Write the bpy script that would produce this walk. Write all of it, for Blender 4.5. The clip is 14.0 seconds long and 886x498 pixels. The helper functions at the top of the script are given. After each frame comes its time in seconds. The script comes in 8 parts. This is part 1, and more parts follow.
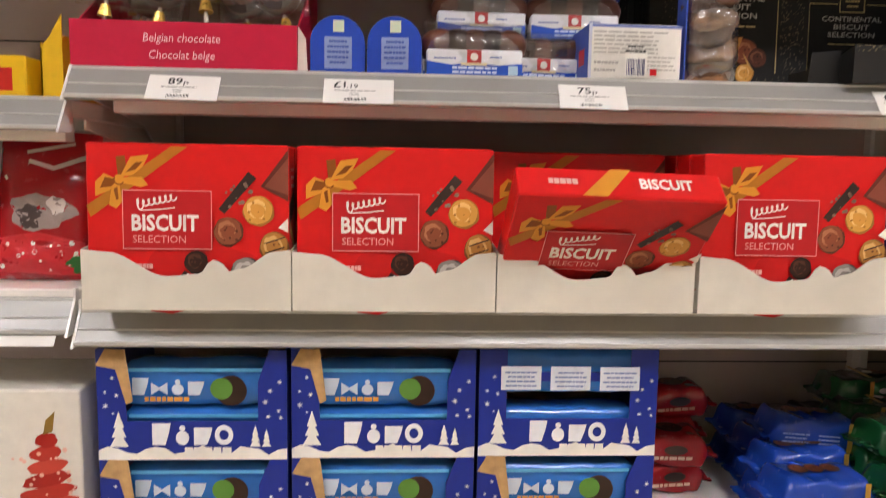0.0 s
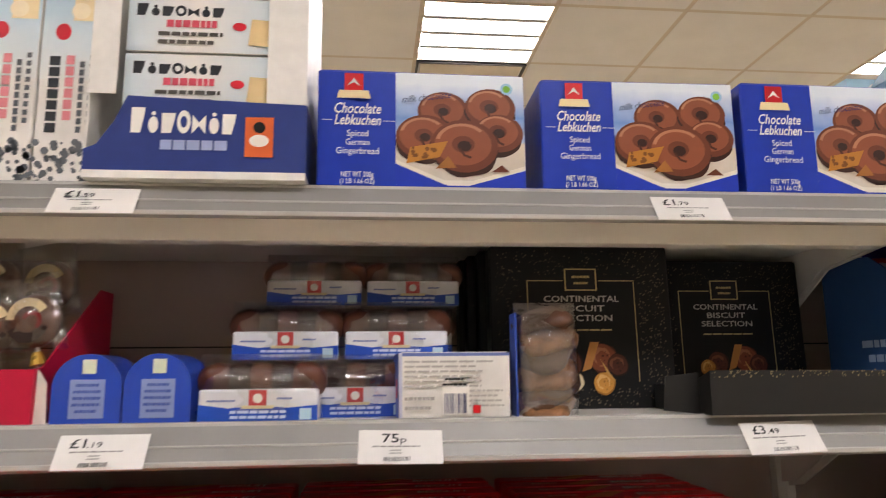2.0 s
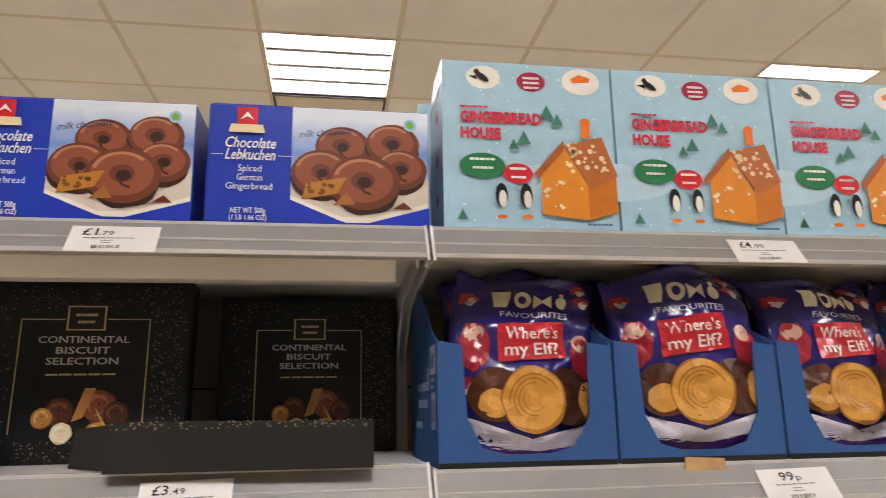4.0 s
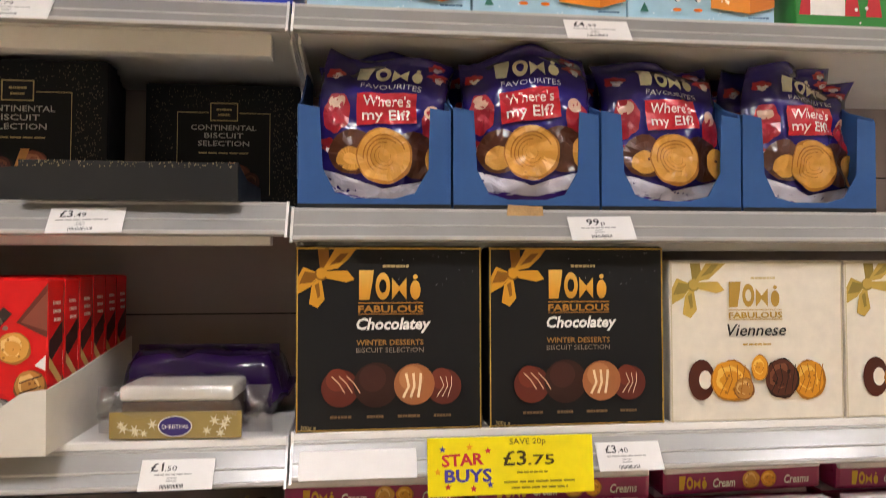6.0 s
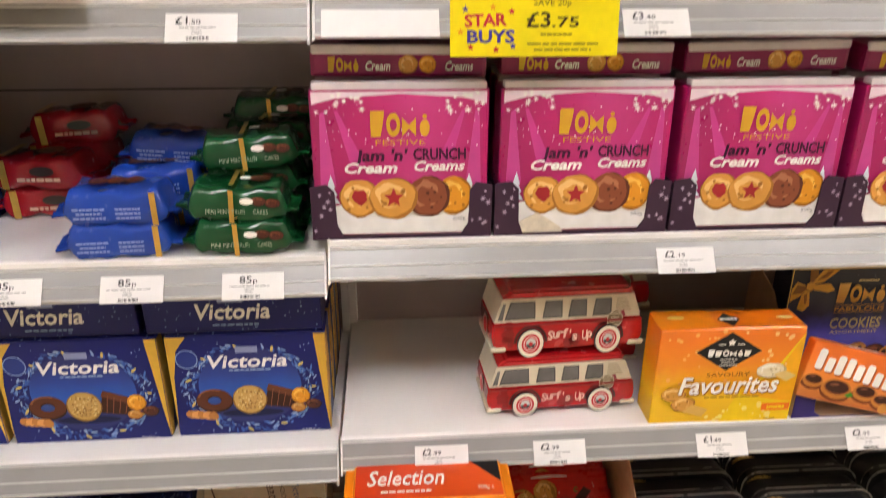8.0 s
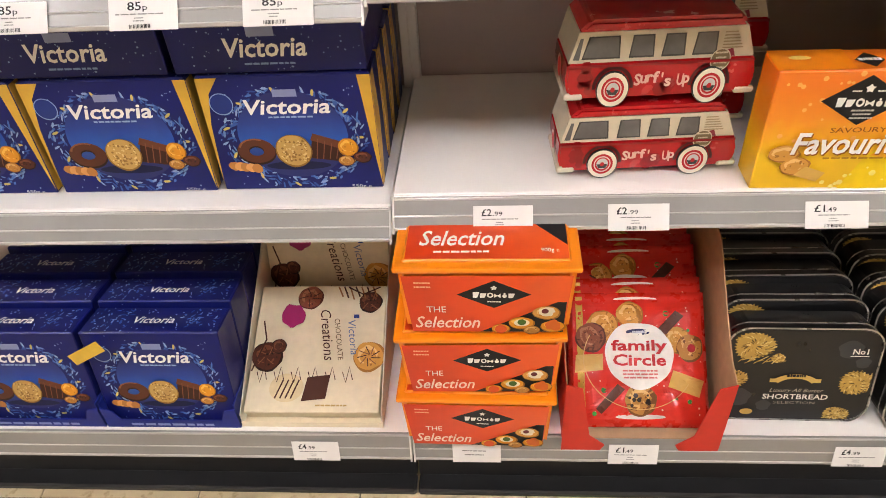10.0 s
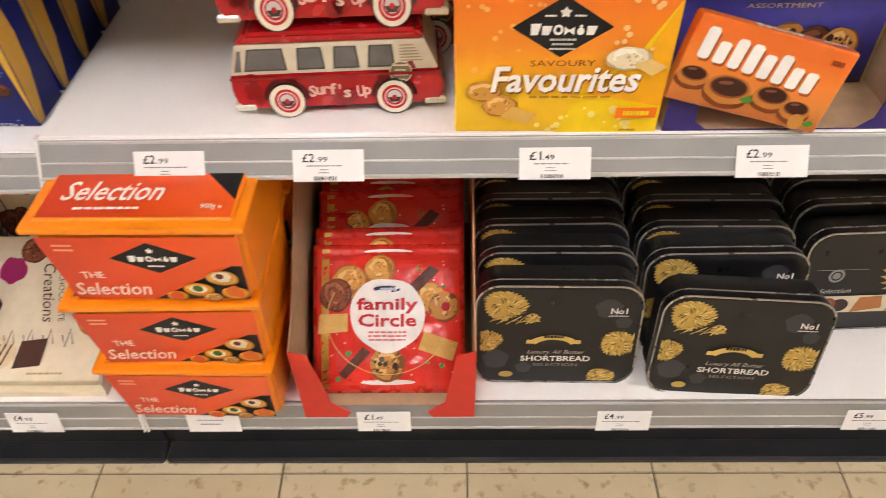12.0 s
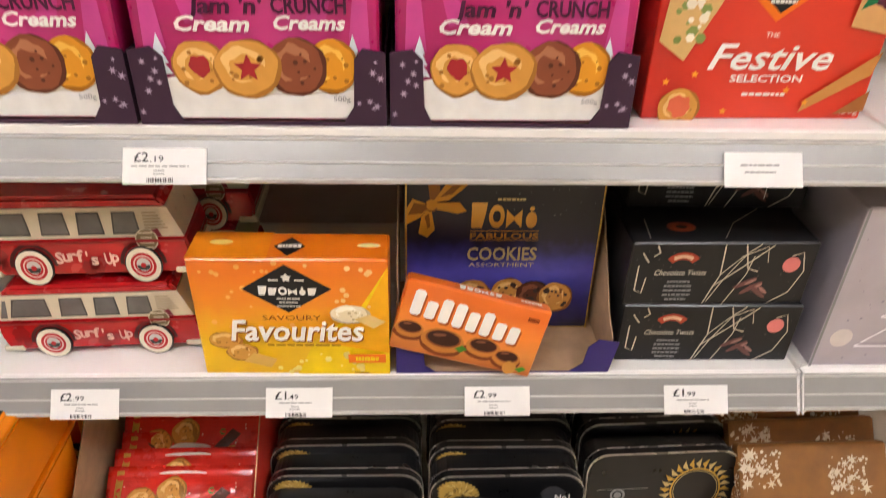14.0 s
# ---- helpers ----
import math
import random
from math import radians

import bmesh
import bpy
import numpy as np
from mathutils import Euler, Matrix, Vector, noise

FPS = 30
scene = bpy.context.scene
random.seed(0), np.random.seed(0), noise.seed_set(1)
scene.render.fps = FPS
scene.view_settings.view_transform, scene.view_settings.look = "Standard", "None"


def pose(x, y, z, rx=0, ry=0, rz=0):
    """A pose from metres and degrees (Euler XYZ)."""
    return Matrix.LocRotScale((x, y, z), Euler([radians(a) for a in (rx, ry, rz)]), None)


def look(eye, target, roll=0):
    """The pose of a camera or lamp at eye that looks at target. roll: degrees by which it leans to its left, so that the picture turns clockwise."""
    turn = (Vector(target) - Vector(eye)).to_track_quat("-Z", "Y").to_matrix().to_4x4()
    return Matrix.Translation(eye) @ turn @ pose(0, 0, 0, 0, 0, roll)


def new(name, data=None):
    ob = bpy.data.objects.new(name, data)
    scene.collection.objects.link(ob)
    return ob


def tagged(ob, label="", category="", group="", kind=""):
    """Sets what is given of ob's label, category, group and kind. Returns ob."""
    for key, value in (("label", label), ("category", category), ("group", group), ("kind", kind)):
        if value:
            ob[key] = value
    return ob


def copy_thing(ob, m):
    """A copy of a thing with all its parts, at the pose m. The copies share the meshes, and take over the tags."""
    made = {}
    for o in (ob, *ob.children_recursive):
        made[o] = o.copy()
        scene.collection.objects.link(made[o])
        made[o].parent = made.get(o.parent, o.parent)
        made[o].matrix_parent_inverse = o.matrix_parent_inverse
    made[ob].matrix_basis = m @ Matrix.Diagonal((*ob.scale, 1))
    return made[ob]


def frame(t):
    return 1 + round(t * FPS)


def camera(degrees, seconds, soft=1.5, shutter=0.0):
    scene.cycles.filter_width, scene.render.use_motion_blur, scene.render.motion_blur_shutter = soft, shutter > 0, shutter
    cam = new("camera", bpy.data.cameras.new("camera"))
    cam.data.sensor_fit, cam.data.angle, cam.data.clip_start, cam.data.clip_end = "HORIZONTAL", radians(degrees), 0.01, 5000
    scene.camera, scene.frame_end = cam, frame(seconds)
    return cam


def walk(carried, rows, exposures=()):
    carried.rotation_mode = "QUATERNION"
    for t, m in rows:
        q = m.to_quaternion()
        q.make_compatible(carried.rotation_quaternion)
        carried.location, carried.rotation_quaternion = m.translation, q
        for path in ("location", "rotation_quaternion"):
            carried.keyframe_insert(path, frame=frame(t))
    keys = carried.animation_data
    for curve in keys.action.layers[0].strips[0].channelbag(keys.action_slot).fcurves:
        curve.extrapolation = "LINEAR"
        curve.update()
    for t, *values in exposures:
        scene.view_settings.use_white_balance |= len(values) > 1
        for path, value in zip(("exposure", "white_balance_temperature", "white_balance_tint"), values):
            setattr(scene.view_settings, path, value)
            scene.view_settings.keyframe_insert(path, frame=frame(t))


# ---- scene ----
# ---- camera and walk ----
cam = camera(64.0, 14.0, 0.8, 0.3)
PATH = [
    (0, (-0.019, 0.019, 1.427), (0.087, 2.004, 1.204), 1.0),
    (0.5, (-0.002, 0.002, 1.451), (0.153, 1.996, 1.455), 0.2),
    (1, (0.021, 0.024, 1.506), (0.212, 2.008, 1.678), -0.2),
    (1.5, (0.088, 0.086, 1.563), (0.271, 2.063, 1.801), -0.4),
    (2, (0.175, 0.161, 1.587), (0.376, 2.121, 1.933), -0.6),
    (2.5, (0.293, 0.191, 1.6), (0.515, 2.135, 2.017), -0.8),
    (3, (0.467, 0.217, 1.6), (0.719, 2.147, 2.058), -0.9),
    (3.5, (0.61, 0.207, 1.594), (0.9, 2.131, 2.056), -1.1),
    (3.7, (0.662, 0.196, 1.595), (0.968, 2.118, 2.055), -1.0),
    (5.8, (0.917, 0.023, 1.49), (1.146, 2.008, 1.582), -0.2),
    (6, (0.916, 0.025, 1.472), (1.143, 2.011, 1.504), 0.0),
    (6.5, (0.927, 0.018, 1.427), (1.131, 2.003, 1.292), 0.5),
    (7, (0.936, 0.002, 1.392), (1.117, 1.962, 1.036), 0.8),
    (7.5, (0.936, -0.008, 1.361), (1.104, 1.91, 0.819), 0.9),
    (8, (0.919, -0.001, 1.315), (1.062, 1.831, 0.525), 0.3),
    (8.5, (0.92, 0.016, 1.268), (1.022, 1.723, 0.23), -0.7),
    (8.7, (0.921, 0.018, 1.251), (1.014, 1.693, 0.163), -0.8),
    (10.8, (1.105, 0.155, 1.153), (0.868, 1.613, -0.196), -5.7),
    (11, (1.153, 0.17, 1.146), (0.932, 1.607, -0.227), -5.5),
    (11.5, (1.241, 0.19, 1.126), (1.091, 1.604, -0.28), -4.0),
    (12, (1.321, 0.237, 1.104), (1.285, 1.63, -0.331), -1.5),
    (12.5, (1.41, 0.282, 1.103), (1.454, 1.677, -0.33), 0.3),
    (13, (1.491, 0.288, 1.125), (1.573, 1.727, -0.261), 1.2),
    (13.5, (1.544, 0.268, 1.172), (1.643, 1.808, -0.1), 1.8),
    (14, (1.579, 0.228, 1.225), (1.663, 1.915, 0.153), 1.6),
]
walk(cam, [(t, look(eye, target, roll)) for t, eye, target, roll in PATH], [(0, 0.58), (0.5, 0.54), (1.5, 0.47), (3.5, 0.45), (6, 0.55), (6.5, 0.57), (8, 0.71), (8.5, 0.74), (11, 0.82), (12.5, 0.79), (13.5, 0.72), (14, 0.74)])

# ---- world and light levels ----
LAMP_GLOW = 36.0
world = bpy.data.worlds.new("world")
scene.world = world
world.use_nodes = True
world.node_tree.nodes["Background"].inputs[0].default_value = (0.9, 0.95, 1.0, 1)
world.node_tree.nodes["Background"].inputs[1].default_value = 0.02


# ---- materials ----
def lin(hexa):
    """Linear colour from a six-digit hex."""
    out = []
    for i in (0, 2, 4):
        c = int(hexa[i:i + 2], 16) / 255
        out.append(c / 12.92 if c <= 0.04045 else ((c + 0.055) / 1.055) ** 2.4)
    return (*out, 1.0)


MATS = {}


def surface(key, colour, rough=0.5, metal=0.0, vary=0.08, scale=30.0, bump=0.05, fine=400.0, coat=0.0, spec=0.5, stain=0.0):
    """A painted or moulded surface: base colour with two scales of variation and a fine relief."""
    if key in MATS:
        return MATS[key]
    m = bpy.data.materials.new(key)
    m.use_nodes = True
    nt = m.node_tree
    b = nt.nodes["Principled BSDF"]
    c = lin(colour) if isinstance(colour, str) else colour
    tc = nt.nodes.new("ShaderNodeTexCoord")
    n1 = nt.nodes.new("ShaderNodeTexNoise")
    n1.inputs["Scale"].default_value = scale
    n1.inputs["Detail"].default_value = 5
    nt.links.new(tc.outputs["Object"], n1.inputs["Vector"])
    ramp = nt.nodes.new("ShaderNodeValToRGB")
    lo, hi = 1 - vary, 1 + vary * 0.6
    ramp.color_ramp.elements[0].position, ramp.color_ramp.elements[1].position = 0.3, 0.7
    ramp.color_ramp.elements[0].color = (c[0] * lo, c[1] * lo, c[2] * lo, 1)
    ramp.color_ramp.elements[1].color = (min(1, c[0] * hi), min(1, c[1] * hi), min(1, c[2] * hi), 1)
    nt.links.new(n1.outputs["Fac"], ramp.inputs["Fac"])
    last = ramp.outputs["Color"]
    if stain > 0:
        n3 = nt.nodes.new("ShaderNodeTexNoise")
        n3.inputs["Scale"].default_value = scale * 0.25
        n3.inputs["Detail"].default_value = 8
        n3.inputs["Roughness"].default_value = 0.7
        nt.links.new(tc.outputs["Object"], n3.inputs["Vector"])
        r3 = nt.nodes.new("ShaderNodeValToRGB")
        r3.color_ramp.elements[0].position, r3.color_ramp.elements[1].position = 0.52, 0.72
        mx = nt.nodes.new("ShaderNodeMix")
        mx.data_type, mx.blend_type = "RGBA", "MULTIPLY"
        mx.inputs["B"].default_value = (1 - stain, 1 - stain * 1.1, 1 - stain * 1.25, 1)
        nt.links.new(n3.outputs["Fac"], r3.inputs["Fac"])
        nt.links.new(r3.outputs["Color"], mx.inputs["Factor"])
        nt.links.new(last, mx.inputs["A"])
        last = mx.outputs["Result"]
    nt.links.new(last, b.inputs["Base Color"])
    n2 = nt.nodes.new("ShaderNodeTexNoise")
    n2.inputs["Scale"].default_value = fine
    n2.inputs["Detail"].default_value = 3
    nt.links.new(tc.outputs["Object"], n2.inputs["Vector"])
    bp = nt.nodes.new("ShaderNodeBump")
    bp.inputs["Strength"].default_value = bump
    bp.inputs["Distance"].default_value = 0.002
    nt.links.new(n2.outputs["Fac"], bp.inputs["Height"])
    nt.links.new(bp.outputs["Normal"], b.inputs["Normal"])
    rr = nt.nodes.new("ShaderNodeMapRange")
    rr.inputs["To Min"].default_value, rr.inputs["To Max"].default_value = max(0.02, rough - 0.08), min(1, rough + 0.08)
    nt.links.new(n1.outputs["Fac"], rr.inputs["Value"])
    nt.links.new(rr.outputs["Result"], b.inputs["Roughness"])
    b.inputs["Metallic"].default_value = metal
    b.inputs["Coat Weight"].default_value = coat
    b.inputs["Coat Roughness"].default_value = 0.12
    b.inputs["Specular IOR Level"].default_value = spec
    MATS[key] = m
    return m


def ink(hexa, rough=0.42, coat=0.15):
    """Printed colour on coated card or film."""
    return surface("ink_%s_%d_%d" % (hexa, rough * 100, coat * 100), hexa, rough, 0, 0.06, 60, 0.02, 900, coat if coat > 0.3 else coat * 0.4, 0.32)


def fade(key, stops, axis="Z", lo=0.0, hi=1.0, rough=0.42, coat=0.15, speck=0.0):
    """Printed colour that runs through stops along one axis of the pack, from lo to hi metres."""
    if key in MATS:
        return MATS[key]
    m = surface(key, stops[0], rough, 0, 0.05, 60, 0.02, 900, coat)
    nt = m.node_tree
    b = nt.nodes["Principled BSDF"]
    tc = nt.nodes.new("ShaderNodeTexCoord")
    sp = nt.nodes.new("ShaderNodeSeparateXYZ")
    nt.links.new(tc.outputs["Object"], sp.inputs[0])
    mr = nt.nodes.new("ShaderNodeMapRange")
    mr.inputs["From Min"].default_value, mr.inputs["From Max"].default_value = lo, hi
    src = sp.outputs[axis]
    nz = nt.nodes.new("ShaderNodeTexNoise")
    nz.inputs["Scale"].default_value = 45
    nt.links.new(tc.outputs["Object"], nz.inputs["Vector"])
    ma = nt.nodes.new("ShaderNodeMath")
    ma.operation = "MULTIPLY_ADD"
    ma.inputs[1].default_value = (hi - lo) * 0.18 + speck
    nt.links.new(nz.outputs["Fac"], ma.inputs[0])
    nt.links.new(src, ma.inputs[2])
    nt.links.new(ma.outputs[0], mr.inputs["Value"])
    rp = nt.nodes.new("ShaderNodeValToRGB")
    while len(rp.color_ramp.elements) < len(stops):
        rp.color_ramp.elements.new(0.5)
    for i, s in enumerate(stops):
        rp.color_ramp.elements[i].position = 0.09 + i / (len(stops) - 1) * 0.91
        rp.color_ramp.elements[i].color = lin(s)
    nt.links.new(mr.outputs["Result"], rp.inputs["Fac"])
    nt.links.new(rp.outputs["Color"], b.inputs["Base Color"])
    return m


def clear_film(key="clear_film", tint=(0.95, 0.95, 0.95, 1), gloss=0.17):
    """Crinkled transparent wrapping film."""
    if key in MATS:
        return MATS[key]
    m = bpy.data.materials.new(key)
    m.use_nodes = True
    nt = m.node_tree
    nt.nodes.remove(nt.nodes["Principled BSDF"])
    out = nt.nodes["Material Output"]
    tr = nt.nodes.new("ShaderNodeBsdfTransparent")
    tr.inputs[0].default_value = tint
    gl = nt.nodes.new("ShaderNodeBsdfGlossy")
    gl.inputs["Roughness"].default_value = 0.1
    nz = nt.nodes.new("ShaderNodeTexNoise")
    nz.inputs["Scale"].default_value = 45
    nz.inputs["Detail"].default_value = 4
    tc = nt.nodes.new("ShaderNodeTexCoord")
    nt.links.new(tc.outputs["Object"], nz.inputs["Vector"])
    bp = nt.nodes.new("ShaderNodeBump")
    bp.inputs["Strength"].default_value = 0.9
    bp.inputs["Distance"].default_value = 0.006
    nt.links.new(nz.outputs["Fac"], bp.inputs["Height"])
    nt.links.new(bp.outputs["Normal"], gl.inputs["Normal"])
    mix = nt.nodes.new("ShaderNodeMixShader")
    mix.inputs[0].default_value = gloss
    nt.links.new(tr.outputs[0], mix.inputs[1])
    nt.links.new(gl.outputs[0], mix.inputs[2])
    nt.links.new(mix.outputs[0], out.inputs["Surface"])
    MATS[key] = m
    return m


def glow(key, colour, strength):
    m = bpy.data.materials.new(key)
    m.use_nodes = True
    b = m.node_tree.nodes["Principled BSDF"]
    b.inputs["Base Color"].default_value = colour
    b.inputs["Emission Color"].default_value = colour
    b.inputs["Emission Strength"].default_value = strength
    MATS[key] = m
    return m


SHELF_WHITE = surface("shelf_enamel", "F2EFEA", 0.38, 0, 0.04, 9, 0.03, 300, 0.1, stain=0.06)
PANEL_GREY = surface("back_panel_enamel", "B6A49D", 0.5, 0, 0.06, 6, 0.04, 300, stain=0.1)
STRIP_GREY = surface("price_rail_plastic", "9C9B98", 0.4, 0.3, 0.08, 14, 0.03, 200, 0.3, stain=0.12)
STRIP_WHITE = surface("price_rail_white", "E2E0DC", 0.35, 0, 0.04, 14, 0.02, 300, 0.2)
STRIP_LIGHT = surface("price_rail_highlight", "C2C1BD", 0.35, 0.2, 0.06, 14, 0.02, 200, 0.3)
PLINTH = surface("plinth_black", "1B1B1C", 0.45, 0, 0.2, 20, 0.08, 300, stain=0.2)
CARD_WHITE = surface("ticket_card", "ECEAE6", 0.55, 0, 0.03, 40, 0.02, 600)
CARDBOARD = surface("raw_cardboard", "B39472", 0.85, 0, 0.12, 50, 0.1, 700)
CARD_GREY = surface("white_tray_card", "D9D3C6", 0.7, 0, 0.07, 35, 0.05, 600, stain=0.08)
WALL_PAINT = surface("wall_paint", "CFC8BC", 0.8, 0, 0.05, 4, 0.1, 250, stain=0.06)
CEIL = surface("ceiling_tile_mineral", "D3D4D6", 0.9, 0, 0.06, 5, 0.25, 350, stain=0.05)
CEIL_RAIL = surface("ceiling_rail", "BDB5A8", 0.5, 0, 0.05, 10, 0.02, 300)
DARK = surface("near_black_plastic", "141416", 0.4, 0, 0.2, 30, 0.04, 400)


# ---- builders ----
def box_bm(x0, x1, y0, y1, z0, z1, bevel=0.0, seg=1):
    bm = bmesh.new()
    bmesh.ops.create_cube(bm, size=1)
    for v in bm.verts:
        v.co = ((x0 + x1) / 2 + v.co.x * (x1 - x0), (y0 + y1) / 2 + v.co.y * (y1 - y0), (z0 + z1) / 2 + v.co.z * (z1 - z0))
    if bevel:
        bmesh.ops.bevel(bm, geom=bm.edges[:], offset=bevel, segments=seg, affect="EDGES", profile=0.6)
    return bm


def part(name, bm, material, parent=None, label="", smooth=False):
    me = bpy.data.meshes.new(name)
    bm.to_mesh(me)
    bm.free()
    for m in material if isinstance(material, (list, tuple)) else [material]:
        me.materials.append(m)
    if smooth:
        for p in me.polygons:
            p.use_smooth = True
    ob = new(name, me)
    if parent is not None:
        ob.parent = parent
    if label:
        ob["label"] = label
    return ob


def thing(name, label, category, m=None, group=""):
    ob = new(name)
    ob.empty_display_size = 0.05
    if m is not None:
        ob.matrix_basis = m
    return tagged(ob, label, category, group)


def prism(pts, y0, y1):
    """A slab whose outline pts (x, z) faces front, from y0 to y1."""
    bm = bmesh.new()
    f = [bm.verts.new((x, y0, z)) for x, z in pts]
    b = [bm.verts.new((x, y1, z)) for x, z in pts]
    bm.faces.new(f)
    bm.faces.new(b[::-1])
    n = len(pts)
    for i in range(n):
        bm.faces.new((f[i], b[i], b[(i + 1) % n], f[(i + 1) % n]))
    bmesh.ops.recalc_face_normals(bm, faces=bm.faces[:])
    return bm


def side_prism(pts, x0, x1):
    """A slab whose outline pts (y, z) is seen from the side, from x0 to x1."""
    bm = bmesh.new()
    f = [bm.verts.new((x0, y, z)) for y, z in pts]
    b = [bm.verts.new((x1, y, z)) for y, z in pts]
    bm.faces.new(f)
    bm.faces.new(b[::-1])
    n = len(pts)
    for i in range(n):
        bm.faces.new((f[i], b[i], b[(i + 1) % n], f[(i + 1) % n]))
    bmesh.ops.recalc_face_normals(bm, faces=bm.faces[:])
    return bm


def joined(*bms):
    out = bmesh.new()
    for b in bms:
        me = bpy.data.meshes.new("tmp")
        b.to_mesh(me)
        b.free()
        out.from_mesh(me)
        bpy.data.meshes.remove(me)
    return out


# ---- the shop: floor, walls, ceiling ----
ROOM = (-6.0, 9.0, -3.2, 9.0)
CZ = 3.2
floor = part("floor", box_bm(ROOM[0], ROOM[1], ROOM[2], ROOM[3], -0.1, -0.004), surface("tile_grout", "6B6154", 0.9, 0, 0.15, 60, 0.1, 300))
tagged(floor, "pale speckled stone floor tiles with dark joints", "floor", kind="structure")
for nm, b in (("wall_north", (ROOM[0], ROOM[1], ROOM[3], ROOM[3] + 0.15)), ("wall_south", (ROOM[0], ROOM[1], ROOM[2] - 0.15, ROOM[2])),
              ("wall_west", (ROOM[0] - 0.15, ROOM[0], ROOM[2] - 0.15, ROOM[3] + 0.15)), ("wall_east", (ROOM[1], ROOM[1] + 0.15, ROOM[2] - 0.15, ROOM[3] + 0.15))):
    tagged(part(nm, box_bm(*b, -0.1, CZ + 0.2), WALL_PAINT), "plain cream painted shop wall", "wall", kind="structure")

# ceiling: mineral tiles between sunk rails, in one mesh, open where the lamps sit
GX, GY = 0.394, 3.02
LAMPS = [(GX + 2.4 * i, GY + 4.2 * j) for i in (-2, -1, 0, 1, 2, 3) for j in (-1, 0, 1)]
cb = bmesh.new()
ix = range(int((ROOM[0] - GX) // 0.6), int((ROOM[1] - GX) // 0.6) + 1)
iy = range(int((ROOM[2] - GY) // 0.6), int((ROOM[3] - GY) // 0.6) + 1)
for i in ix:
    for j in iy:
        x, y = GX + 0.6 * i, GY + 0.6 * j
        if any(abs(x - a) < 0.05 and abs(y - b) < 0.05 for a, b in LAMPS):
            continue
        t = bmesh.ops.create_cube(cb, size=1)["verts"]
        for v in t:
            w = 0.292 if v.co.z > 0 else 0.288
            v.co = (x + 0.3 + (w if v.co.x > 0 else -w), y + 0.3 + (w if v.co.y > 0 else -w), CZ + (0.012 if v.co.z > 0 else 0.0))
ceiling = part("ceiling", cb, CEIL)
tagged(ceiling, "suspended ceiling of cream mineral tiles", "ceiling", kind="structure")
rails = bmesh.new()
for i in ix:
    t = bmesh.ops.create_cube(rails, size=1)["verts"]
    for v in t:
        v.co = (GX + 0.6 * i + v.co.x * 0.024, (ROOM[2] + ROOM[3]) / 2 + v.co.y * (ROOM[3] - ROOM[2]), CZ + 0.004 + v.co.z * 0.004)
for j in iy:
    t = bmesh.ops.create_cube(rails, size=1)["verts"]
    for v in t:
        v.co = ((ROOM[0] + ROOM[1]) / 2 + v.co.x * (ROOM[1] - ROOM[0]), GY + 0.6 * j + v.co.y * 0.024, CZ + 0.0025 + v.co.z * 0.004)
tagged(part("ceiling_rails", rails, CEIL_RAIL), "thin cream metal ceiling grid", "ceiling", kind="structure")
tagged(part("ceiling_void", box_bm(ROOM[0], ROOM[1], ROOM[2], ROOM[3], CZ + 0.12, CZ + 0.2), DARK), "dark void above the ceiling tiles", "ceiling", kind="structure")

# recessed lamps with bright louvres
TUBE = glow("lamp_tube", (1.0, 0.955, 0.985, 1), LAMP_GLOW)
LOUVRE = surface("louvre_aluminium", "A6A6A2", 0.5, 0.3, 0.04, 20, 0.02, 300)
lamp0 = thing("ceiling_light", "square recessed fluorescent light with bright louvres", "light", pose(*LAMPS[0], CZ), "ceiling lights")
part("housing", joined(box_bm(0.006, 0.594, 0.006, 0.594, 0.085, 0.09), box_bm(0.006, 0.012, 0.006, 0.594, -0.004, 0.09), box_bm(0.588, 0.594, 0.006, 0.594, -0.004, 0.09),
                       box_bm(0.012, 0.588, 0.006, 0.012, -0.004, 0.09), box_bm(0.012, 0.588, 0.588, 0.594, -0.004, 0.09)), CEIL_RAIL, lamp0)
part("diffuser", box_bm(0.014, 0.586, 0.014, 0.586, 0.03, 0.034), TUBE, lamp0, "glowing white diffuser")
for k in range(1, 4):
    part("louvre", box_bm(0.014, 0.586, 0.15 * k - 0.016, 0.15 * k + 0.016, -0.003, 0.022, 0.002), LOUVRE, lamp0)
vent = thing("ceiling_vent", "square white ceiling air vent with a dark rim", "vent", pose(GX, GY + 0.6, CZ))
part("rim", joined(box_bm(0.008, 0.02, 0.008, 0.592, -0.012, 0.01), box_bm(0.58, 0.592, 0.008, 0.592, -0.012, 0.01), box_bm(0.02, 0.58, 0.008, 0.024, -0.012, 0.01), box_bm(0.02, 0.58, 0.576, 0.592, -0.012, 0.01)), DARK, vent, "dark metal rim")
part("plate", box_bm(0.03, 0.57, 0.034, 0.566, -0.008, 0.004, 0.002), WALL_PAINT, vent)
for xy in LAMPS[1:]:
    copy_thing(lamp0, pose(*xy, CZ))

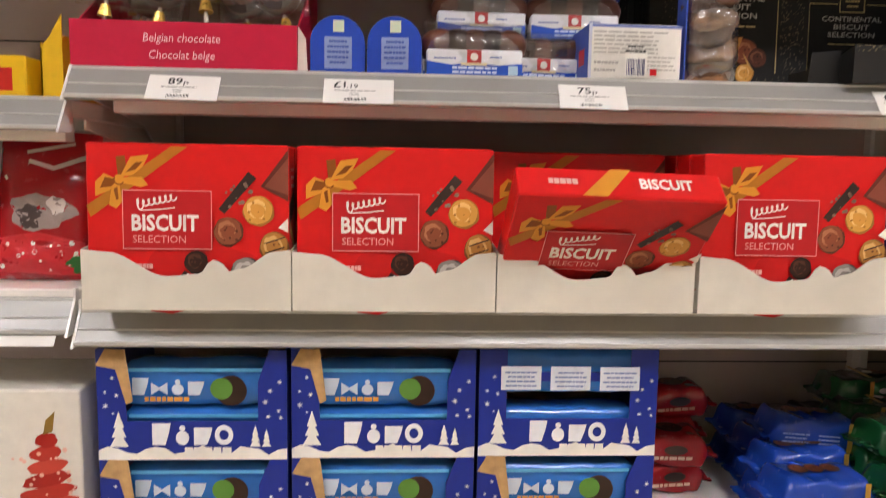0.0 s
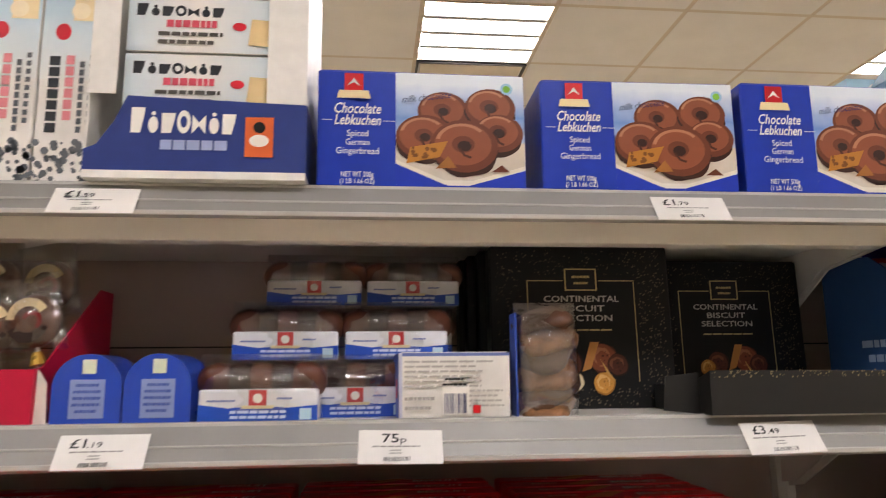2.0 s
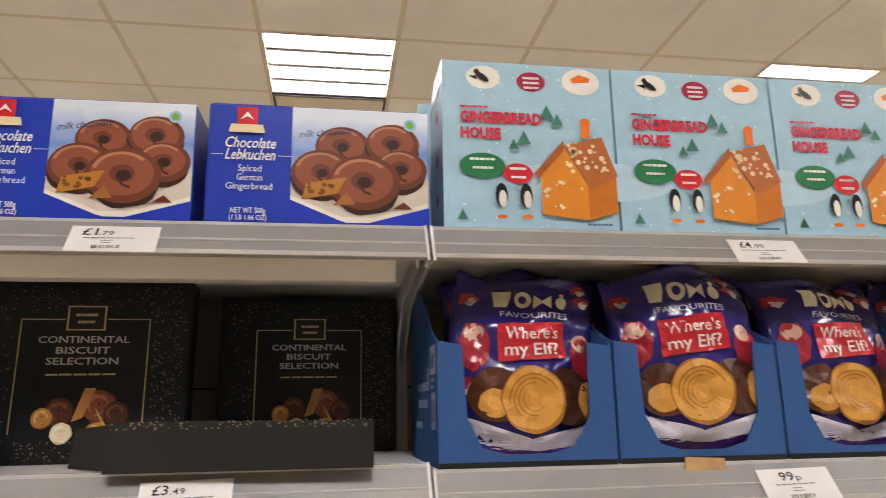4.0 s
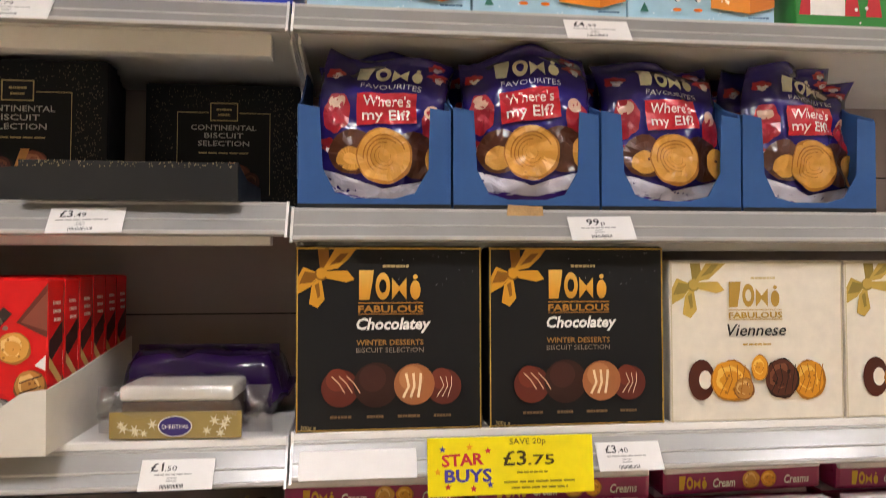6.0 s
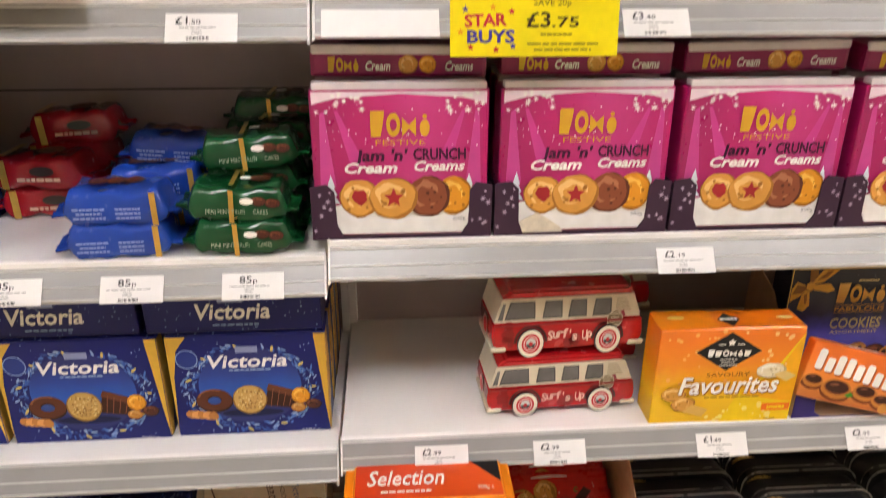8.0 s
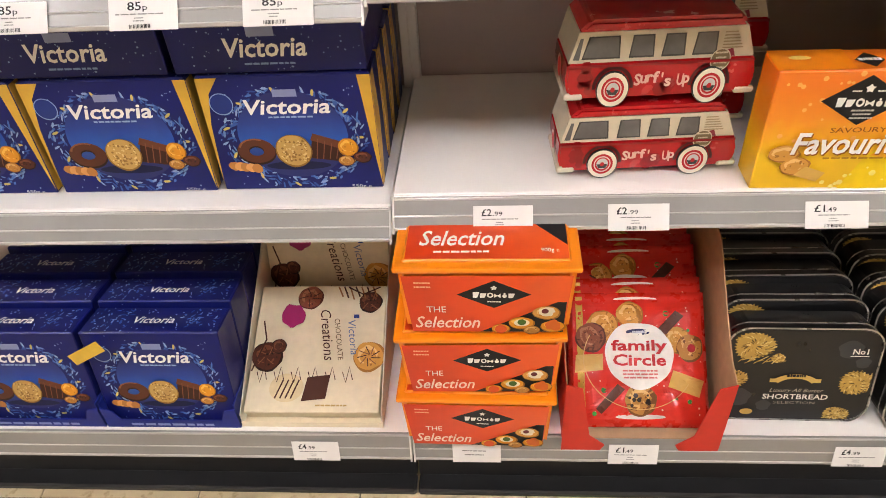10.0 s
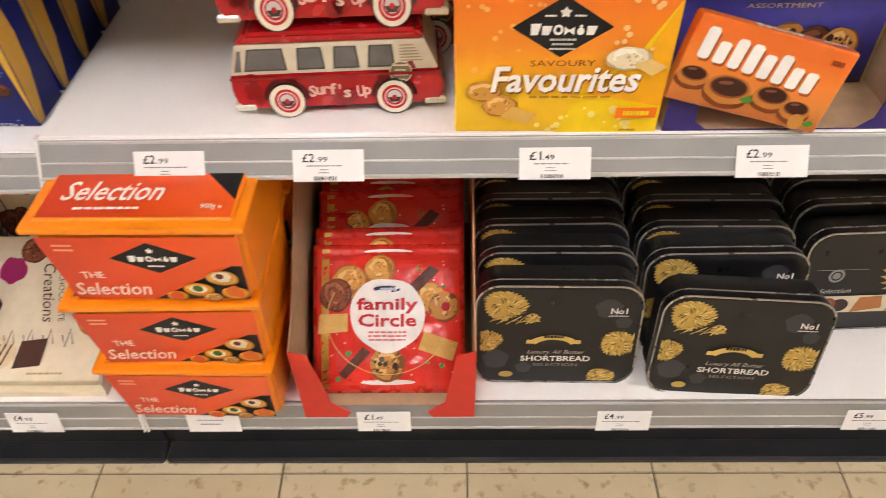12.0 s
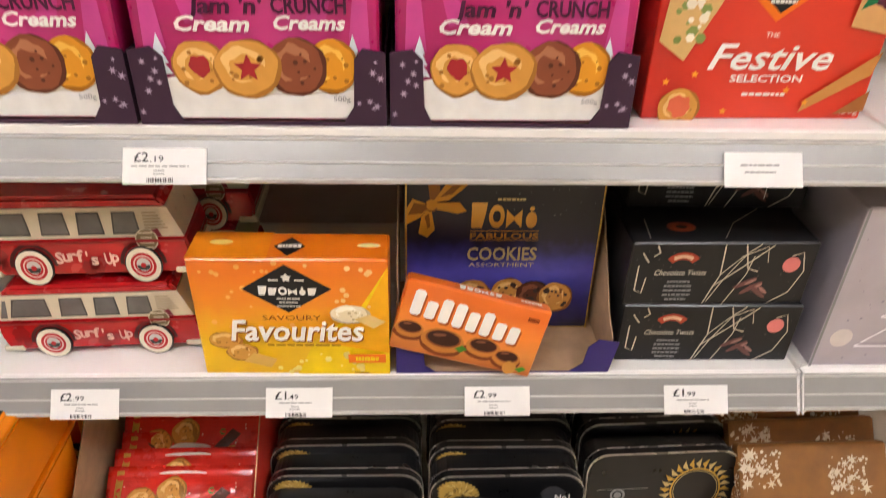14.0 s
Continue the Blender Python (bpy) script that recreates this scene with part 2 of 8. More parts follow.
# ---- the shelving run ----
BAYS = {"Z": -1.67, "A": -0.42, "B": 0.83, "C": 2.08}
BW = 1.25
DECK = {1: 0.165, 2: 0.610, 3: 0.943, 4: 1.2585, 5: 1.541, 6: 1.784}
FRONT, BACK = 0.9, 1.28
STRIP_H, STRIP_OUT = 0.038, 0.027
STEP = {("A", 2): -0.018, ("A", 3): -0.021, ("B", 4): 0.0045, ("B", 5): -0.006, ("Z", 5): -0.037, ("Z", 4): 0.014, ("Z", 3): 0.01}
RAIL_DROP = {1: 0.0, 2: 0.004, 3: 0.011, 4: 0.011, 5: 0.0, 6: 0.0}


def level(bay, n):
    """Height of a deck: the bays' shelves are hooked in at slightly different notches."""
    return DECK[n] + STEP.get((bay, n), 0.0)


def shelf(x0, x1, z, front, label, base=False, drop=0.0, channel=True):
    """One shelf: deck, slanted price rail with ribs, end caps, two brackets."""
    s = thing("shelf", label, "shelf", pose((x0 + x1) / 2, front, z), "shelves")
    w = (x1 - x0) / 2
    part("deck", box_bm(-w + 0.003, w - 0.003, 0.004, BACK - front, -0.022, 0, 0.0015), SHELF_WHITE, s, "white enamelled steel deck")
    o, sh = (0.012, 0.056) if base else (STRIP_OUT, STRIP_H)
    pts = [(0.004, -drop), (0.0, 0.0015 - drop), (-o, -sh - drop), (-o + 0.004, -sh - 0.003 - drop), (0.008, -sh + 0.006 - drop)]
    part("price_rail", side_prism(pts, -w + 0.004, w - 0.004), STRIP_GREY, s, "grey plastic price rail")
    if drop:
        part("front_lip", box_bm(-w + 0.003, w - 0.003, -0.001, 0.0035, -drop + 0.0016, 0.0, 0.001), SHELF_WHITE, s, "white folded deck edge")
    for k, (f, th) in enumerate(((0.04, 0.0022), (0.55, 0.0012), (0.95, 0.0025))):
        yy, zz = -o * f - 0.0004, -sh * f - drop
        part("rib", box_bm(-w + 0.004, w - 0.004, yy - 0.0014, yy + 0.002, zz - th, zz + th, 0.0006), STRIP_LIGHT, s)
    for sx in (-w + 0.0015, w - 0.0045):
        part("end_cap", side_prism([(0.006, 0.002), (-0.003, 0.002), (-0.003, -drop), (-o - 0.003, -sh - 0.004 - drop), (0.012, -sh - 0.002 - drop)], sx, sx + 0.003), STRIP_WHITE, s)
    if not base:
        if channel:
            part("front_channel", box_bm(-w + 0.03, w - 0.03, 0.05, 0.075, -0.05, -0.022, 0.001), SHELF_WHITE, s)
        d = BACK - front
        for sx in (-w + 0.004, w - 0.007):
            part("bracket", side_prism([(0.05, -0.023), (d, -0.023), (d, -0.13), (d - 0.05, -0.12), (d - 0.16, -0.055), (0.05, -0.034)], sx, sx + 0.003), SHELF_WHITE, s)
    return s


for bay, x0 in BAYS.items():
    xs = x0 + BW
    bk = thing("shelving_bay", "grey steel shelving back with uprights and black plinth", "shelving", pose(x0, 0, 0), "shelving bays")
    top = 1.8
    part("back_panel", box_bm(0.016, BW - 0.016, BACK + 0.003, BACK + 0.02, 0.1, top, 0.001), PANEL_GREY, bk)
    for k in (0.42, 0.76, 1.08, 1.38, 1.63):
        part("panel_seam", box_bm(0.016, BW - 0.016, BACK + 0.0015, BACK + 0.004, k - 0.0012, k + 0.0012), PLINTH, bk)
    for ux in (0.0, BW - 0.015):
        part("upright", box_bm(ux, ux + 0.015, BACK - 0.012, BACK + 0.05, 0.0, top, 0.001), SHELF_WHITE, bk)
    part("plinth", box_bm(0.002, BW - 0.002, 0.842, 0.86, 0.012, 0.135, 0.002), PLINTH, bk, "black plinth")
    part("kick_strip", box_bm(0.002, BW - 0.002, 0.806, 0.845, 0.0, 0.016, 0.004), PLINTH, bk)
    for n, z in DECK.items():
        shelf(x0, xs, level(bay, n), 0.822 if n == 1 else FRONT, "white steel shop shelf with grey price rail", n == 1, RAIL_DROP[n], (bay, n) != ("B", 6))

# ---- printed artwork: thin layers of ink laid over a pack's face ----
WORDS = {}


def word_mesh(s, bold, shear):
    """Outline triangles of a line of lettering, one em high, from the built-in font."""
    key = (s, bold, shear)
    if key not in WORDS:
        cu = bpy.data.curves.new("word", "FONT")
        cu.body, cu.size, cu.shear, cu.offset, cu.resolution_u = s, 1.0, shear, bold, 2
        ob = bpy.data.objects.new("word", cu)
        scene.collection.objects.link(ob)
        dg = bpy.context.evaluated_depsgraph_get()
        me = bpy.data.meshes.new_from_object(ob.evaluated_get(dg))
        WORDS[key] = ([(v.co.x, v.co.y) for v in me.vertices], [tuple(p.vertices) for p in me.polygons])
        bpy.data.meshes.remove(me)
        bpy.data.objects.remove(ob)
        bpy.data.curves.remove(cu)
    return WORDS[key]


def top_of(h):
    return Matrix(((1, 0, 0, 0), (0, 0, 1, 0), (0, -1, 0, h), (0, 0, 0, 1)))


def right_of(w):
    return Matrix(((0, -1, 0, w), (1, 0, 0, 0), (0, 0, 1, 0), (0, 0, 0, 1)))


def left_of(d):
    return Matrix(((0, 1, 0, 0), (-1, 0, 0, d), (0, 0, 1, 0), (0, 0, 0, 1)))


class Art:
    """Shapes on a face w by h metres; places are fractions of w and h, radii fractions of w."""

    def __init__(self, w, h, m=None, warp=None, lift=0.0005):
        self.w, self.h, self.m, self.warp = w, h, m or Matrix.Identity(4), warp
        self.off, self.verts, self.faces, self.mats, self.index = lift, [], [], [], []

    def spot(self, x, z):
        y = -self.off
        if self.warp:
            y -= self.warp(x, z)
        return self.m @ Vector((x, y, z))

    def slot(self, mat):
        if mat not in self.mats:
            self.mats.append(mat)
        return self.mats.index(mat)

    def raw(self, pts, mat):
        """A filled outline in metres."""
        k, n = self.slot(mat), len(pts)
        base = len(self.verts)
        if not self.warp:
            self.verts += [self.spot(*p) for p in pts]
            self.faces.append(tuple(range(base, base + n)))
            self.index.append(k)
        else:
            out = []
            for i in range(n):
                a, b = pts[i], pts[(i + 1) % n]
                steps = max(1, int(math.dist(a, b) / 0.008))
                out += [(a[0] + (b[0] - a[0]) * j / steps, a[1] + (b[1] - a[1]) * j / steps) for j in range(steps)]
            cx, cz = sum(p[0] for p in out) / len(out), sum(p[1] for p in out) / len(out)
            reach = max(math.dist(p, (cx, cz)) for p in out)
            rings = max(2, int(reach / 0.008))
            n = len(out)
            for r in range(rings):
                f = 1 - r / rings
                self.verts += [self.spot(cx + (p[0] - cx) * f, cz + (p[1] - cz) * f) for p in out]
            self.verts.append(self.spot(cx, cz))
            for r in range(rings - 1):
                for i in range(n):
                    a, b = base + r * n + i, base + r * n + (i + 1) % n
                    self.faces.append((a, b, b + n, a + n))
                    self.index.append(k)
            for i in range(n):
                self.faces.append((base + (rings - 1) * n + i, base + (rings - 1) * n + (i + 1) % n, base + rings * n))
                self.index.append(k)
        self.off += 0.00006

    def poly(self, pts, mat):
        self.raw([(u * self.w, v * self.h) for u, v in pts], mat)

    def rect(self, u0, v0, u1, v1, mat):
        self.poly([(u0, v0), (u1, v0), (u1, v1), (u0, v1)], mat)

    def disc(self, u, v, r, mat, rz=None, rot=0, wob=0.0, n=22, seed=0):
        rr = random.Random(seed * 7 + int(u * 991) + int(v * 577))
        ph = [(rr.uniform(0, 6.3), rr.uniform(0.4, 1.0), k) for k in (2, 3, 5, 7)]
        rx, rz = r * self.w, (rz if rz else r) * self.w
        c, s = math.cos(radians(rot)), math.sin(radians(rot))
        pts = []
        for i in range(n):
            a = 2 * math.pi * i / n
            f = 1 + wob * sum(q * math.sin(k * a + p) for p, q, k in ph) / 2
            x, z = math.cos(a) * rx * f, math.sin(a) * rz * f
            pts.append((u * self.w + x * c - z * s, v * self.h + x * s + z * c))
        self.raw(pts, mat)

    def ring(self, u, v, r, inner, mat, rz=None, n=20, arc=(0, 360)):
        k, base = self.slot(mat), len(self.verts)
        rx, rz = r * self.w, (rz if rz else r) * self.w
        for i in range(n + 1):
            a = radians(arc[0] + (arc[1] - arc[0]) * i / n)
            for f in (1, inner):
                self.verts.append(self.spot(u * self.w + math.cos(a) * rx * f, v * self.h + math.sin(a) * rz * f))
        for i in range(n):
            q = base + 2 * i
            self.faces.append((q, q + 2, q + 3, q + 1))
            self.index.append(k)
        self.off += 0.00006

    def line(self, pts, width, mat):
        """A stroke through pts, width a fraction of w."""
        k, base, hw = self.slot(mat), len(self.verts), width * self.w / 2
        q = [(u * self.w, v * self.h) for u, v in pts]
        for i, p in enumerate(q):
            a, b = q[max(0, i - 1)], q[min(len(q) - 1, i + 1)]
            dx, dz = b[0] - a[0], b[1] - a[1]
            ln = math.hypot(dx, dz) or 1
            nx, nz = -dz / ln * hw, dx / ln * hw
            self.verts += [self.spot(p[0] + nx, p[1] + nz), self.spot(p[0] - nx, p[1] - nz)]
        for i in range(len(q) - 1):
            j = base + 2 * i
            self.faces.append((j, j + 1, j + 3, j + 2))
            self.index.append(k)
        self.off += 0.00006

    def text(self, s, u, v, high, mat, wide=None, al="c", shear=0.0, bold=0.0, rot=0):
        """Lettering with its foot at v; high is the capital's height as a fraction of h, wide its length as a fraction of w."""
        vs, fs = word_mesh(s, bold, shear)
        if self.warp:
            self.off += 0.0004
        if not vs:
            return
        x0, x1 = min(p[0] for p in vs), max(p[0] for p in vs)
        sz = high * self.h / 0.7
        sx = wide * self.w / (x1 - x0) if wide else sz
        shift = {"l": x0, "c": (x0 + x1) / 2, "r": x1}[al]
        k, base = self.slot(mat), len(self.verts)
        c, sn = math.cos(radians(rot)), math.sin(radians(rot))
        for x, y in vs:
            a, b = (x - shift) * sx, y * sz
            self.verts.append(self.spot(u * self.w + a * c - b * sn, v * self.h + a * sn + b * c))
        for f in fs:
            self.faces.append(tuple(base + i for i in f))
            self.index.append(k)
        self.off += 0.00006

    def mark(self, u0, v0, u1, v1, mat, n, seed=0, slant=0.0):
        """A maker's mark as a row of plain shapes."""
        st, hh = (u1 - u0) / n, v1 - v0
        k = self.h / self.w
        for i in range(n):
            a, b = u0 + st * i + st * 0.05, u0 + st * (i + 1) - st * 0.05
            c, q = (a + b) / 2, (b - a) * 0.34
            top = v1 if i == 0 else v0 + hh * (0.8, 0.92, 0.74, 0.86)[(i + seed) % 4]
            s = slant
            kind = (i + seed) % 4 if i else 0
            if kind == 0:
                self.poly([(a, v0), (b - q * 0.9, v0), (b - q * 0.3 + s * 0.6, v0 + (top - v0) * 0.55), (b + s, top), (a + s, top)], mat)
            elif kind == 1:
                self.ring(c + s * 0.5, (v0 + top) / 2, (b - a) / 2, 0.5, mat, rz=(top - v0) / 2 * k)
            elif kind == 2:
                self.poly([(a, v0), (c + s * 0.5, v0 + (top - v0) * 0.42), (c + s * 0.5, v0 + (top - v0) * 0.6), (a + s, top)], mat)
                self.poly([(b, v0), (b + s, top), (c + s * 0.5, v0 + (top - v0) * 0.6), (c + s * 0.5, v0 + (top - v0) * 0.42)], mat)
            else:
                self.disc(c + s * 0.5, v0 + (top - v0) * 0.38, (b - a) * 0.36, mat, rz=(top - v0) * 0.38 * k)
                self.disc(c + s, v0 + (top - v0) * 0.9, (b - a) * 0.16, mat)

    def bars(self, u0, u1, v, rows, step, thick, mat, seed=0, al="c"):
        """Small print that cannot be read, as broken bars."""
        rr = random.Random(seed)
        for i in range(rows):
            ln = (u1 - u0) * rr.uniform(0.7, 1.0)
            s = (u0 + u1 - ln) / 2 if al == "c" else u0
            x, vv = s, v - i * step
            while x < s + ln:
                e = min(s + ln, x + ln * rr.uniform(0.08, 0.2))
                self.rect(x, vv, e, vv + thick, mat)
                x = e + ln * 0.025

    def barcode(self, u0, v0, u1, v1, mat, n=14, seed=3):
        rr = random.Random(seed)
        x = u0
        for i in range(n):
            wd = (u1 - u0) / n
            self.rect(x, v0, x + wd * rr.uniform(0.25, 0.75), v1, mat)
            x += wd

    def specks(self, u0, v0, u1, v1, mat, n, r, seed=0, rv=0.5):
        rr = random.Random(seed)
        for i in range(n):
            q = r * rr.uniform(1 - rv, 1 + rv)
            u, v = rr.uniform(u0, u1), rr.uniform(v0, v1)
            k, base = self.slot(mat), len(self.verts)
            self.verts += [self.spot(u * self.w + q * self.w * math.cos(a), v * self.h + q * self.w * math.sin(a)) for a in (0, 1.05, 2.1, 3.14, 4.2, 5.2)]
            self.faces.append(tuple(range(base, base + 6)))
            self.index.append(k)
        self.off += 0.00006

    def done(self, name, parent, label="", stuff=False):
        """Links the shapes laid so far; groups of shapes that stand apart become parts of their own."""
        if not self.faces:
            return None
        if self.warp:
            self.off += 0.0007
        inv = self.m.inverted()
        root = list(range(len(self.verts)))

        def find(q):
            while root[q] != q:
                root[q] = root[root[q]]
                q = root[q]
            return q

        for f in self.faces:
            for q in f[1:]:
                root[find(q)] = find(f[0])
        boxes = {}
        for n, v in enumerate(self.verts):
            p, r = inv @ v, find(n)
            b = boxes.setdefault(r, [p.x, p.x, p.z, p.z])
            b[0], b[1], b[2], b[3] = min(b[0], p.x), max(b[1], p.x), min(b[2], p.z), max(b[3], p.z)
        gap = 0.02 * min(self.w, self.h) if self.w < 0.9 else 0.004
        groups = []
        for r, b in boxes.items():
            b, mine = list(b), [r]
            again = True
            while again:
                again = False
                for g in groups:
                    c = g[0]
                    if b[0] - gap < c[1] and c[0] - gap < b[1] and b[2] - gap < c[3] and c[2] - gap < b[3]:
                        b = [min(b[0], c[0]), max(b[1], c[1]), min(b[2], c[2]), max(b[3], c[3])]
                        mine += g[1]
                        groups.remove(g)
                        again = True
                        break
            groups.append((b, mine))
        groups.sort(key=lambda g: -(g[0][1] - g[0][0]) * (g[0][3] - g[0][2]))
        if stuff:
            groups = [(None, [r for g in groups for r in g[1]])]
        if len(groups) > 9:
            groups = groups[:8] + [(None, [r for g in groups[8:] for r in g[1]])]
        first = None
        for g in groups:
            keep, ids, faces, idx = set(g[1]), {}, [], []
            for f, k in zip(self.faces, self.index):
                if find(f[0]) in keep:
                    faces.append(tuple(ids.setdefault(q, len(ids)) for q in f))
                    idx.append(k)
            used = sorted(set(idx))
            me = bpy.data.meshes.new(name)
            me.from_pydata([tuple(self.verts[q]) for q in ids], [], faces)
            for k in used:
                me.materials.append(self.mats[k])
            me.polygons.foreach_set("material_index", [used.index(k) for k in idx])
            me.update()
            ob = new(name, me)
            ob.parent = parent
            if label:
                ob["label"] = label
            if stuff:
                ob["kind"] = "stuff"
            first = first or ob
        self.verts, self.faces, self.mats, self.index = [], [], [], []
        return first


WHITE, BLACK = ink("F2EFE8"), ink("17171A", 0.35, 0.2)
RED, GOLD = ink("C8141E"), surface("gold_foil", "C9A24A", 0.3, 0.55, 0.12, 60, 0.03, 700)
PALEGOLD = surface("pale_gold_print", "C8B27A", 0.45, 0.2, 0.1, 60, 0.03, 700)
BLUE, NAVY, SKY = ink("1535B4"), ink("101C5A"), ink("9CC8E6")
GREEN, GREY = ink("1F7A4A"), ink("8A8A8C")
ORANGE, YELLOW = ink("F07818"), ink("F5D312")
TONES = {"plain": ("A8702A", "D69A45", "EDC27A"), "gold": ("A66A18", "DC9424", "F2BE55"), "choc": ("2A120B", "552A1B", "7E4A32"), "milk": ("5E2E1C", "8A4A30", "B07250"),
         "dark": ("180B08", "341811", "55301F"), "white": ("C8B48C", "EADBB8", "F8F0DC"), "nut": ("7A4A20", "B8803C", "DDB06C"), "red": ("4A0E10", "7E2018", "A84830"), "grey": ("4A4340", "8C857E", "BDB7B0")}


def biscuit(a, u, v, r, kind="plain", seed=0, rz=None, rot=0):
    """A printed biscuit: edge, crumb and a lighter face, with flecks."""
    d, b, li = (ink(x, 0.5, 0.1) for x in TONES[kind])
    k = (rz or r) / r
    a.disc(u, v, r, d, rz=r * k, rot=rot, wob=0.05, seed=seed)
    a.disc(u - r * 0.04, v + r * 0.05 * a.w / a.h, r * 0.92, b, rz=r * 0.92 * k, rot=rot, wob=0.06, seed=seed + 1)
    a.disc(u - r * 0.12, v + r * 0.14 * a.w / a.h, r * 0.62, li, rz=r * 0.6 * k, rot=rot, wob=0.14, seed=seed + 2)
    a.disc(u - r * 0.05, v + r * 0.02 * a.w / a.h, r * 0.5, b, rz=r * 0.46 * k, rot=rot, wob=0.16, seed=seed + 3)
    q = r * 0.6
    a.specks(u - q, v - q * k * a.w / a.h, u + q, v + q * k * a.w / a.h, d if kind != "dark" else li, 7, r * 0.07, seed)


def star(a, u, v, r, mat, n=5, inner=0.45, rot=90):
    pts = []
    for i in range(2 * n):
        f = r if i % 2 == 0 else r * inner
        an = radians(rot + 180 * i / n)
        pts.append((u + f * math.cos(an), v + f * math.sin(an) * a.w / a.h))
    a.poly(pts, mat)


def snow(a, u0, v0, u1, v1, n, r, seed, mat=None):
    """Scattered printed snowflakes, each a six-armed star."""
    rr = random.Random(seed)
    for i in range(n):
        star(a, rr.uniform(u0, u1), rr.uniform(v0, v1), r * rr.uniform(0.6, 1.2), mat or WHITE, 6, 0.3, rr.uniform(0, 60))


def ribbon(a, u, v, s, mat=None, dark=None):
    """A printed gold bow."""
    g, d = mat or GOLD, dark or ink("8A5A1C", 0.4, 0.2)
    k = a.w / a.h

    def leaf(mat, *pts):
        a.poly([(min(0.99, max(0.012, u + x * s)), min(0.985, v + z * s * k)) for x, z in pts], mat)

    leaf(d, (0, 0), (-0.1, 0.95), (0.28, 1.0), (0.35, 0.2)), leaf(g, (0.05, 0.1), (0.5, 0.95), (1.25, 1.05), (1.0, 0.55), (0.6, 0.2))
    leaf(g, (0, 0), (-0.6, 0.25), (-0.95, -0.1), (-0.95, -0.7), (-0.35, -0.45)), leaf(d, (0, 0), (-0.55, 0.1), (-0.75, -0.35), (-0.3, -0.3))
    leaf(g, (0, 0.1), (0.95, 0.12), (1.2, -0.2), (0.9, -0.3), (0.2, -0.15)), leaf(g, (0, 0), (0.15, -0.9), (-0.1, -1.2), (-0.4, -1.05), (-0.3, -0.4))
    leaf(d, (0.3, 0.3), (0.7, 0.72), (1.0, 0.75), (0.7, 0.42)), leaf(d, (-0.05, -0.3), (0.0, -0.8), (-0.1, -0.85), (-0.2, -0.4))
    a.disc(u + 0.03 * s, v, s * 0.22, g), a.ring(u + 0.03 * s, v, s * 0.23, 0.75, d, arc=(150, 330))


def script(a, u0, v0, u1, hh, mat, width=0.02):
    """A maker's handwriting that cannot be read, as one looping stroke under a long sweep."""
    pts = []
    for i in range(61):
        f = i / 60
        r = hh * (0.5 if i < 10 else 0.28)
        pts.append((u0 + (u1 - u0) * f + 0.16 * (u1 - u0) * 0.3 * math.cos(f * 44), v0 + hh * 0.4 + 0.05 * f + r * math.sin(f * 44)))
    a.line(pts, width, mat)
    a.line([(u0 + (u1 - u0) * 0.1, v0 - hh * 0.05), (u0 + (u1 - u0) * 0.6, v0 + hh * 0.04), (u1, v0 + hh * 0.2)], width * 0.7, mat)


def carton(name, label, category, m, w, h, d, body, group="", bevel=0.0016, flap=True):
    """A folded card box, corner at its front left foot."""
    t = thing(name, label, category, m, group)
    part("body", box_bm(0, w, 0, d, 0, h, bevel), body, t)
    if flap:
        part("lid_flap", box_bm(0.003, w - 0.003, 0.0015, d * 0.97, h - 0.0004, h + 0.0009, 0.0004), body, t)
    return t


def wave(w, prof, n=40):
    """Points along a smooth edge through prof (u, z)."""
    out = []
    for i in range(n + 1):
        u = i / n
        for (a, za), (b, zb) in zip(prof, prof[1:]):
            if a <= u <= b:
                f = (u - a) / (b - a)
                f = f * f * (3 - 2 * f)
                out.append((u * w, za + (zb - za) * f))
                break
    return out


def open_tray(t, w, d, hs, outline, mat, inner=None, th=0.0022, side=None):
    """A shelf-ready tray: cut front, sides, floor and back."""
    part("front_lip", prism(outline, 0, th), mat, t)
    for x in (0, w - th):
        pts = side or [(th, 0), (d, 0), (d, hs), (th, hs)]
        part("side_wall", side_prism(pts, x, x + th), mat, t)
    part("tray_floor", box_bm(th, w - th, th, d, 0.0, th), inner or mat, t)
    part("rear_wall", box_bm(th, w - th, d - th, d, th, hs), inner or mat, t)


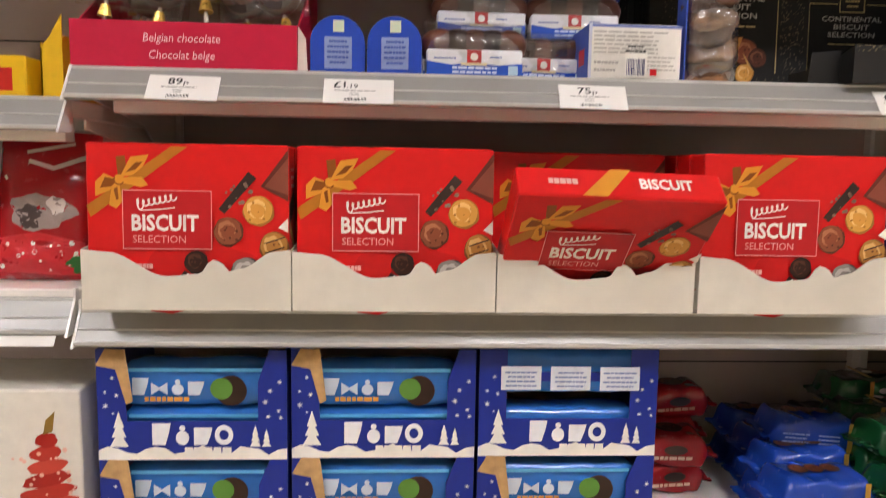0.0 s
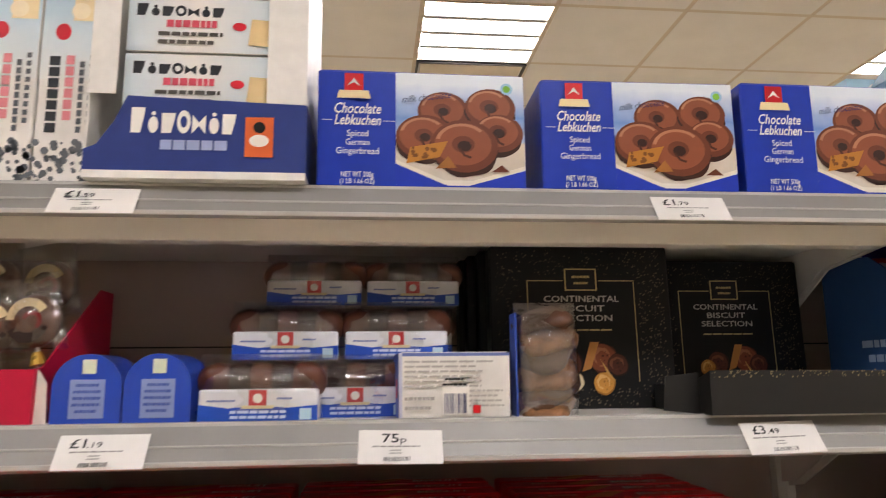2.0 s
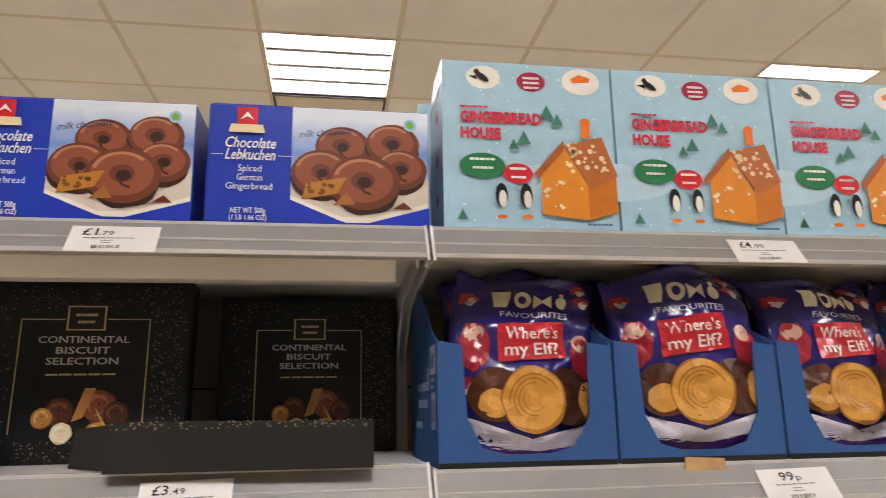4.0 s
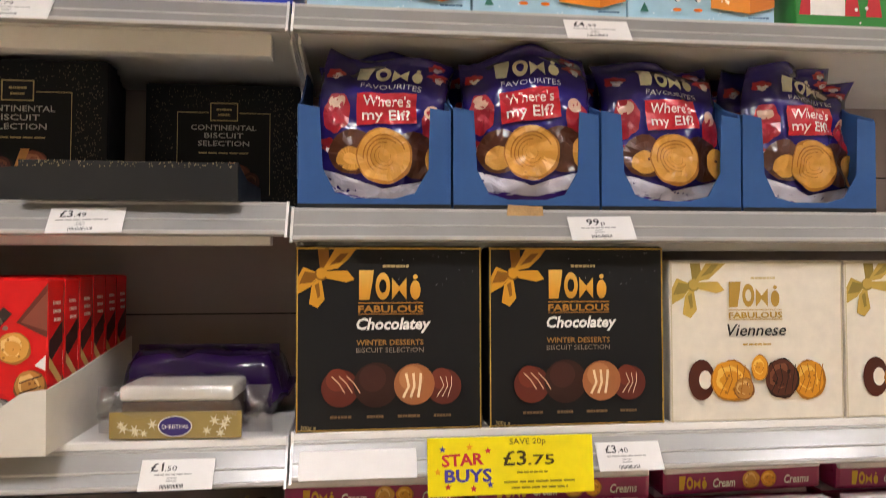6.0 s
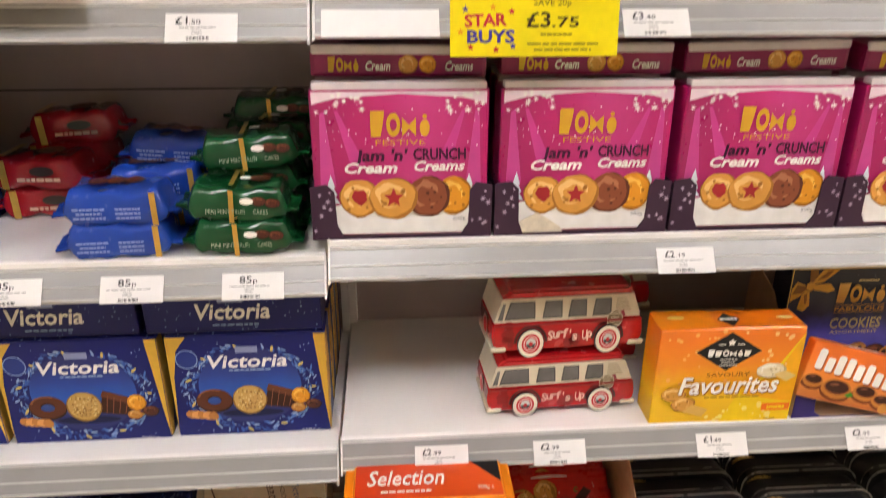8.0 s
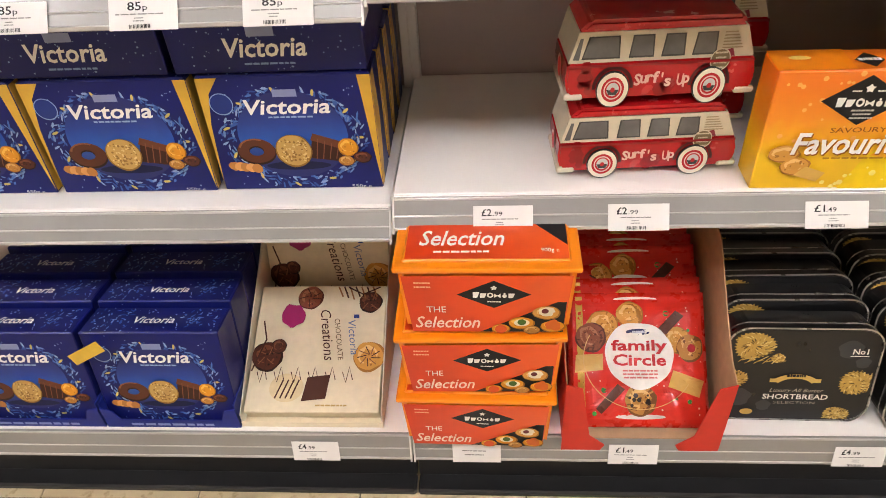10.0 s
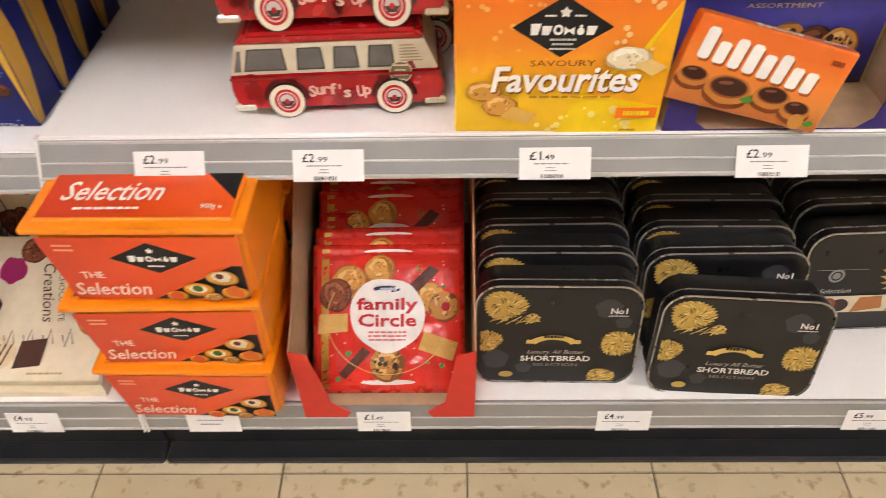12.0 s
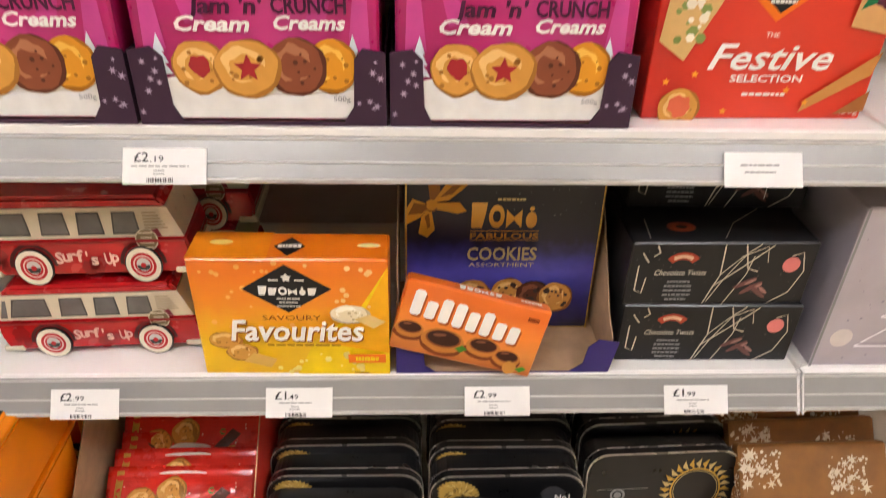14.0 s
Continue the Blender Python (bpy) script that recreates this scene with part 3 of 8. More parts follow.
def pillow_bm(w, h, d, nx=22, nz=20, crinkle=0.004, seed=0, crimp=0.06):
    """A filled film bag standing up: bulged front and back, flat crimped ends, dents. Returns mesh and its front warp."""
    off = Vector((seed * 3.1, seed * 1.7, 0))

    def warp(x, z):
        u, v = min(1, max(0, x / w)), min(1, max(0, z / h))
        f = (max(0, math.sin(math.pi * u)) ** 0.45) * (max(0, min(1, (v - 0.0) / 0.14)) ** 0.5) * (max(0, min(1, (1 - crimp - v) / 0.3)) ** 0.6 if v < 1 - crimp else 0)
        nz_ = noise.noise(Vector((x * 28, 0, z * 28)) + off) * crinkle + noise.noise(Vector((x * 70, 3, z * 70)) + off) * crinkle * 0.45
        return d / 2 * f + nz_ * min(1, f * 2 + 0.3)

    bm = bmesh.new()
    rows = []
    for s in (1, -1):
        g = [[bm.verts.new((w * i / nx, -s * warp(w * i / nx, h * j / nz) - s * 0.0006, h * j / nz)) for i in range(nx + 1)] for j in range(nz + 1)]
        rows.append(g)
        for j in range(nz):
            for i in range(nx):
                q = (g[j][i], g[j][i + 1], g[j + 1][i + 1], g[j + 1][i])
                bm.faces.new(q if s > 0 else q[::-1])
    a, b = rows
    edge = [(j, 0) for j in range(nz + 1)] + [(nz, i) for i in range(1, nx + 1)] + [(j, nx) for j in range(nz - 1, -1, -1)] + [(0, i) for i in range(nx - 1, 0, -1)]
    for k in range(len(edge)):
        p, q = edge[k], edge[(k + 1) % len(edge)]
        bm.faces.new((a[p[0]][p[1]], a[q[0]][q[1]], b[q[0]][q[1]], b[p[0]][p[1]]))
    bmesh.ops.recalc_face_normals(bm, faces=bm.faces[:])
    return bm, warp


def loaf_bm(w, d, h, nx=20, na=14, ends=0.02, crinkle=0.003, seed=0):
    """A flow-wrapped bar lying along x: rounded rectangular tube, flattened crimped ends."""
    bm = bmesh.new()
    off = Vector((seed * 2.3, seed * 5.1, 0))
    loops = []
    for i in range(nx + 1):
        u = i / nx
        x = -ends + u * (w + 2 * ends)
        e = min(u, 1 - u) * (w + 2 * ends)
        f = 0.0 if e < ends else min(1, (e - ends) / 0.01) ** 0.4
        lp = []
        for k in range(na):
            a = 2 * math.pi * k / na
            c, s = math.cos(a), math.sin(a)
            y = math.copysign(abs(c) ** 0.45, c) * d / 2 * (0.82 + 0.18 * f if f < 1 else 1)
            z = math.copysign(abs(s) ** 0.45, s) * h / 2 * max(0.05, f)
            p = Vector((x, d / 2 + y, h / 2 * (0.75 + 0.25 * f) + z))
            q = noise.noise(Vector((p.x * 40, p.y * 40, p.z * 40)) + off) * crinkle
            zig = (0.002 * (1 if k % 2 else -1)) if f == 0 else 0
            lp.append(bm.verts.new((p.x, p.y + q, max(0.0004, p.z + q + zig))))
        loops.append(lp)
    for i in range(nx):
        for k in range(na):
            bm.faces.new((loops[i][k], loops[i + 1][k], loops[i + 1][(k + 1) % na], loops[i][(k + 1) % na]))
    bm.faces.new(loops[0])
    bm.faces.new(loops[-1][::-1])
    bmesh.ops.recalc_face_normals(bm, faces=bm.faces[:])
    return bm
# ---- price tickets ----
TICKET_INK = ink("2A2A2C", 0.6, 0)
TICKET_GREY = ink("8C8A88", 0.6, 0)


def ticket(x, n, price, wide=0.083, tilt=0.0, drop=0.0):
    """A card ticket on the slanted price rail of shelf n."""
    z = level("A" if x < BAYS["B"] else "B", n) - RAIL_DROP[n]
    out, sh, h = (0.012, 0.056, 0.043) if n == 1 else (STRIP_OUT, STRIP_H, 0.037)
    lean = math.degrees(math.atan2(out, sh))
    front = 0.822 if n == 1 else FRONT
    up = Matrix.Rotation(radians(-lean), 4, "X")
    m = Matrix.Translation((x, front - out - 0.0042, z - sh - 0.0005 - drop)) @ up @ pose(0, 0, 0, 0, tilt, 0)
    words = "white card price ticket reading %s on a grey shelf rail" % price if price else "blank white card price ticket on a grey shelf rail"
    t = thing("price_ticket", words, "price ticket", m, "price tickets")
    part("card", box_bm(0, wide, 0, 0.0008, 0, h, 0.0003), CARD_WHITE, t)
    a = Art(wide, h)
    if price:
        if "." in price:
            big, small = price.split(".")
            a.text(big, 0.14, 0.62, 0.26, TICKET_INK, al="l", bold=0.012, wide=0.17)
            a.text("." + small, 0.33, 0.62, 0.16, TICKET_INK, al="l", bold=0.006, wide=0.16)
        else:
            a.text(price[:-1], 0.28, 0.62, 0.26, TICKET_INK, al="l", bold=0.012, wide=0.2)
            a.text(price[-1], 0.5, 0.62, 0.18, TICKET_INK, al="l", wide=0.07)
        a.done("price_lettering", t)
        a.bars(0.1, 0.8, 0.48, 1, 0.1, 0.035, TICKET_GREY, seed=int(x * 100))
        a.bars(0.36, 0.52, 0.36, 2, 0.09, 0.03, TICKET_GREY, seed=int(x * 77))
        a.barcode(0.3, 0.05, 0.62, 0.17, TICKET_INK, 16, int(abs(x) * 50))
        a.done("small_print", t)
    else:
        a.bars(0.2, 0.7, 0.6, 2, 0.2, 0.05, TICKET_GREY, seed=2)
        a.done("small_print", t)
    return t


for x, n, price in ((-0.142, 6, "£1.59"), (0.478, 6, "£1.79"), (1.167, 6, "£4.99"), (-0.323, 5, "89p"), (-0.118, 5, "£1.19"), (0.163, 5, "75p"), (0.56, 5, "£3.49"), (1.172, 5, "99p"),
                    (0.662, 4, "£1.50"), (1.206, 4, "£3.40"), (0.37, 3, "85p"), (0.528, 3, "85p"), (0.688, 3, "85p"), (1.289, 3, "£2.19"), (1.9, 3, ""),
                    (0.946, 2, "£2.99"), (1.132, 2, "£2.99"), (1.395, 2, "£1.49"), (1.644, 2, "£2.99"), (1.9, 2, "£1.99"),
                    (0.618, 1, "£4.99"), (0.9, 1, ""), (1.166, 1, "£1.49"), (1.536, 1, "£4.99"), (1.915, 1, "£5.99"), (-0.52, 4, "")):
    ticket(x, n, price, tilt={0.163: 1.2, -0.323: 1.0, 0.56: -1.5, 1.172: -1.2}.get(x, 0.0))
tw = thing("rail_insert", "white paper strip tucked into the price rail", "price ticket", Matrix.Translation((0.842, FRONT - STRIP_OUT - 0.0034, level("B", 4) - RAIL_DROP[4] - STRIP_H)) @ Matrix.Rotation(-math.atan2(STRIP_OUT, STRIP_H), 4, "X"))
part("card", box_bm(0, 0.14, 0, 0.0008, 0, 0.036, 0.0003), CARD_WHITE, tw)

# yellow offer card
oc = thing("offer_card", "bright yellow plastic offer card reading star buys", "sign", Matrix.Translation((0.994, 0.866, 1.191)) @ Matrix.Rotation(radians(-8), 4, "X"))
part("card", box_bm(0, 0.204, 0, 0.0012, 0, 0.068, 0.0005), ink("F2DE10", 0.35, 0.3), oc)
a = Art(0.204, 0.068)
a.text("STAR", 0.21, 0.52, 0.2, ink("C43040"), wide=0.25, bold=0.03, rot=2)
a.text("BUYS", 0.24, 0.24, 0.21, ink("4A3E9A"), wide=0.28, bold=0.03)
for u, v, c in ((0.09, 0.8, "4A3E9A"), (0.25, 0.83, "E8A020"), (0.36, 0.76, "C43040"), (0.12, 0.16, "C43040"), (0.37, 0.18, "4A3E9A"), (0.27, 0.12, "C43040"), (0.06, 0.42, "E8A020")):
    star(a, u, v, 0.022, ink(c))
a.done("star_lettering", oc)
a.text("SAVE 20p", 0.6, 0.86, 0.1, ink("5A4A20"), wide=0.22)
a.text("£3", 0.52, 0.5, 0.25, ink("4A3A18"), al="c", wide=0.14, bold=0.012)
a.text(".75", 0.6, 0.5, 0.17, ink("4A3A18"), al="l", wide=0.16, bold=0.012)
a.done("price_lettering", oc)
a.bars(0.5, 0.75, 0.36, 1, 0.1, 0.03, ink("8A7A20"), 1)
a.bars(0.45, 0.88, 0.2, 2, 0.1, 0.03, ink("8A7A20"), 2)
a.done("small_print", oc)


# ---- shelf 6 ----
def gingerbread_box(m, w=0.228, h=0.126, d=0.19):
    t = carton("gingerbread_carton", "blue card carton of chocolate gingerbread rings standing on the shelf", "box", m, w, h, d, ink("1638B0", 0.38, 0.3), "chocolate gingerbread cartons")
    a = Art(w, h)
    pic = fade("ring_picture_sky", ("E8E4DC", "C8D8EC", "6E94D4", "DCE6F2"), "Z", 0.0, h)
    a.rect(0.37, 0.0, 0.997, 0.995, pic)
    a.done("picture_panel", t)
    a.poly([(0.37, 0.0), (0.997, 0.0), (0.997, 0.16), (0.72, 0.02), (0.62, 0.02), (0.37, 0.2)], BLUE)
    a.done("picture_panel", t)
    a.poly([(0.37, 0.2), (0.6, 0.03), (0.74, 0.03), (0.997, 0.17), (0.997, 0.4), (0.37, 0.42)], ink("E9E2D6"))
    a.poly([(0.37, 0.235), (0.6, 0.065), (0.74, 0.065), (0.997, 0.2), (0.997, 0.4), (0.37, 0.42)], ink("D6CCBC"))
    a.done("picture_panel", t)
    for u, v, r, k in ((0.6, 0.66, 0.125, 0.2), (0.83, 0.7, 0.125, 0.24), (0.87, 0.48, 0.12, 0.24), (0.51, 0.43, 0.14, 0.18), (0.7, 0.36, 0.165, 0.2)):
        a.disc(u, v - 0.035, r, ink("34160C"), rz=r * 0.82, wob=0.05, seed=int(u * 90), n=28)
        a.ring(u, v, r, k, ink("6E3620"), rz=r * 0.8, n=26)
        a.ring(u - 0.006, v + 0.015, r * 0.84, k + 0.2, ink("8E4E32"), rz=r * 0.64, n=24)
        a.ring(u - 0.01, v + 0.03, r * 0.78, 0.86, ink("B67A5A"), rz=r * 0.58, n=14, arc=(40, 170))
        a.line([(u - r * 0.15, v - 0.02), (u, v - 0.08), (u + r * 0.2, v - 0.1)], 0.012, ink("4A2212"))
        a.done("biscuit_picture", t)
    a.poly([(0.42, 0.2), (0.58, 0.26), (0.62, 0.4), (0.44, 0.34)], ink("B87A28"))
    a.specks(0.44, 0.24, 0.58, 0.34, ink("7A4A14"), 16, 0.008, 4)
    a.poly([(0.56, 0.16), (0.66, 0.17), (0.62, 0.27)], ink("A0662A"))
    a.poly([(0.83, 0.14), (0.92, 0.14), (0.88, 0.2)], ink("6A3018"))
    a.done("biscuit_picture", t)
    a.rect(0.125, 0.82, 0.215, 0.97, RED)
    a.poly([(0.14, 0.86), (0.17, 0.93), (0.2, 0.86), (0.17, 0.89)], WHITE)
    a.poly([(0.09, 0.75), (0.25, 0.75), (0.24, 0.82), (0.1, 0.82)], ink("E8D8A8"))
    a.done("maker_mark", t)
    a.text("Chocolate", 0.19, 0.62, 0.09, WHITE, wide=0.22, shear=0.3, bold=0.012)
    a.text("Lebkuchen", 0.19, 0.52, 0.09, WHITE, wide=0.22, shear=0.3, bold=0.012)
    a.rect(0.02, 0.555, 0.07, 0.56, WHITE), a.rect(0.31, 0.555, 0.37, 0.56, WHITE)
    for i, s in enumerate(("Spiced", "German", "Gingerbread")):
        a.text(s, 0.19, 0.42 - 0.075 * i, 0.055, WHITE, wide=(0.1, 0.11, 0.2)[i])
    a.text("NET WT 500g", 0.19, 0.075, 0.045, WHITE, wide=0.15, bold=0.01)
    a.text("(1 LB 1.66 OZ)", 0.19, 0.02, 0.04, WHITE, wide=0.16, bold=0.01)
    a.text("milk chocolate", 0.52, 0.75, 0.06, NAVY, wide=0.24, shear=0.3, rot=8)
    a.disc(0.91, 0.87, 0.03, SKY), a.disc(0.91, 0.87, 0.018, ink("7AB83C"))
    a.done("lettering", t)
    return t


for x, r, w, h in ((0.116, 0.6, 0.228, 0.131), (0.362, -0.8, 0.224, 0.127), (0.598, 0.4, 0.234, 0.131)):
    gingerbread_box(pose(x, 0.9, 1.7848, 0, 0, r), w, h)


def house_carton(m, w=0.203, h=0.206, d=0.1):
    t = thing("gingerbread_house_carton", "pale blue printed carton with a drawn gingerbread house", "box", m, "gingerbread house cartons")
    part("body", side_prism([(0, 0), (d, 0), (d, h * 0.86), (d * 0.5, h), (0.0, h * 0.995)], 0, w), ink("A9CFE0", 0.45, 0.15), t)
    part("gable_flap", side_prism([(0.004, h * 0.86), (d - 0.004, h * 0.86), (d * 0.5, h - 0.004)], -0.0012, 0.0), ink("C6DFEA"), t)
    a = Art(w, h)
    a.specks(0.02, 0.02, 0.98, 0.98, ink("DCEDF4"), 70, 0.006, 3)
    a.disc(0.86, 0.3, 0.5, ink("BCDCEA"), rz=0.12)
    for u, v, r, c in ((0.24, 0.9, 0.1, "F2EEE6"), (0.52, 0.885, 0.085, "A81848"), (0.82, 0.9, 0.115, "F2EEE6")):
        a.disc(u, v, r, ink(c), rz=r * 0.72)
    a.poly([(0.77, 0.89), (0.87, 0.9), (0.88, 0.925), (0.81, 0.945), (0.76, 0.915)], ORANGE)
    a.bars(0.46, 0.58, 0.9, 3, 0.03, 0.014, WHITE, 3)
    a.disc(0.23, 0.9, 0.05, BLACK, rz=0.018, rot=-35, n=12), a.disc(0.2, 0.93, 0.016, BLACK), a.poly([(0.2, 0.88), (0.15, 0.9), (0.2, 0.905)], BLACK)
    a.done("badge", t)
    a.text("GINGERBREAD", 0.1, 0.625, 0.062, ink("C81E3C"), al="l", wide=0.47, bold=0.05)
    a.text("HOUSE", 0.1, 0.53, 0.062, ink("C81E3C"), al="l", wide=0.23, bold=0.05)
    a.bars(0.1, 0.26, 0.71, 1, 0.03, 0.012, ink("C81E3C"), 2, "l")
    a.done("lettering", t)
    a.disc(0.22, 0.37, 0.13, GREEN, rz=0.075), a.disc(0.42, 0.33, 0.085, ink("D02030"), rz=0.06)
    a.bars(0.14, 0.3, 0.4, 2, 0.05, 0.014, WHITE, 5), a.bars(0.37, 0.47, 0.35, 2, 0.05, 0.014, WHITE, 6)
    for u, v, s in ((0.6, 0.66, 0.04), (0.66, 0.62, 0.035), (0.4, 0.47, 0.03), (0.46, 0.5, 0.04), (0.1, 0.06, 0.03)):
        a.poly([(u - s, v), (u + s, v), (u, v + s * 2)], ink("3A7A6A"))
    a.done("badge", t)
    a.poly([(0.55, 0.1), (0.82, 0.07), (0.82, 0.27), (0.68, 0.5), (0.55, 0.36)], ink("DE8A28"))
    a.poly([(0.82, 0.07), (0.99, 0.12), (0.99, 0.34), (0.82, 0.27)], ink("C8741E"))
    a.poly([(0.68, 0.5), (0.84, 0.25), (1.0, 0.33), (0.92, 0.56)], ink("B86A32"))
    a.poly([(0.51, 0.33), (0.53, 0.3), (0.69, 0.47), (0.69, 0.53)], ink("A85A2A"))
    a.rect(0.8, 0.55, 0.85, 0.62, ORANGE), a.disc(0.825, 0.64, 0.03, ORANGE)
    a.specks(0.7, 0.34, 0.95, 0.52, ink("F0D8B0"), 26, 0.012, 8)
    a.specks(0.57, 0.12, 0.8, 0.34, ink("F6E6C8"), 10, 0.01, 9)
    a.done("house_picture", t)
    for u in (0.32, 0.46):
        a.disc(u, 0.2, 0.035, BLACK, rz=0.07)
        a.disc(u + 0.006, 0.18, 0.022, WHITE, rz=0.05)
        a.disc(u, 0.08, 0.03, ORANGE, rz=0.012)
    a.bars(0.78, 0.97, 0.04, 1, 0.02, 0.012, ink("4A6A8A"), 1)
    a.done("bird_picture", t)
    b = Art(d, h, left_of(d))
    for v in (0.72, 0.45, 0.22):
        b.disc(0.6, v, 0.09, ink("E0A04A")), b.disc(0.6, v, 0.06, ink("7A4A2A"))
    b.done("side_print", t)
    return t


for x in (0.85, 1.056, 1.262):
    house_carton(pose(x, 0.915, 1.7848))
house_carton(pose(0.838, 1.04, 1.7848))
gr = carton("gift_carton", "green and red festive card carton on the top shelf", "box", pose(1.49, 0.905, 1.7848), 0.2, 0.15, 0.12, ink("2E8A34"))
a = Art(0.2, 0.15)
for i in range(6):
    a.poly([(0.02 + 0.16 * i, 0.1), (0.14 + 0.16 * i, 0.1), (0.08 + 0.16 * i, 0.6)], ink("C02026"))
a.rect(0.1, 0.1, 0.35, 0.4, WHITE), a.specks(0, 0, 1, 1, WHITE, 30, 0.012, 4)
a.done("front_print", gr)


def snow_carton(m, w, h, d):
    t = carton("marshmallow_carton", "blue snow-scene card carton of marshmallows", "box", m, w, h, d, ink("1E62AC", 0.4, 0.2), "blue snow-scene cartons")
    a = Art(w, h)
    a.rect(0.0, 0.0, 1.0, 0.16, ink("DDE8F2"))
    a.disc(0.66, 0.45, 0.3, ink("B8D2EA"), rz=0.5, wob=0.06)
    a.disc(0.66, 0.25, 0.33, ink("E6EDF4"), rz=0.3, wob=0.05)
    a.disc(0.62, 0.78, 0.17, ink("E6EDF4")), a.disc(0.56, 0.8, 0.12, ink("A85A4A"), rz=0.09)
    for u in (0.25, 0.9, 0.08):
        a.poly([(u - 0.08, 0.1), (u + 0.08, 0.1), (u, 0.4)], ink("4A86B8"))
    a.specks(0, 0, 1, 1, ink("CFE0F0"), 40, 0.012, 6)
    for u, v in ((0.2, 0.3), (0.85, 0.2), (0.4, 0.12)):
        a.disc(u, v, 0.035, ink("B02038"))
    a.done("picture", t)
    a.bars(0.02, 0.36, 0.9, 2, 0.11, 0.05, WHITE, 4)
    a.done("lettering", t)
    return t


snow_carton(pose(-0.416, 0.9, 1.7848), 0.138, 0.17, 0.14)
snow_carton(pose(-0.27, 1.03, 1.7848), 0.12, 0.1, 0.12)


def wafer_pack(m, w=0.06, h=0.225, d=0.12):
    """A slim white carton standing on end."""
    t = carton("foam_kiss_carton", "slim white card carton of white foam kisses standing on end", "box", m, w, h, d, ink("EEEBE6"), "white foam kiss cartons")
    a = Art(w, h)
    a.rect(0.0, 0.5, 1.0, 0.99, fade("kiss_sky", ("EFECE6", "CFE0EA", "A8CCE0"), "Z", 0.1, 0.25))
    a.specks(0.0, 0.0, 1.0, 0.2, ink("6A6E74"), 60, 0.05, 5)
    a.poly([(0.5, 0.8), (0.95, 0.8), (0.95, 0.98), (0.5, 0.98)], ink("F0DDB0")), a.disc(0.62, 0.85, 0.16, ink("F6E8C8"))
    a.disc(0.35, 0.74, 0.13, ink("D8283A"), rz=0.16)
    a.done("picture", t)
    for i in range(7):
        a.rect(0.16, 0.24 + 0.055 * i, 0.34, 0.285 + 0.055 * i, ink("2A2E34"))
    for i in range(6):
        a.rect(0.44, 0.3 + 0.055 * i, 0.58, 0.345 + 0.055 * i, ink("E08A92"))
    for i in range(9):
        a.rect(0.68, 0.24 + 0.04 * i, 0.76, 0.27 + 0.04 * i, ink("5A5E64")), a.rect(0.84, 0.28 + 0.04 * i, 0.92, 0.305 + 0.04 * i, ink("5A5E64"))
    a.done("lettering", t)
    return t


wafer_pack(pose(-0.238, 0.905, 1.7848)), wafer_pack(pose(-0.175, 0.905, 1.7848, 0, 0, 1))
gt = thing("display_carton", "white and blue shelf display carton with a cut-away front", "box", pose(-0.116, 0.882, 1.7848))
gw, gh_ = 0.222, 0.3
outer, lipb = ink("EDEBE6", 0.5, 0.1), ink("2B3C82", 0.45, 0.15)
part("front_lip", prism([(0, 0.008), (gw, 0.008), (gw, 0.082), (0.04, 0.088), (0.028, 0.06), (0.012, 0.035), (0.0, 0.03)], 0, 0.002), lipb, gt, "blue printed front lip")
part("base_band", box_bm(0.0, gw, -0.001, 0.19, 0, 0.008), outer, gt)
part("front_post", box_bm(gw - 0.042, gw, 0.0003, 0.0018, 0.083, gh_, 0.0004), outer, gt), part("front_post", box_bm(0.0, 0.028, 0.0003, 0.0018, 0.09, gh_, 0.0004), outer, gt)
for x in (0, gw - 0.002):
    part("side_wall", side_prism([(0.002, 0.008), (0.19, 0.008), (0.19, gh_), (0.002, gh_)], x, x + 0.002), outer, gt)
part("side_band", box_bm(gw, gw + 0.0006, 0.002, 0.188, 0.008, 0.082), lipb, gt)
part("rear_wall", box_bm(0.002, gw - 0.002, 0.188, 0.19, 0.008, gh_), outer, gt)
a = Art(gw, 0.08, pose(0, 0, 0.008))
a.mark(0.2, 0.5, 0.68, 0.84, WHITE, 7, 2)
a.done("maker_mark", gt)
a.bars(0.32, 0.66, 0.28, 1, 0.1, 0.13, ink("A8B4DC"), 5)
a.rect(0.72, 0.2, 0.85, 0.74, ink("E06A38")), a.disc(0.785, 0.42, 0.045, WHITE, rz=0.03), a.disc(0.785, 0.6, 0.028, BLACK)
a.done("badge", gt)
a = Art(gw, 0.008)
a.bars(0.24, 0.78, 0.25, 1, 0.1, 0.5, ink("8A8680"), 5)
a.done("small_print", gt)
for i in range(4):
    k = carton("foam_kiss_carton", "white and sky blue carton of foam kisses in a stack", "box", pose(-0.085, 0.894, 1.796 + 0.066 * i), 0.162, 0.063, 0.17, ink("EEEBE6"), "stacked foam kiss cartons")
    a = Art(0.162, 0.063)
    a.rect(0.0, 0.0, 1.0, 0.99, fade("kiss_front", ("D2E2EC", "F2EEE8", "D6E4EC"), "X", 0, 0.16))
    a.mark(0.05, 0.64, 0.62, 0.86, ink("2A2E34"), 7, 2)
    a.bars(0.2, 0.62, 0.44, 1, 0.1, 0.13, ink("D8586A"), 3)
    a.disc(0.72, 0.48, 0.045, ink("D8283A"), rz=0.03)
    a.bars(0.2, 0.64, 0.28, 2, 0.15, 0.07, ink("5A5650"), 6, "l")
    a.poly([(0.78, 0.14), (0.92, 0.12), (0.92, 0.6), (0.8, 0.62)], ink("EBD09A")), a.poly([(0.92, 0.16), (1.0, 0.2), (1.0, 0.7), (0.92, 0.66)], ink("F0DCB0"))
    a.done("front_print", k)

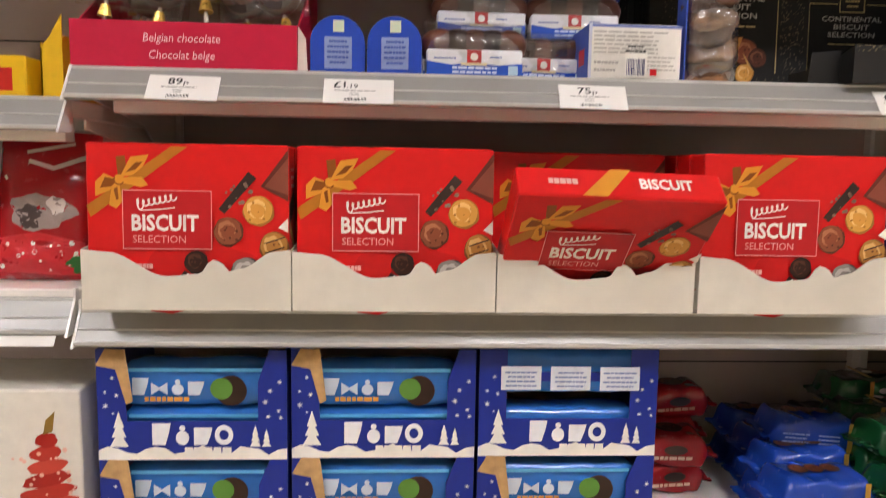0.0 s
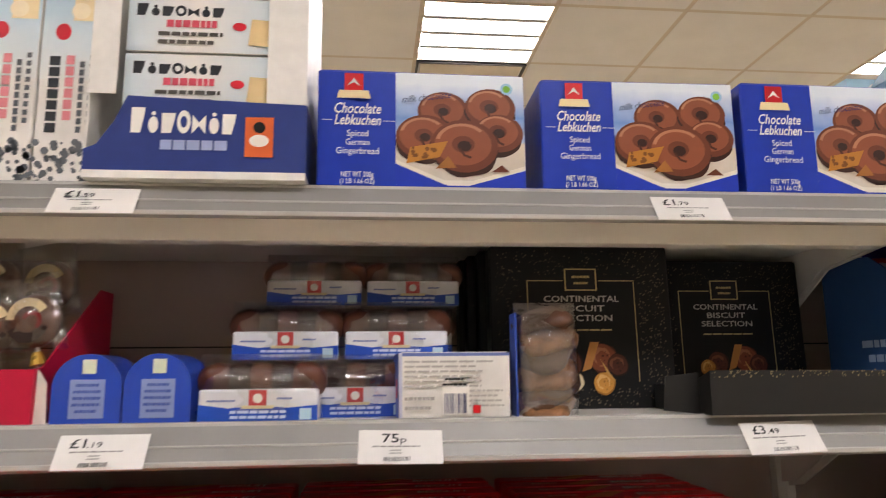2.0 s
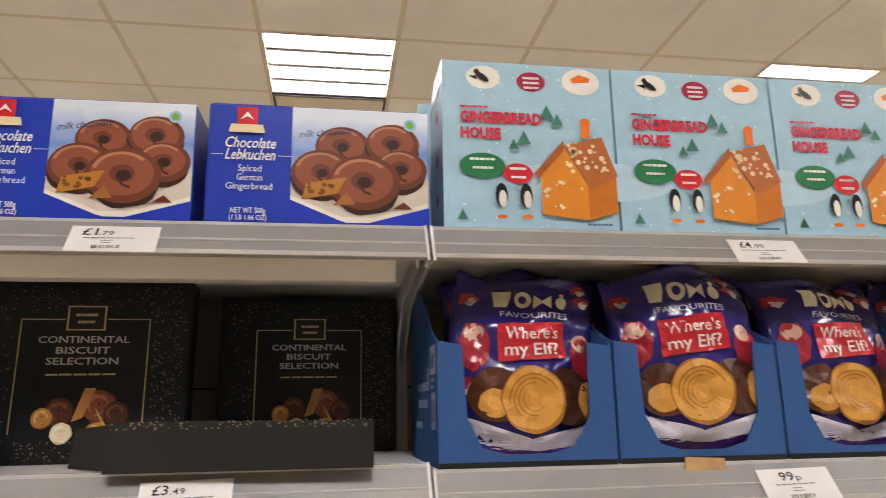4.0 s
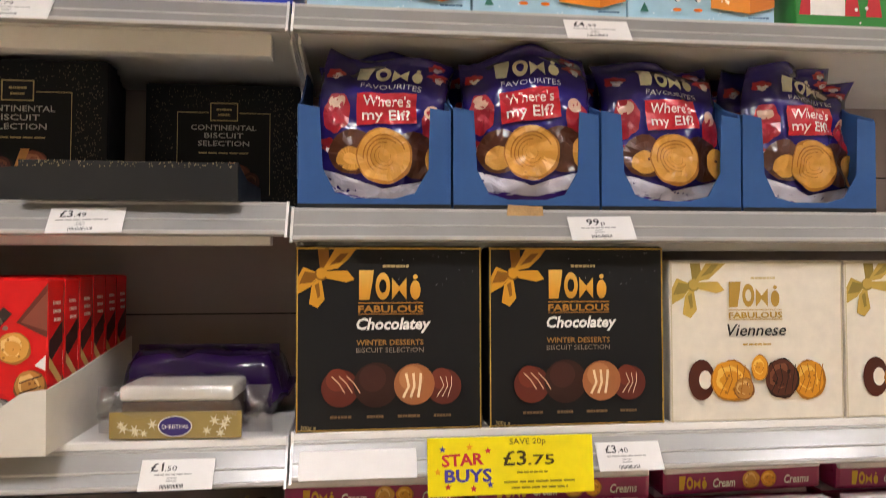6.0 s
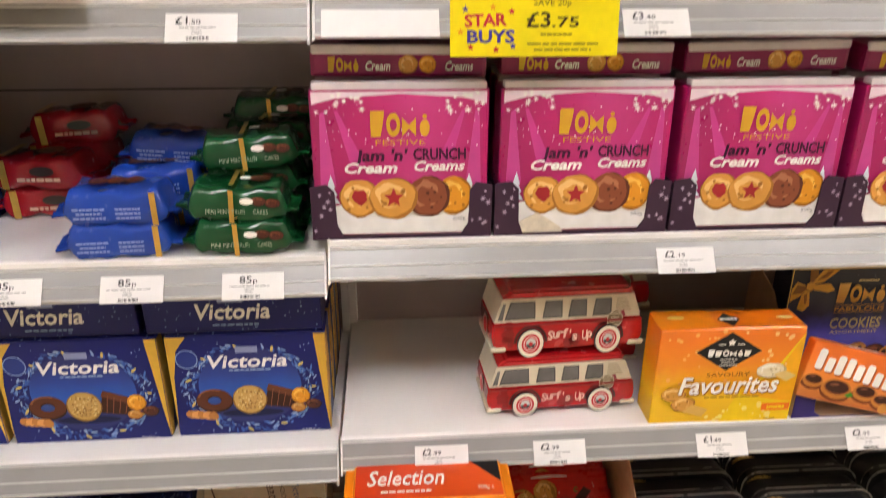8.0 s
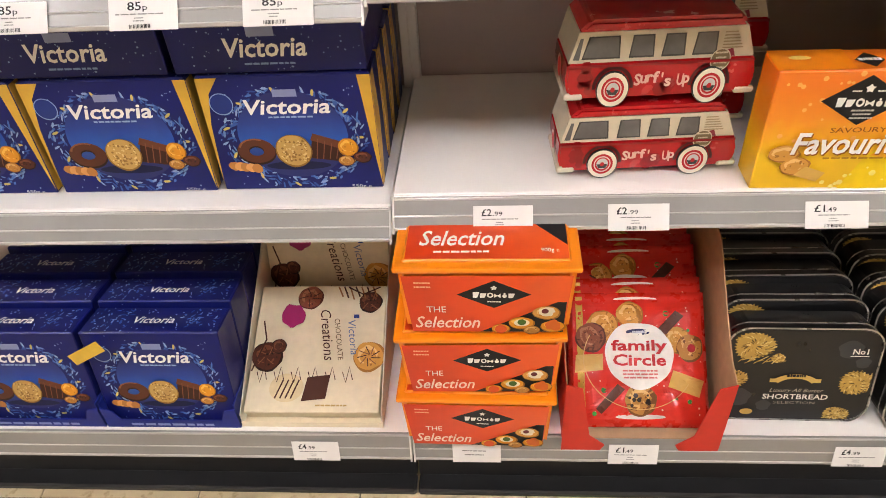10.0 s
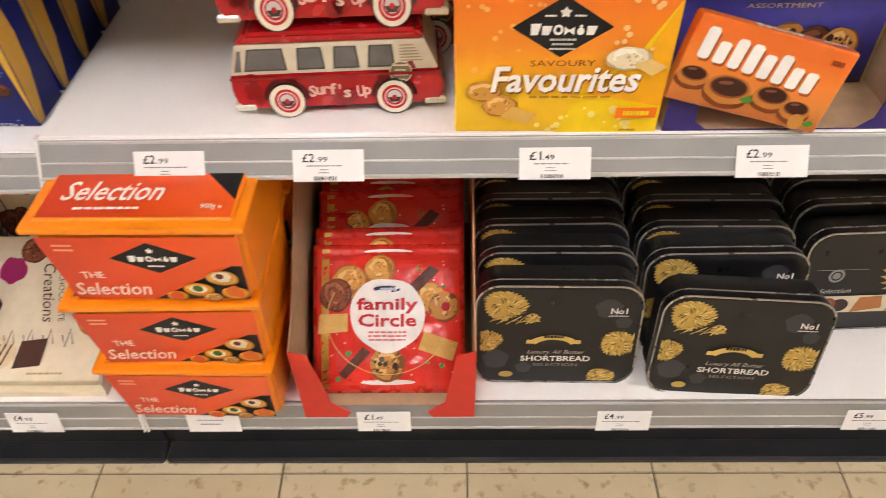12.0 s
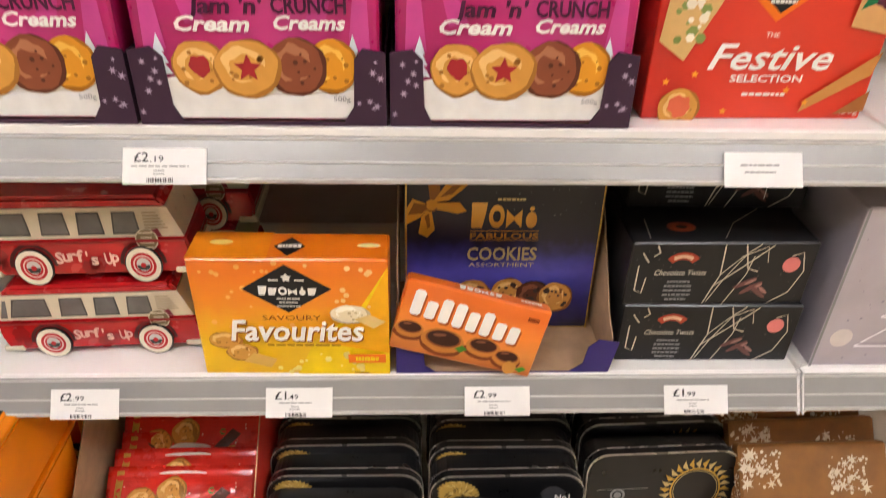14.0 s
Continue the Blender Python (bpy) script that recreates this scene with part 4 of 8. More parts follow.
# ---- shelf 5 ----
lt = thing("lollipop_tray", "crimson card tray reading Belgian chocolate", "tray", pose(-0.418, 0.9, 1.5413))
CRIM = ink("C0143C", 0.45, 0.15)
open_tray(lt, 0.266, 0.2, 0.055, [(0, 0), (0.266, 0), (0.266, 0.054), (0, 0.055)], CRIM, CARDBOARD, side=[(0.0022, 0), (0.2, 0), (0.2, 0.15), (0.16, 0.15), (0.02, 0.056), (0.0022, 0.054)])
part("corner_tab", prism([(0.266, 0.0), (0.278, 0.0), (0.276, 0.04), (0.267, 0.054)], 0.006, 0.008), ink("E6DCD4"), lt)
a = Art(0.266, 0.055)
a.text("Belgian chocolate", 0.49, 0.56, 0.18, ink("F0C8CC"), wide=0.34, shear=0.15)
a.text("Chocolat belge", 0.49, 0.2, 0.18, ink("F0C8CC"), wide=0.29, shear=0.15)
a.done("lettering", lt)
CHOC = surface("milk_chocolate", "5A3122", 0.4, 0, 0.15, 60, 0.1, 300)
DCHOC = surface("dark_chocolate", "2C150E", 0.35, 0, 0.2, 60, 0.1, 300)
WCHOC = surface("white_chocolate", "DCC79C", 0.4, 0, 0.1, 60, 0.1, 300)
STICK = surface("white_stick", "D8D2C8", 0.5)
FILM = clear_film()


def dome_bm(r, th, n=20, squash=1.0):
    """A flat round piece standing up, domed towards the front."""
    bm = bmesh.new()
    rings = [[(f, y) for f, y in ((1.0, th), (1.0, 0.002), (0.85, -th * 0.4), (0.5, -th * 0.8))]][0]
    ls = [[bm.verts.new((math.cos(2 * math.pi * i / n) * r * f, y, math.sin(2 * math.pi * i / n) * r * f * squash)) for i in range(n)] for f, y in rings]
    for p, q in zip(ls, ls[1:]):
        for i in range(n):
            bm.faces.new((p[i], p[(i + 1) % n], q[(i + 1) % n], q[i]))
    bm.faces.new(ls[-1])
    bm.faces.new(ls[0][::-1])
    bmesh.ops.recalc_face_normals(bm, faces=bm.faces[:])
    return bm


def lollipop(m):
    t = thing("chocolate_lollipop", "round chocolate lollipop in clear film with a gold tie", "lollipop", m, "chocolate lollipops in a tray")
    part("chocolate", dome_bm(0.029, 0.008), CHOC, t, smooth=True)
    a = Art(1, 1, lift=0.0075)
    a.ring(0.0, 0.0, 0.024, 0.62, WCHOC, arc=(20, 165)), a.ring(0.0, 0.0, 0.024, 0.55, DCHOC, arc=(195, 330)), a.ring(0.004, -0.002, 0.011, 0.6, ink("8A2020"), arc=(-60, 150))
    a.done("decoration", t)
    bm = bmesh.new()
    bmesh.ops.create_cone(bm, cap_ends=True, segments=8, radius1=0.0025, radius2=0.0025, depth=0.09, matrix=Matrix.Translation((0, 0.004, -0.06)))
    part("stick", bm, STICK, t)
    bm = bmesh.new()
    bmesh.ops.create_cone(bm, cap_ends=True, segments=10, radius1=0.009, radius2=0.005, depth=0.014, matrix=Matrix.Translation((0, 0.003, -0.041)))
    part("tie", bm, GOLD, t, "gold foil tie")
    b, _ = pillow_bm(0.068, 0.086, 0.022, 14, 14, 0.004, 3, 0.04)
    bmesh.ops.translate(b, verts=b.verts[:], vec=(-0.034, 0.003, -0.038))
    f = part("wrapper", b, FILM, t, "clear crinkled film", True)
    return t


rr = random.Random(5)
for i, (x, y, z) in enumerate(((0.035, 0.03, 0.112), (0.1, 0.028, 0.105), (0.152, 0.025, 0.118), (0.07, 0.06, 0.1), (0.19, 0.06, 0.1), (0.235, 0.055, 0.105), (0.06, 0.1, 0.145), (0.115, 0.095, 0.155), (0.17, 0.1, 0.15), (0.225, 0.11, 0.15), (0.03, 0.14, 0.135), (0.14, 0.15, 0.16))):
    lollipop(Matrix.Translation((-0.418 + x, 0.9 + y, 1.5413 + z)) @ pose(0, 0, 0, rr.uniform(-12, 4), rr.uniform(-14, 14), rr.uniform(-15, 15)))


def dome_pack(m):
    t = thing("dome_pack", "blue round-topped carton seen from its printed back", "box", m, "blue round-topped packs")
    w, h = 0.066, 0.07
    pts = [(0, 0), (w, 0), (w, h * 0.5)] + [(w / 2 + w / 2 * math.cos(radians(q)), h * 0.52 + h * 0.46 * math.sin(radians(q))) for q in range(10, 180, 12)] + [(0, h * 0.5)]
    part("body", prism(pts, 0, 0.07), ink("2448B4", 0.3, 0.4), t)
    a = Art(w, h)
    a.rect(0.26, 0.08, 0.76, 0.62, ink("8C9CCC")), a.rect(0.42, 0.7, 0.62, 0.9, ink("D8E0C8"))
    a.bars(0.3, 0.72, 0.52, 5, 0.09, 0.04, ink("4A5EA8"), 4)
    a.done("back_print", t)
    return t


dome_pack(pose(-0.137, 0.906, 1.5413, 0, 0, 2)), dome_pack(pose(-0.068, 0.904, 1.5413, 0, 0, -3))


def rounds_pack(m):
    """A film bag of small gingerbreads on a printed card base."""
    t = thing("gingerbread_bag", "clear film bag of small gingerbreads with a blue band", "bag", m, "bags of chocolate gingerbread")
    w, h, d = 0.118, 0.06, 0.045
    part("band", box_bm(0, w, -0.001, d * 0.9, 0, 0.032, 0.002), ink("E4E4E8"), t, "blue and white card band")
    a = Art(w, 0.032, lift=0.0016)
    a.poly([(0, 0), (1, 0), (1, 0.5), (0.75, 0.42), (0.5, 0.5), (0.25, 0.42), (0, 0.55)], ink("2450B8"))
    a.rect(0.42, 0.48, 0.57, 0.98, RED), a.disc(0.495, 0.72, 0.04, WHITE)
    a.rect(0.36, 0.4, 0.63, 0.5, ink("E6D6A8"))
    a.bars(0.2, 0.8, 0.1, 2, -0.16, 0.09, ink("C8D4F0"), 3)
    a.bars(0.04, 0.34, 0.62, 1, 0.1, 0.06, ink("6A7AB0"), 3), a.bars(0.64, 0.8, 0.68, 1, 0.1, 0.06, ink("6A7AB0"), 3)
    a.rect(0.85, 0.06, 0.95, 0.4, ink("B8D4E4"))
    a.done("band_print", t)
    for i in range(5):
        b = dome_bm(0.0245, 0.009, 14, 0.9)
        bmesh.ops.rotate(b, verts=b.verts[:], cent=(0, 0, 0), matrix=Matrix.Rotation(radians(35), 3, "X") @ Matrix.Rotation(radians(-18), 3, "Y"))
        bmesh.ops.translate(b, verts=b.verts[:], vec=(0.016 + 0.0215 * i, 0.02, 0.036))
        part("biscuit", b, (CHOC, DCHOC)[i % 2], t, smooth=True)
    b, _ = pillow_bm(w + 0.006, h + 0.008, 0.05, 16, 12, 0.003, 7, 0.05)
    bmesh.ops.translate(b, verts=b.verts[:], vec=(-0.003, d / 2, 0))
    part("film", b, FILM, t, "clear crinkled film", True)
    return t


rb = rounds_pack(pose(0.004, 0.905, 1.5413))
for x, y, z, r in ((0.1, 0.955, 1.5413, 3), (-0.002, 0.99, 1.5413, 0), (0.125, 1.0, 1.5413, -2), (0.02, 0.985, 1.604, 2), (0.146, 0.99, 1.604, -1), (0.03, 1.06, 1.5413, 0), (0.155, 1.065, 1.5413, 0),
                   (0.035, 1.06, 1.607, 1), (0.16, 1.065, 1.607, 0), (0.045, 1.065, 1.673, 0), (0.17, 1.07, 1.673, 0)):
    copy_thing(rb, pose(x, y, z, 0, 0, r))

wb = carton("white_carton", "white card carton turned to show its small print and barcode", "box", pose(0.204, 0.905, 1.5413, 0, 0, 1), 0.117, 0.067, 0.09, ink("E9E6E0"))
a = Art(0.117, 0.067)
a.rect(0, 0.95, 1, 1.0, ink("6A78B8")), a.rect(0.0, 0.0, 0.03, 1, ink("C8CCE0"))
a.bars(0.05, 0.95, 0.85, 6, 0.075, 0.03, ink("B8B4AE"), 5, "l")
a.bars(0.55, 0.95, 0.4, 4, 0.075, 0.03, ink("B8B4AE"), 6, "l")
a.bars(0.05, 0.38, 0.28, 2, 0.14, 0.05, ink("A8A4A0"), 7, "l")
a.rect(0.38, 0.06, 0.62, 0.48, WHITE), a.barcode(0.4, 0.08, 0.6, 0.38, NAVY, 12), a.bars(0.38, 0.6, 0.5, 2, -0.08, 0.03, BLACK, 2)
a.rect(0.65, 0.08, 0.72, 0.2, RED)
a.done("back_print", wb)
b = Art(0.09, 0.067, left_of(0.09))
b.rect(0, 0, 1, 1, ink("3A56B0")), b.rect(0.5, 0.3, 0.8, 0.6, RED)
b.done("side_print", wb)

sl = thing("biscuit_sleeve", "tall clear film sleeve of stacked brown biscuits", "bag", pose(0.333, 0.9, 1.5413))
rr = random.Random(9)
for i in range(6):
    b = dome_bm(0.033, 0.0075, 26, 1.0)
    for v in b.verts:
        v.co *= 1 + 0.13 * math.sin(3 * math.atan2(v.co.z, v.co.x) + i * 2.1) + 0.06 * noise.noise(v.co * 160)
        v.co.y += 0.004 * noise.noise(v.co * 90 + Vector((i, 0, 0)))
    bmesh.ops.rotate(b, verts=b.verts[:], cent=(0, 0, 0), matrix=Matrix.Rotation(radians(-62 + rr.uniform(-16, 14)), 3, "X") @ Matrix.Rotation(radians(rr.uniform(-24, 24)), 3, "Z"))
    bmesh.ops.translate(b, verts=b.verts[:], vec=(0.033 + rr.uniform(-0.002, 0.002), 0.034, 0.014 + 0.0185 * i))
    part("biscuit", b, (surface("brown_biscuit", "9A6A42", 0.6, 0, 0.5, 90, 0.6, 200), surface("dark_biscuit", "54321E", 0.5, 0, 0.3, 60, 0.4, 200))[i % 2], sl, smooth=True)
b, _ = pillow_bm(0.07, 0.122, 0.075, 18, 24, 0.004, 11, 0.02)
bmesh.ops.translate(b, verts=b.verts[:], vec=(-0.002, 0.034, 0))
part("film", b, clear_film("crisp_film", (0.9, 0.9, 0.9, 1), 0.3), sl, "clear crinkled film", True)
part("back_card", box_bm(-0.003, -0.001, 0.02, 0.05, 0.0, 0.11), ink("3A56B0"), sl)


def black_carton(m, w=0.238, h=0.208, d=0.034):
    fleck = ink("6E6450", 0.4, 0.3)
    t = carton("continental_biscuit_carton", "black card carton of continental biscuits flecked with gold", "box", m, w, h, d, ink("0C0C0E", 0.5, 0.05), "black continental biscuit cartons")
    a = Art(w, h)
    a.specks(0.04, 0.82, 0.96, 0.98, fleck, 190, 0.003, 1), a.specks(0.82, 0.05, 0.97, 0.85, fleck, 240, 0.0034, 2), a.specks(0.03, 0.05, 0.18, 0.85, fleck, 120, 0.003, 3), a.specks(0.2, 0.02, 0.8, 0.12, fleck, 120, 0.0034, 4)
    for r in ((0.2, 0.78, 0.4, 0.786), (0.6, 0.78, 0.8, 0.786), (0.2, 0.16, 0.205, 0.78), (0.795, 0.16, 0.8, 0.78)):
        a.rect(*r, PALEGOLD)
    a.rect(0.41, 0.72, 0.59, 0.86, PALEGOLD), a.rect(0.418, 0.728, 0.582, 0.852, BLACK), a.bars(0.45, 0.55, 0.8, 2, 0.04, 0.015, PALEGOLD, 2)
    a.done("gold_frame", t)
    for i, s in enumerate(("CONTINENTAL", "BISCUIT", "SELECTION")):
        a.text(s, 0.5, 0.65 - 0.06 * i, 0.038, ink("C4C0B8"), wide=(0.42, 0.25, 0.33)[i], bold=0.012)
    a.bars(0.32, 0.68, 0.47, 1, 0.1, 0.01, PALEGOLD, 5)
    a.done("lettering", t)
    for u, v, r, k in ((0.42, 0.27, 0.07, "choc"), (0.6, 0.3, 0.08, "milk"), (0.68, 0.26, 0.06, "choc"), (0.44, 0.16, 0.05, "white"), (0.6, 0.15, 0.06, "plain"), (0.35, 0.24, 0.05, "nut")):
        biscuit(a, u, v, r, k, 3)
    a.poly([(0.48, 0.22), (0.53, 0.24), (0.58, 0.4), (0.53, 0.4)], ink("C88A48")), a.poly([(0.62, 0.2), (0.66, 0.16), (0.58, 0.3)], ink("D6A860"))
    a.done("biscuit_picture", t)
    return t


bc = black_carton(pose(0.327, 1.05, 1.5413, -2))
for x, y, r in ((0.581, 1.165, 0), (0.318, 1.09, 0), (0.308, 1.13, 0), (0.301, 1.17, 0), (0.583, 1.205, 0)):
    copy_thing(bc, pose(x, y, 1.5413, -2, 0, r))
bt = thing("black_tray", "empty low black card tray at the shelf edge", "tray", pose(0.527, 0.88, 1.5413, 0, 0, -1.5))
BLKCARD = surface("black_gold_card", "121212", 0.42, 0, 0.2, 40, 0.08, 300, 0.1)
open_tray(bt, 0.245, 0.16, 0.03, [(0, 0), (0.245, 0), (0.245, 0.044), (0, 0.046)], BLKCARD, BLKCARD, side=[(0.0022, 0), (0.16, 0), (0.16, 0.03), (0.06, 0.03), (0.0022, 0.045)])
a = Art(0.245, 0.046)
a.specks(0.01, 0.84, 0.99, 0.99, ink("8A7E62"), 130, 0.003, 6)
a.done("gold_flecks", bt)
part("loose_flap", prism([(-0.04, 0.004), (0.0, 0.0), (0.0, 0.044), (-0.036, 0.04)], 0.03, 0.032), BLKCARD, bt)

PURPLE = ink("2C2170", 0.2, 0.6)
TRAYBLUE = ink("2F568E", 0.6, 0.05)


def biscuit_bag(m, seed):
    """A glossy purple film bag with a red panel and printed biscuits."""
    w, h, d = 0.17, 0.222, 0.06
    t = thing("biscuit_bag", "glossy purple film bag of chocolate-topped biscuits", "bag", m, "purple biscuit bags")
    b, wp = pillow_bm(w, h, d, 30, 34, 0.009, seed, 0.06)
    part("film_bag", b, PURPLE, t, smooth=True)
    a = Art(w, h, warp=wp, lift=0.0012)
    a.poly([(0.08, 0.1), (0.3, 0.06), (0.6, 0.055), (0.92, 0.1), (0.97, 0.2), (0.8, 0.11), (0.5, 0.09), (0.2, 0.11), (0.03, 0.22)], ink("DAD6E4", 0.3, 0.4)), a.poly([(0.1, 0.1), (0.3, 0.06), (0.6, 0.055), (0.9, 0.1), (0.8, 0.015), (0.2, 0.015)], ink("4A2A80", 0.25, 0.5))
    for uu, vv in ((0.1, 0.82), (0.88, 0.84), (0.9, 0.34), (0.1, 0.36), (0.85, 0.93)):
        a.disc(uu, vv, 0.07, ink("A82030", 0.3, 0.4), rz=0.05, wob=0.3), a.disc(uu + 0.01, vv - 0.02, 0.035, ink("E2DEE8", 0.3, 0.4), wob=0.3)
    a.disc(0.14, 0.55, 0.1, ink("A82030", 0.3, 0.4), rz=0.16, wob=0.1), a.disc(0.87, 0.5, 0.09, ink("A82030", 0.3, 0.4), rz=0.15, wob=0.1)
    a.disc(0.14, 0.62, 0.06, ink("D8B098", 0.3, 0.4)), a.disc(0.86, 0.58, 0.06, ink("D8B098", 0.3, 0.4))
    a.done("background_print", t)
    a.mark(0.26, 0.77, 0.78, 0.9, ink("E6E2C8", 0.3, 0.4), 4, 4)
    a.done("maker_mark", t)
    a.text("FAVOURITES", 0.53, 0.705, 0.035, ink("CFCBE6", 0.3, 0.4), wide=0.46)
    a.poly([(0.29, 0.47), (0.74, 0.5), (0.73, 0.69), (0.28, 0.66)], ink("BE1C2C", 0.3, 0.4))
    a.text("Where's", 0.51, 0.59, 0.06, ink("F0E4E0", 0.3, 0.4), wide=0.36, bold=0.01, rot=3)
    a.text("my Elf?", 0.51, 0.51, 0.06, ink("F0E4E0", 0.3, 0.4), wide=0.36, bold=0.01, rot=3)
    a.done("lettering", t)
    pale, deep = ink("D49A44", 0.4, 0.3), ink("A86C22", 0.4, 0.3)
    a.disc(0.27, 0.31, 0.18, ink("5A301C", 0.35, 0.4), rz=0.17, wob=0.04), a.disc(0.74, 0.31, 0.2, ink("4C2818", 0.35, 0.4), rz=0.18, wob=0.04)
    a.done("biscuit_picture", t)
    a.disc(0.9, 0.29, 0.09, pale, rz=0.13), a.disc(0.25, 0.27, 0.1, pale, rz=0.09, wob=0.06)
    a.done("biscuit_picture", t)
    a.disc(0.5, 0.29, 0.21, deep, wob=0.03, n=32)
    a.done("biscuit_picture", t)
    a.disc(0.495, 0.295, 0.195, pale, wob=0.03, n=32)
    a.done("biscuit_picture", t)
    for q in range(5):
        a.ring(0.5, 0.29, 0.16 - 0.028 * q, 0.94, deep, arc=(20 + 31 * q, 190 + 47 * q))
        a.done("biscuit_ridge", t)
    for ob in t.children:
        for v in ob.data.vertices:
            f = max(0.0, (v.co.z / h - 0.55) / 0.45)
            u = v.co.x / w
            v.co.z -= 0.018 * f * f * (0.35 + 0.65 * abs(math.sin(seed * 1.9 + 2.2 * u)))
            v.co.x += 0.016 * f * f * math.sin(seed * 2.3 + 1.0)
            v.co.y += 0.02 * f * f * math.sin(7 * u + seed)
    return t


bags = [biscuit_bag(pose(0.855 + 0.19 * i + (0.0, 0.006, 0.004, 0.01)[i], 0.942, 1.538, -6, (2, -2, 1, 3)[i], (3, -6, 4, 8)[i]), i) for i in range(4)]
for i in range(4):
    copy_thing(bags[(i + 1) % 4], pose(0.88 + 0.19 * i, 1.03, 1.539, 4, (-6, 5, 8, -5)[i], (8, -10, 6, -4)[i]))
    copy_thing(bags[(i + 2) % 4], pose(0.865 + 0.19 * i, 1.1, 1.56, 2, (5, -7, 3, 6)[i], (-6, 8, 12, -9)[i]))
    et = thing("shelf_tray", "blue card shelf tray with a cut-out front" if i != 1 else "blue card shelf tray with a torn brown flap", "tray", pose(0.838 + 0.191 * i, 0.9, 1.5353), "blue card trays of biscuit bags")
    w = 0.188
    outl = [(0, 0), (w, 0), (w, 0.122), (w - 0.026, 0.126), (w - 0.028, 0.05), (w - 0.045, 0.02), (w - 0.07, 0.013), (0.07, 0.013), (0.045, 0.02), (0.03, 0.05), (0.026, 0.124), (0.0, 0.128)]
    open_tray(et, w, 0.24, 0.19, outl, TRAYBLUE, CARDBOARD, side=[(0.0022, 0), (0.24, 0), (0.24, 0.21), (0.14, 0.2), (0.05, 0.144), (0.0022, 0.126)])
    part("front_edge", box_bm(0.0, w, -0.0006, 0.0, 0.0, 0.006), DARK, et)
    if i == 1:
        part("torn_flap", prism([(0.066, -0.016), (0.1, -0.012), (0.114, -0.013), (0.112, 0.004), (0.068, 0.006)], -0.006, -0.0045), surface("torn_card", "C09A68", 0.85, 0, 0.2, 80, 0.3, 300), et, "torn brown card flap")
    if i == 0:
        a = Art(0.24, 0.19, left_of(0.24))
        a.bars(0.3, 0.75, 0.42, 2, 0.1, 0.05, ink("A8BCD8"), 2), a.rect(0.8, 0.5, 0.97, 0.66, ink("B8C8DC")), a.mark(0.82, 0.53, 0.95, 0.63, TRAYBLUE, 4, 2)
        a.rect(0.84, 0.2, 0.97, 0.4, ink("B8C8DC")), a.barcode(0.85, 0.24, 0.96, 0.36, NAVY, 9), a.disc(0.76, 0.5, 0.025, ink("A8BCD8"), rz=0.04)
        a.bars(0.86, 0.96, 0.46, 2, 0.04, 0.02, ink("B8C8DC"), 3), a.bars(0.3, 0.6, 0.2, 1, 0.1, 0.04, ink("A8BCD8"), 9)
        a.done("side_print", et)
# ---- shelf 4 ----
BOXRED = ink("D81618", 0.4, 0.2)


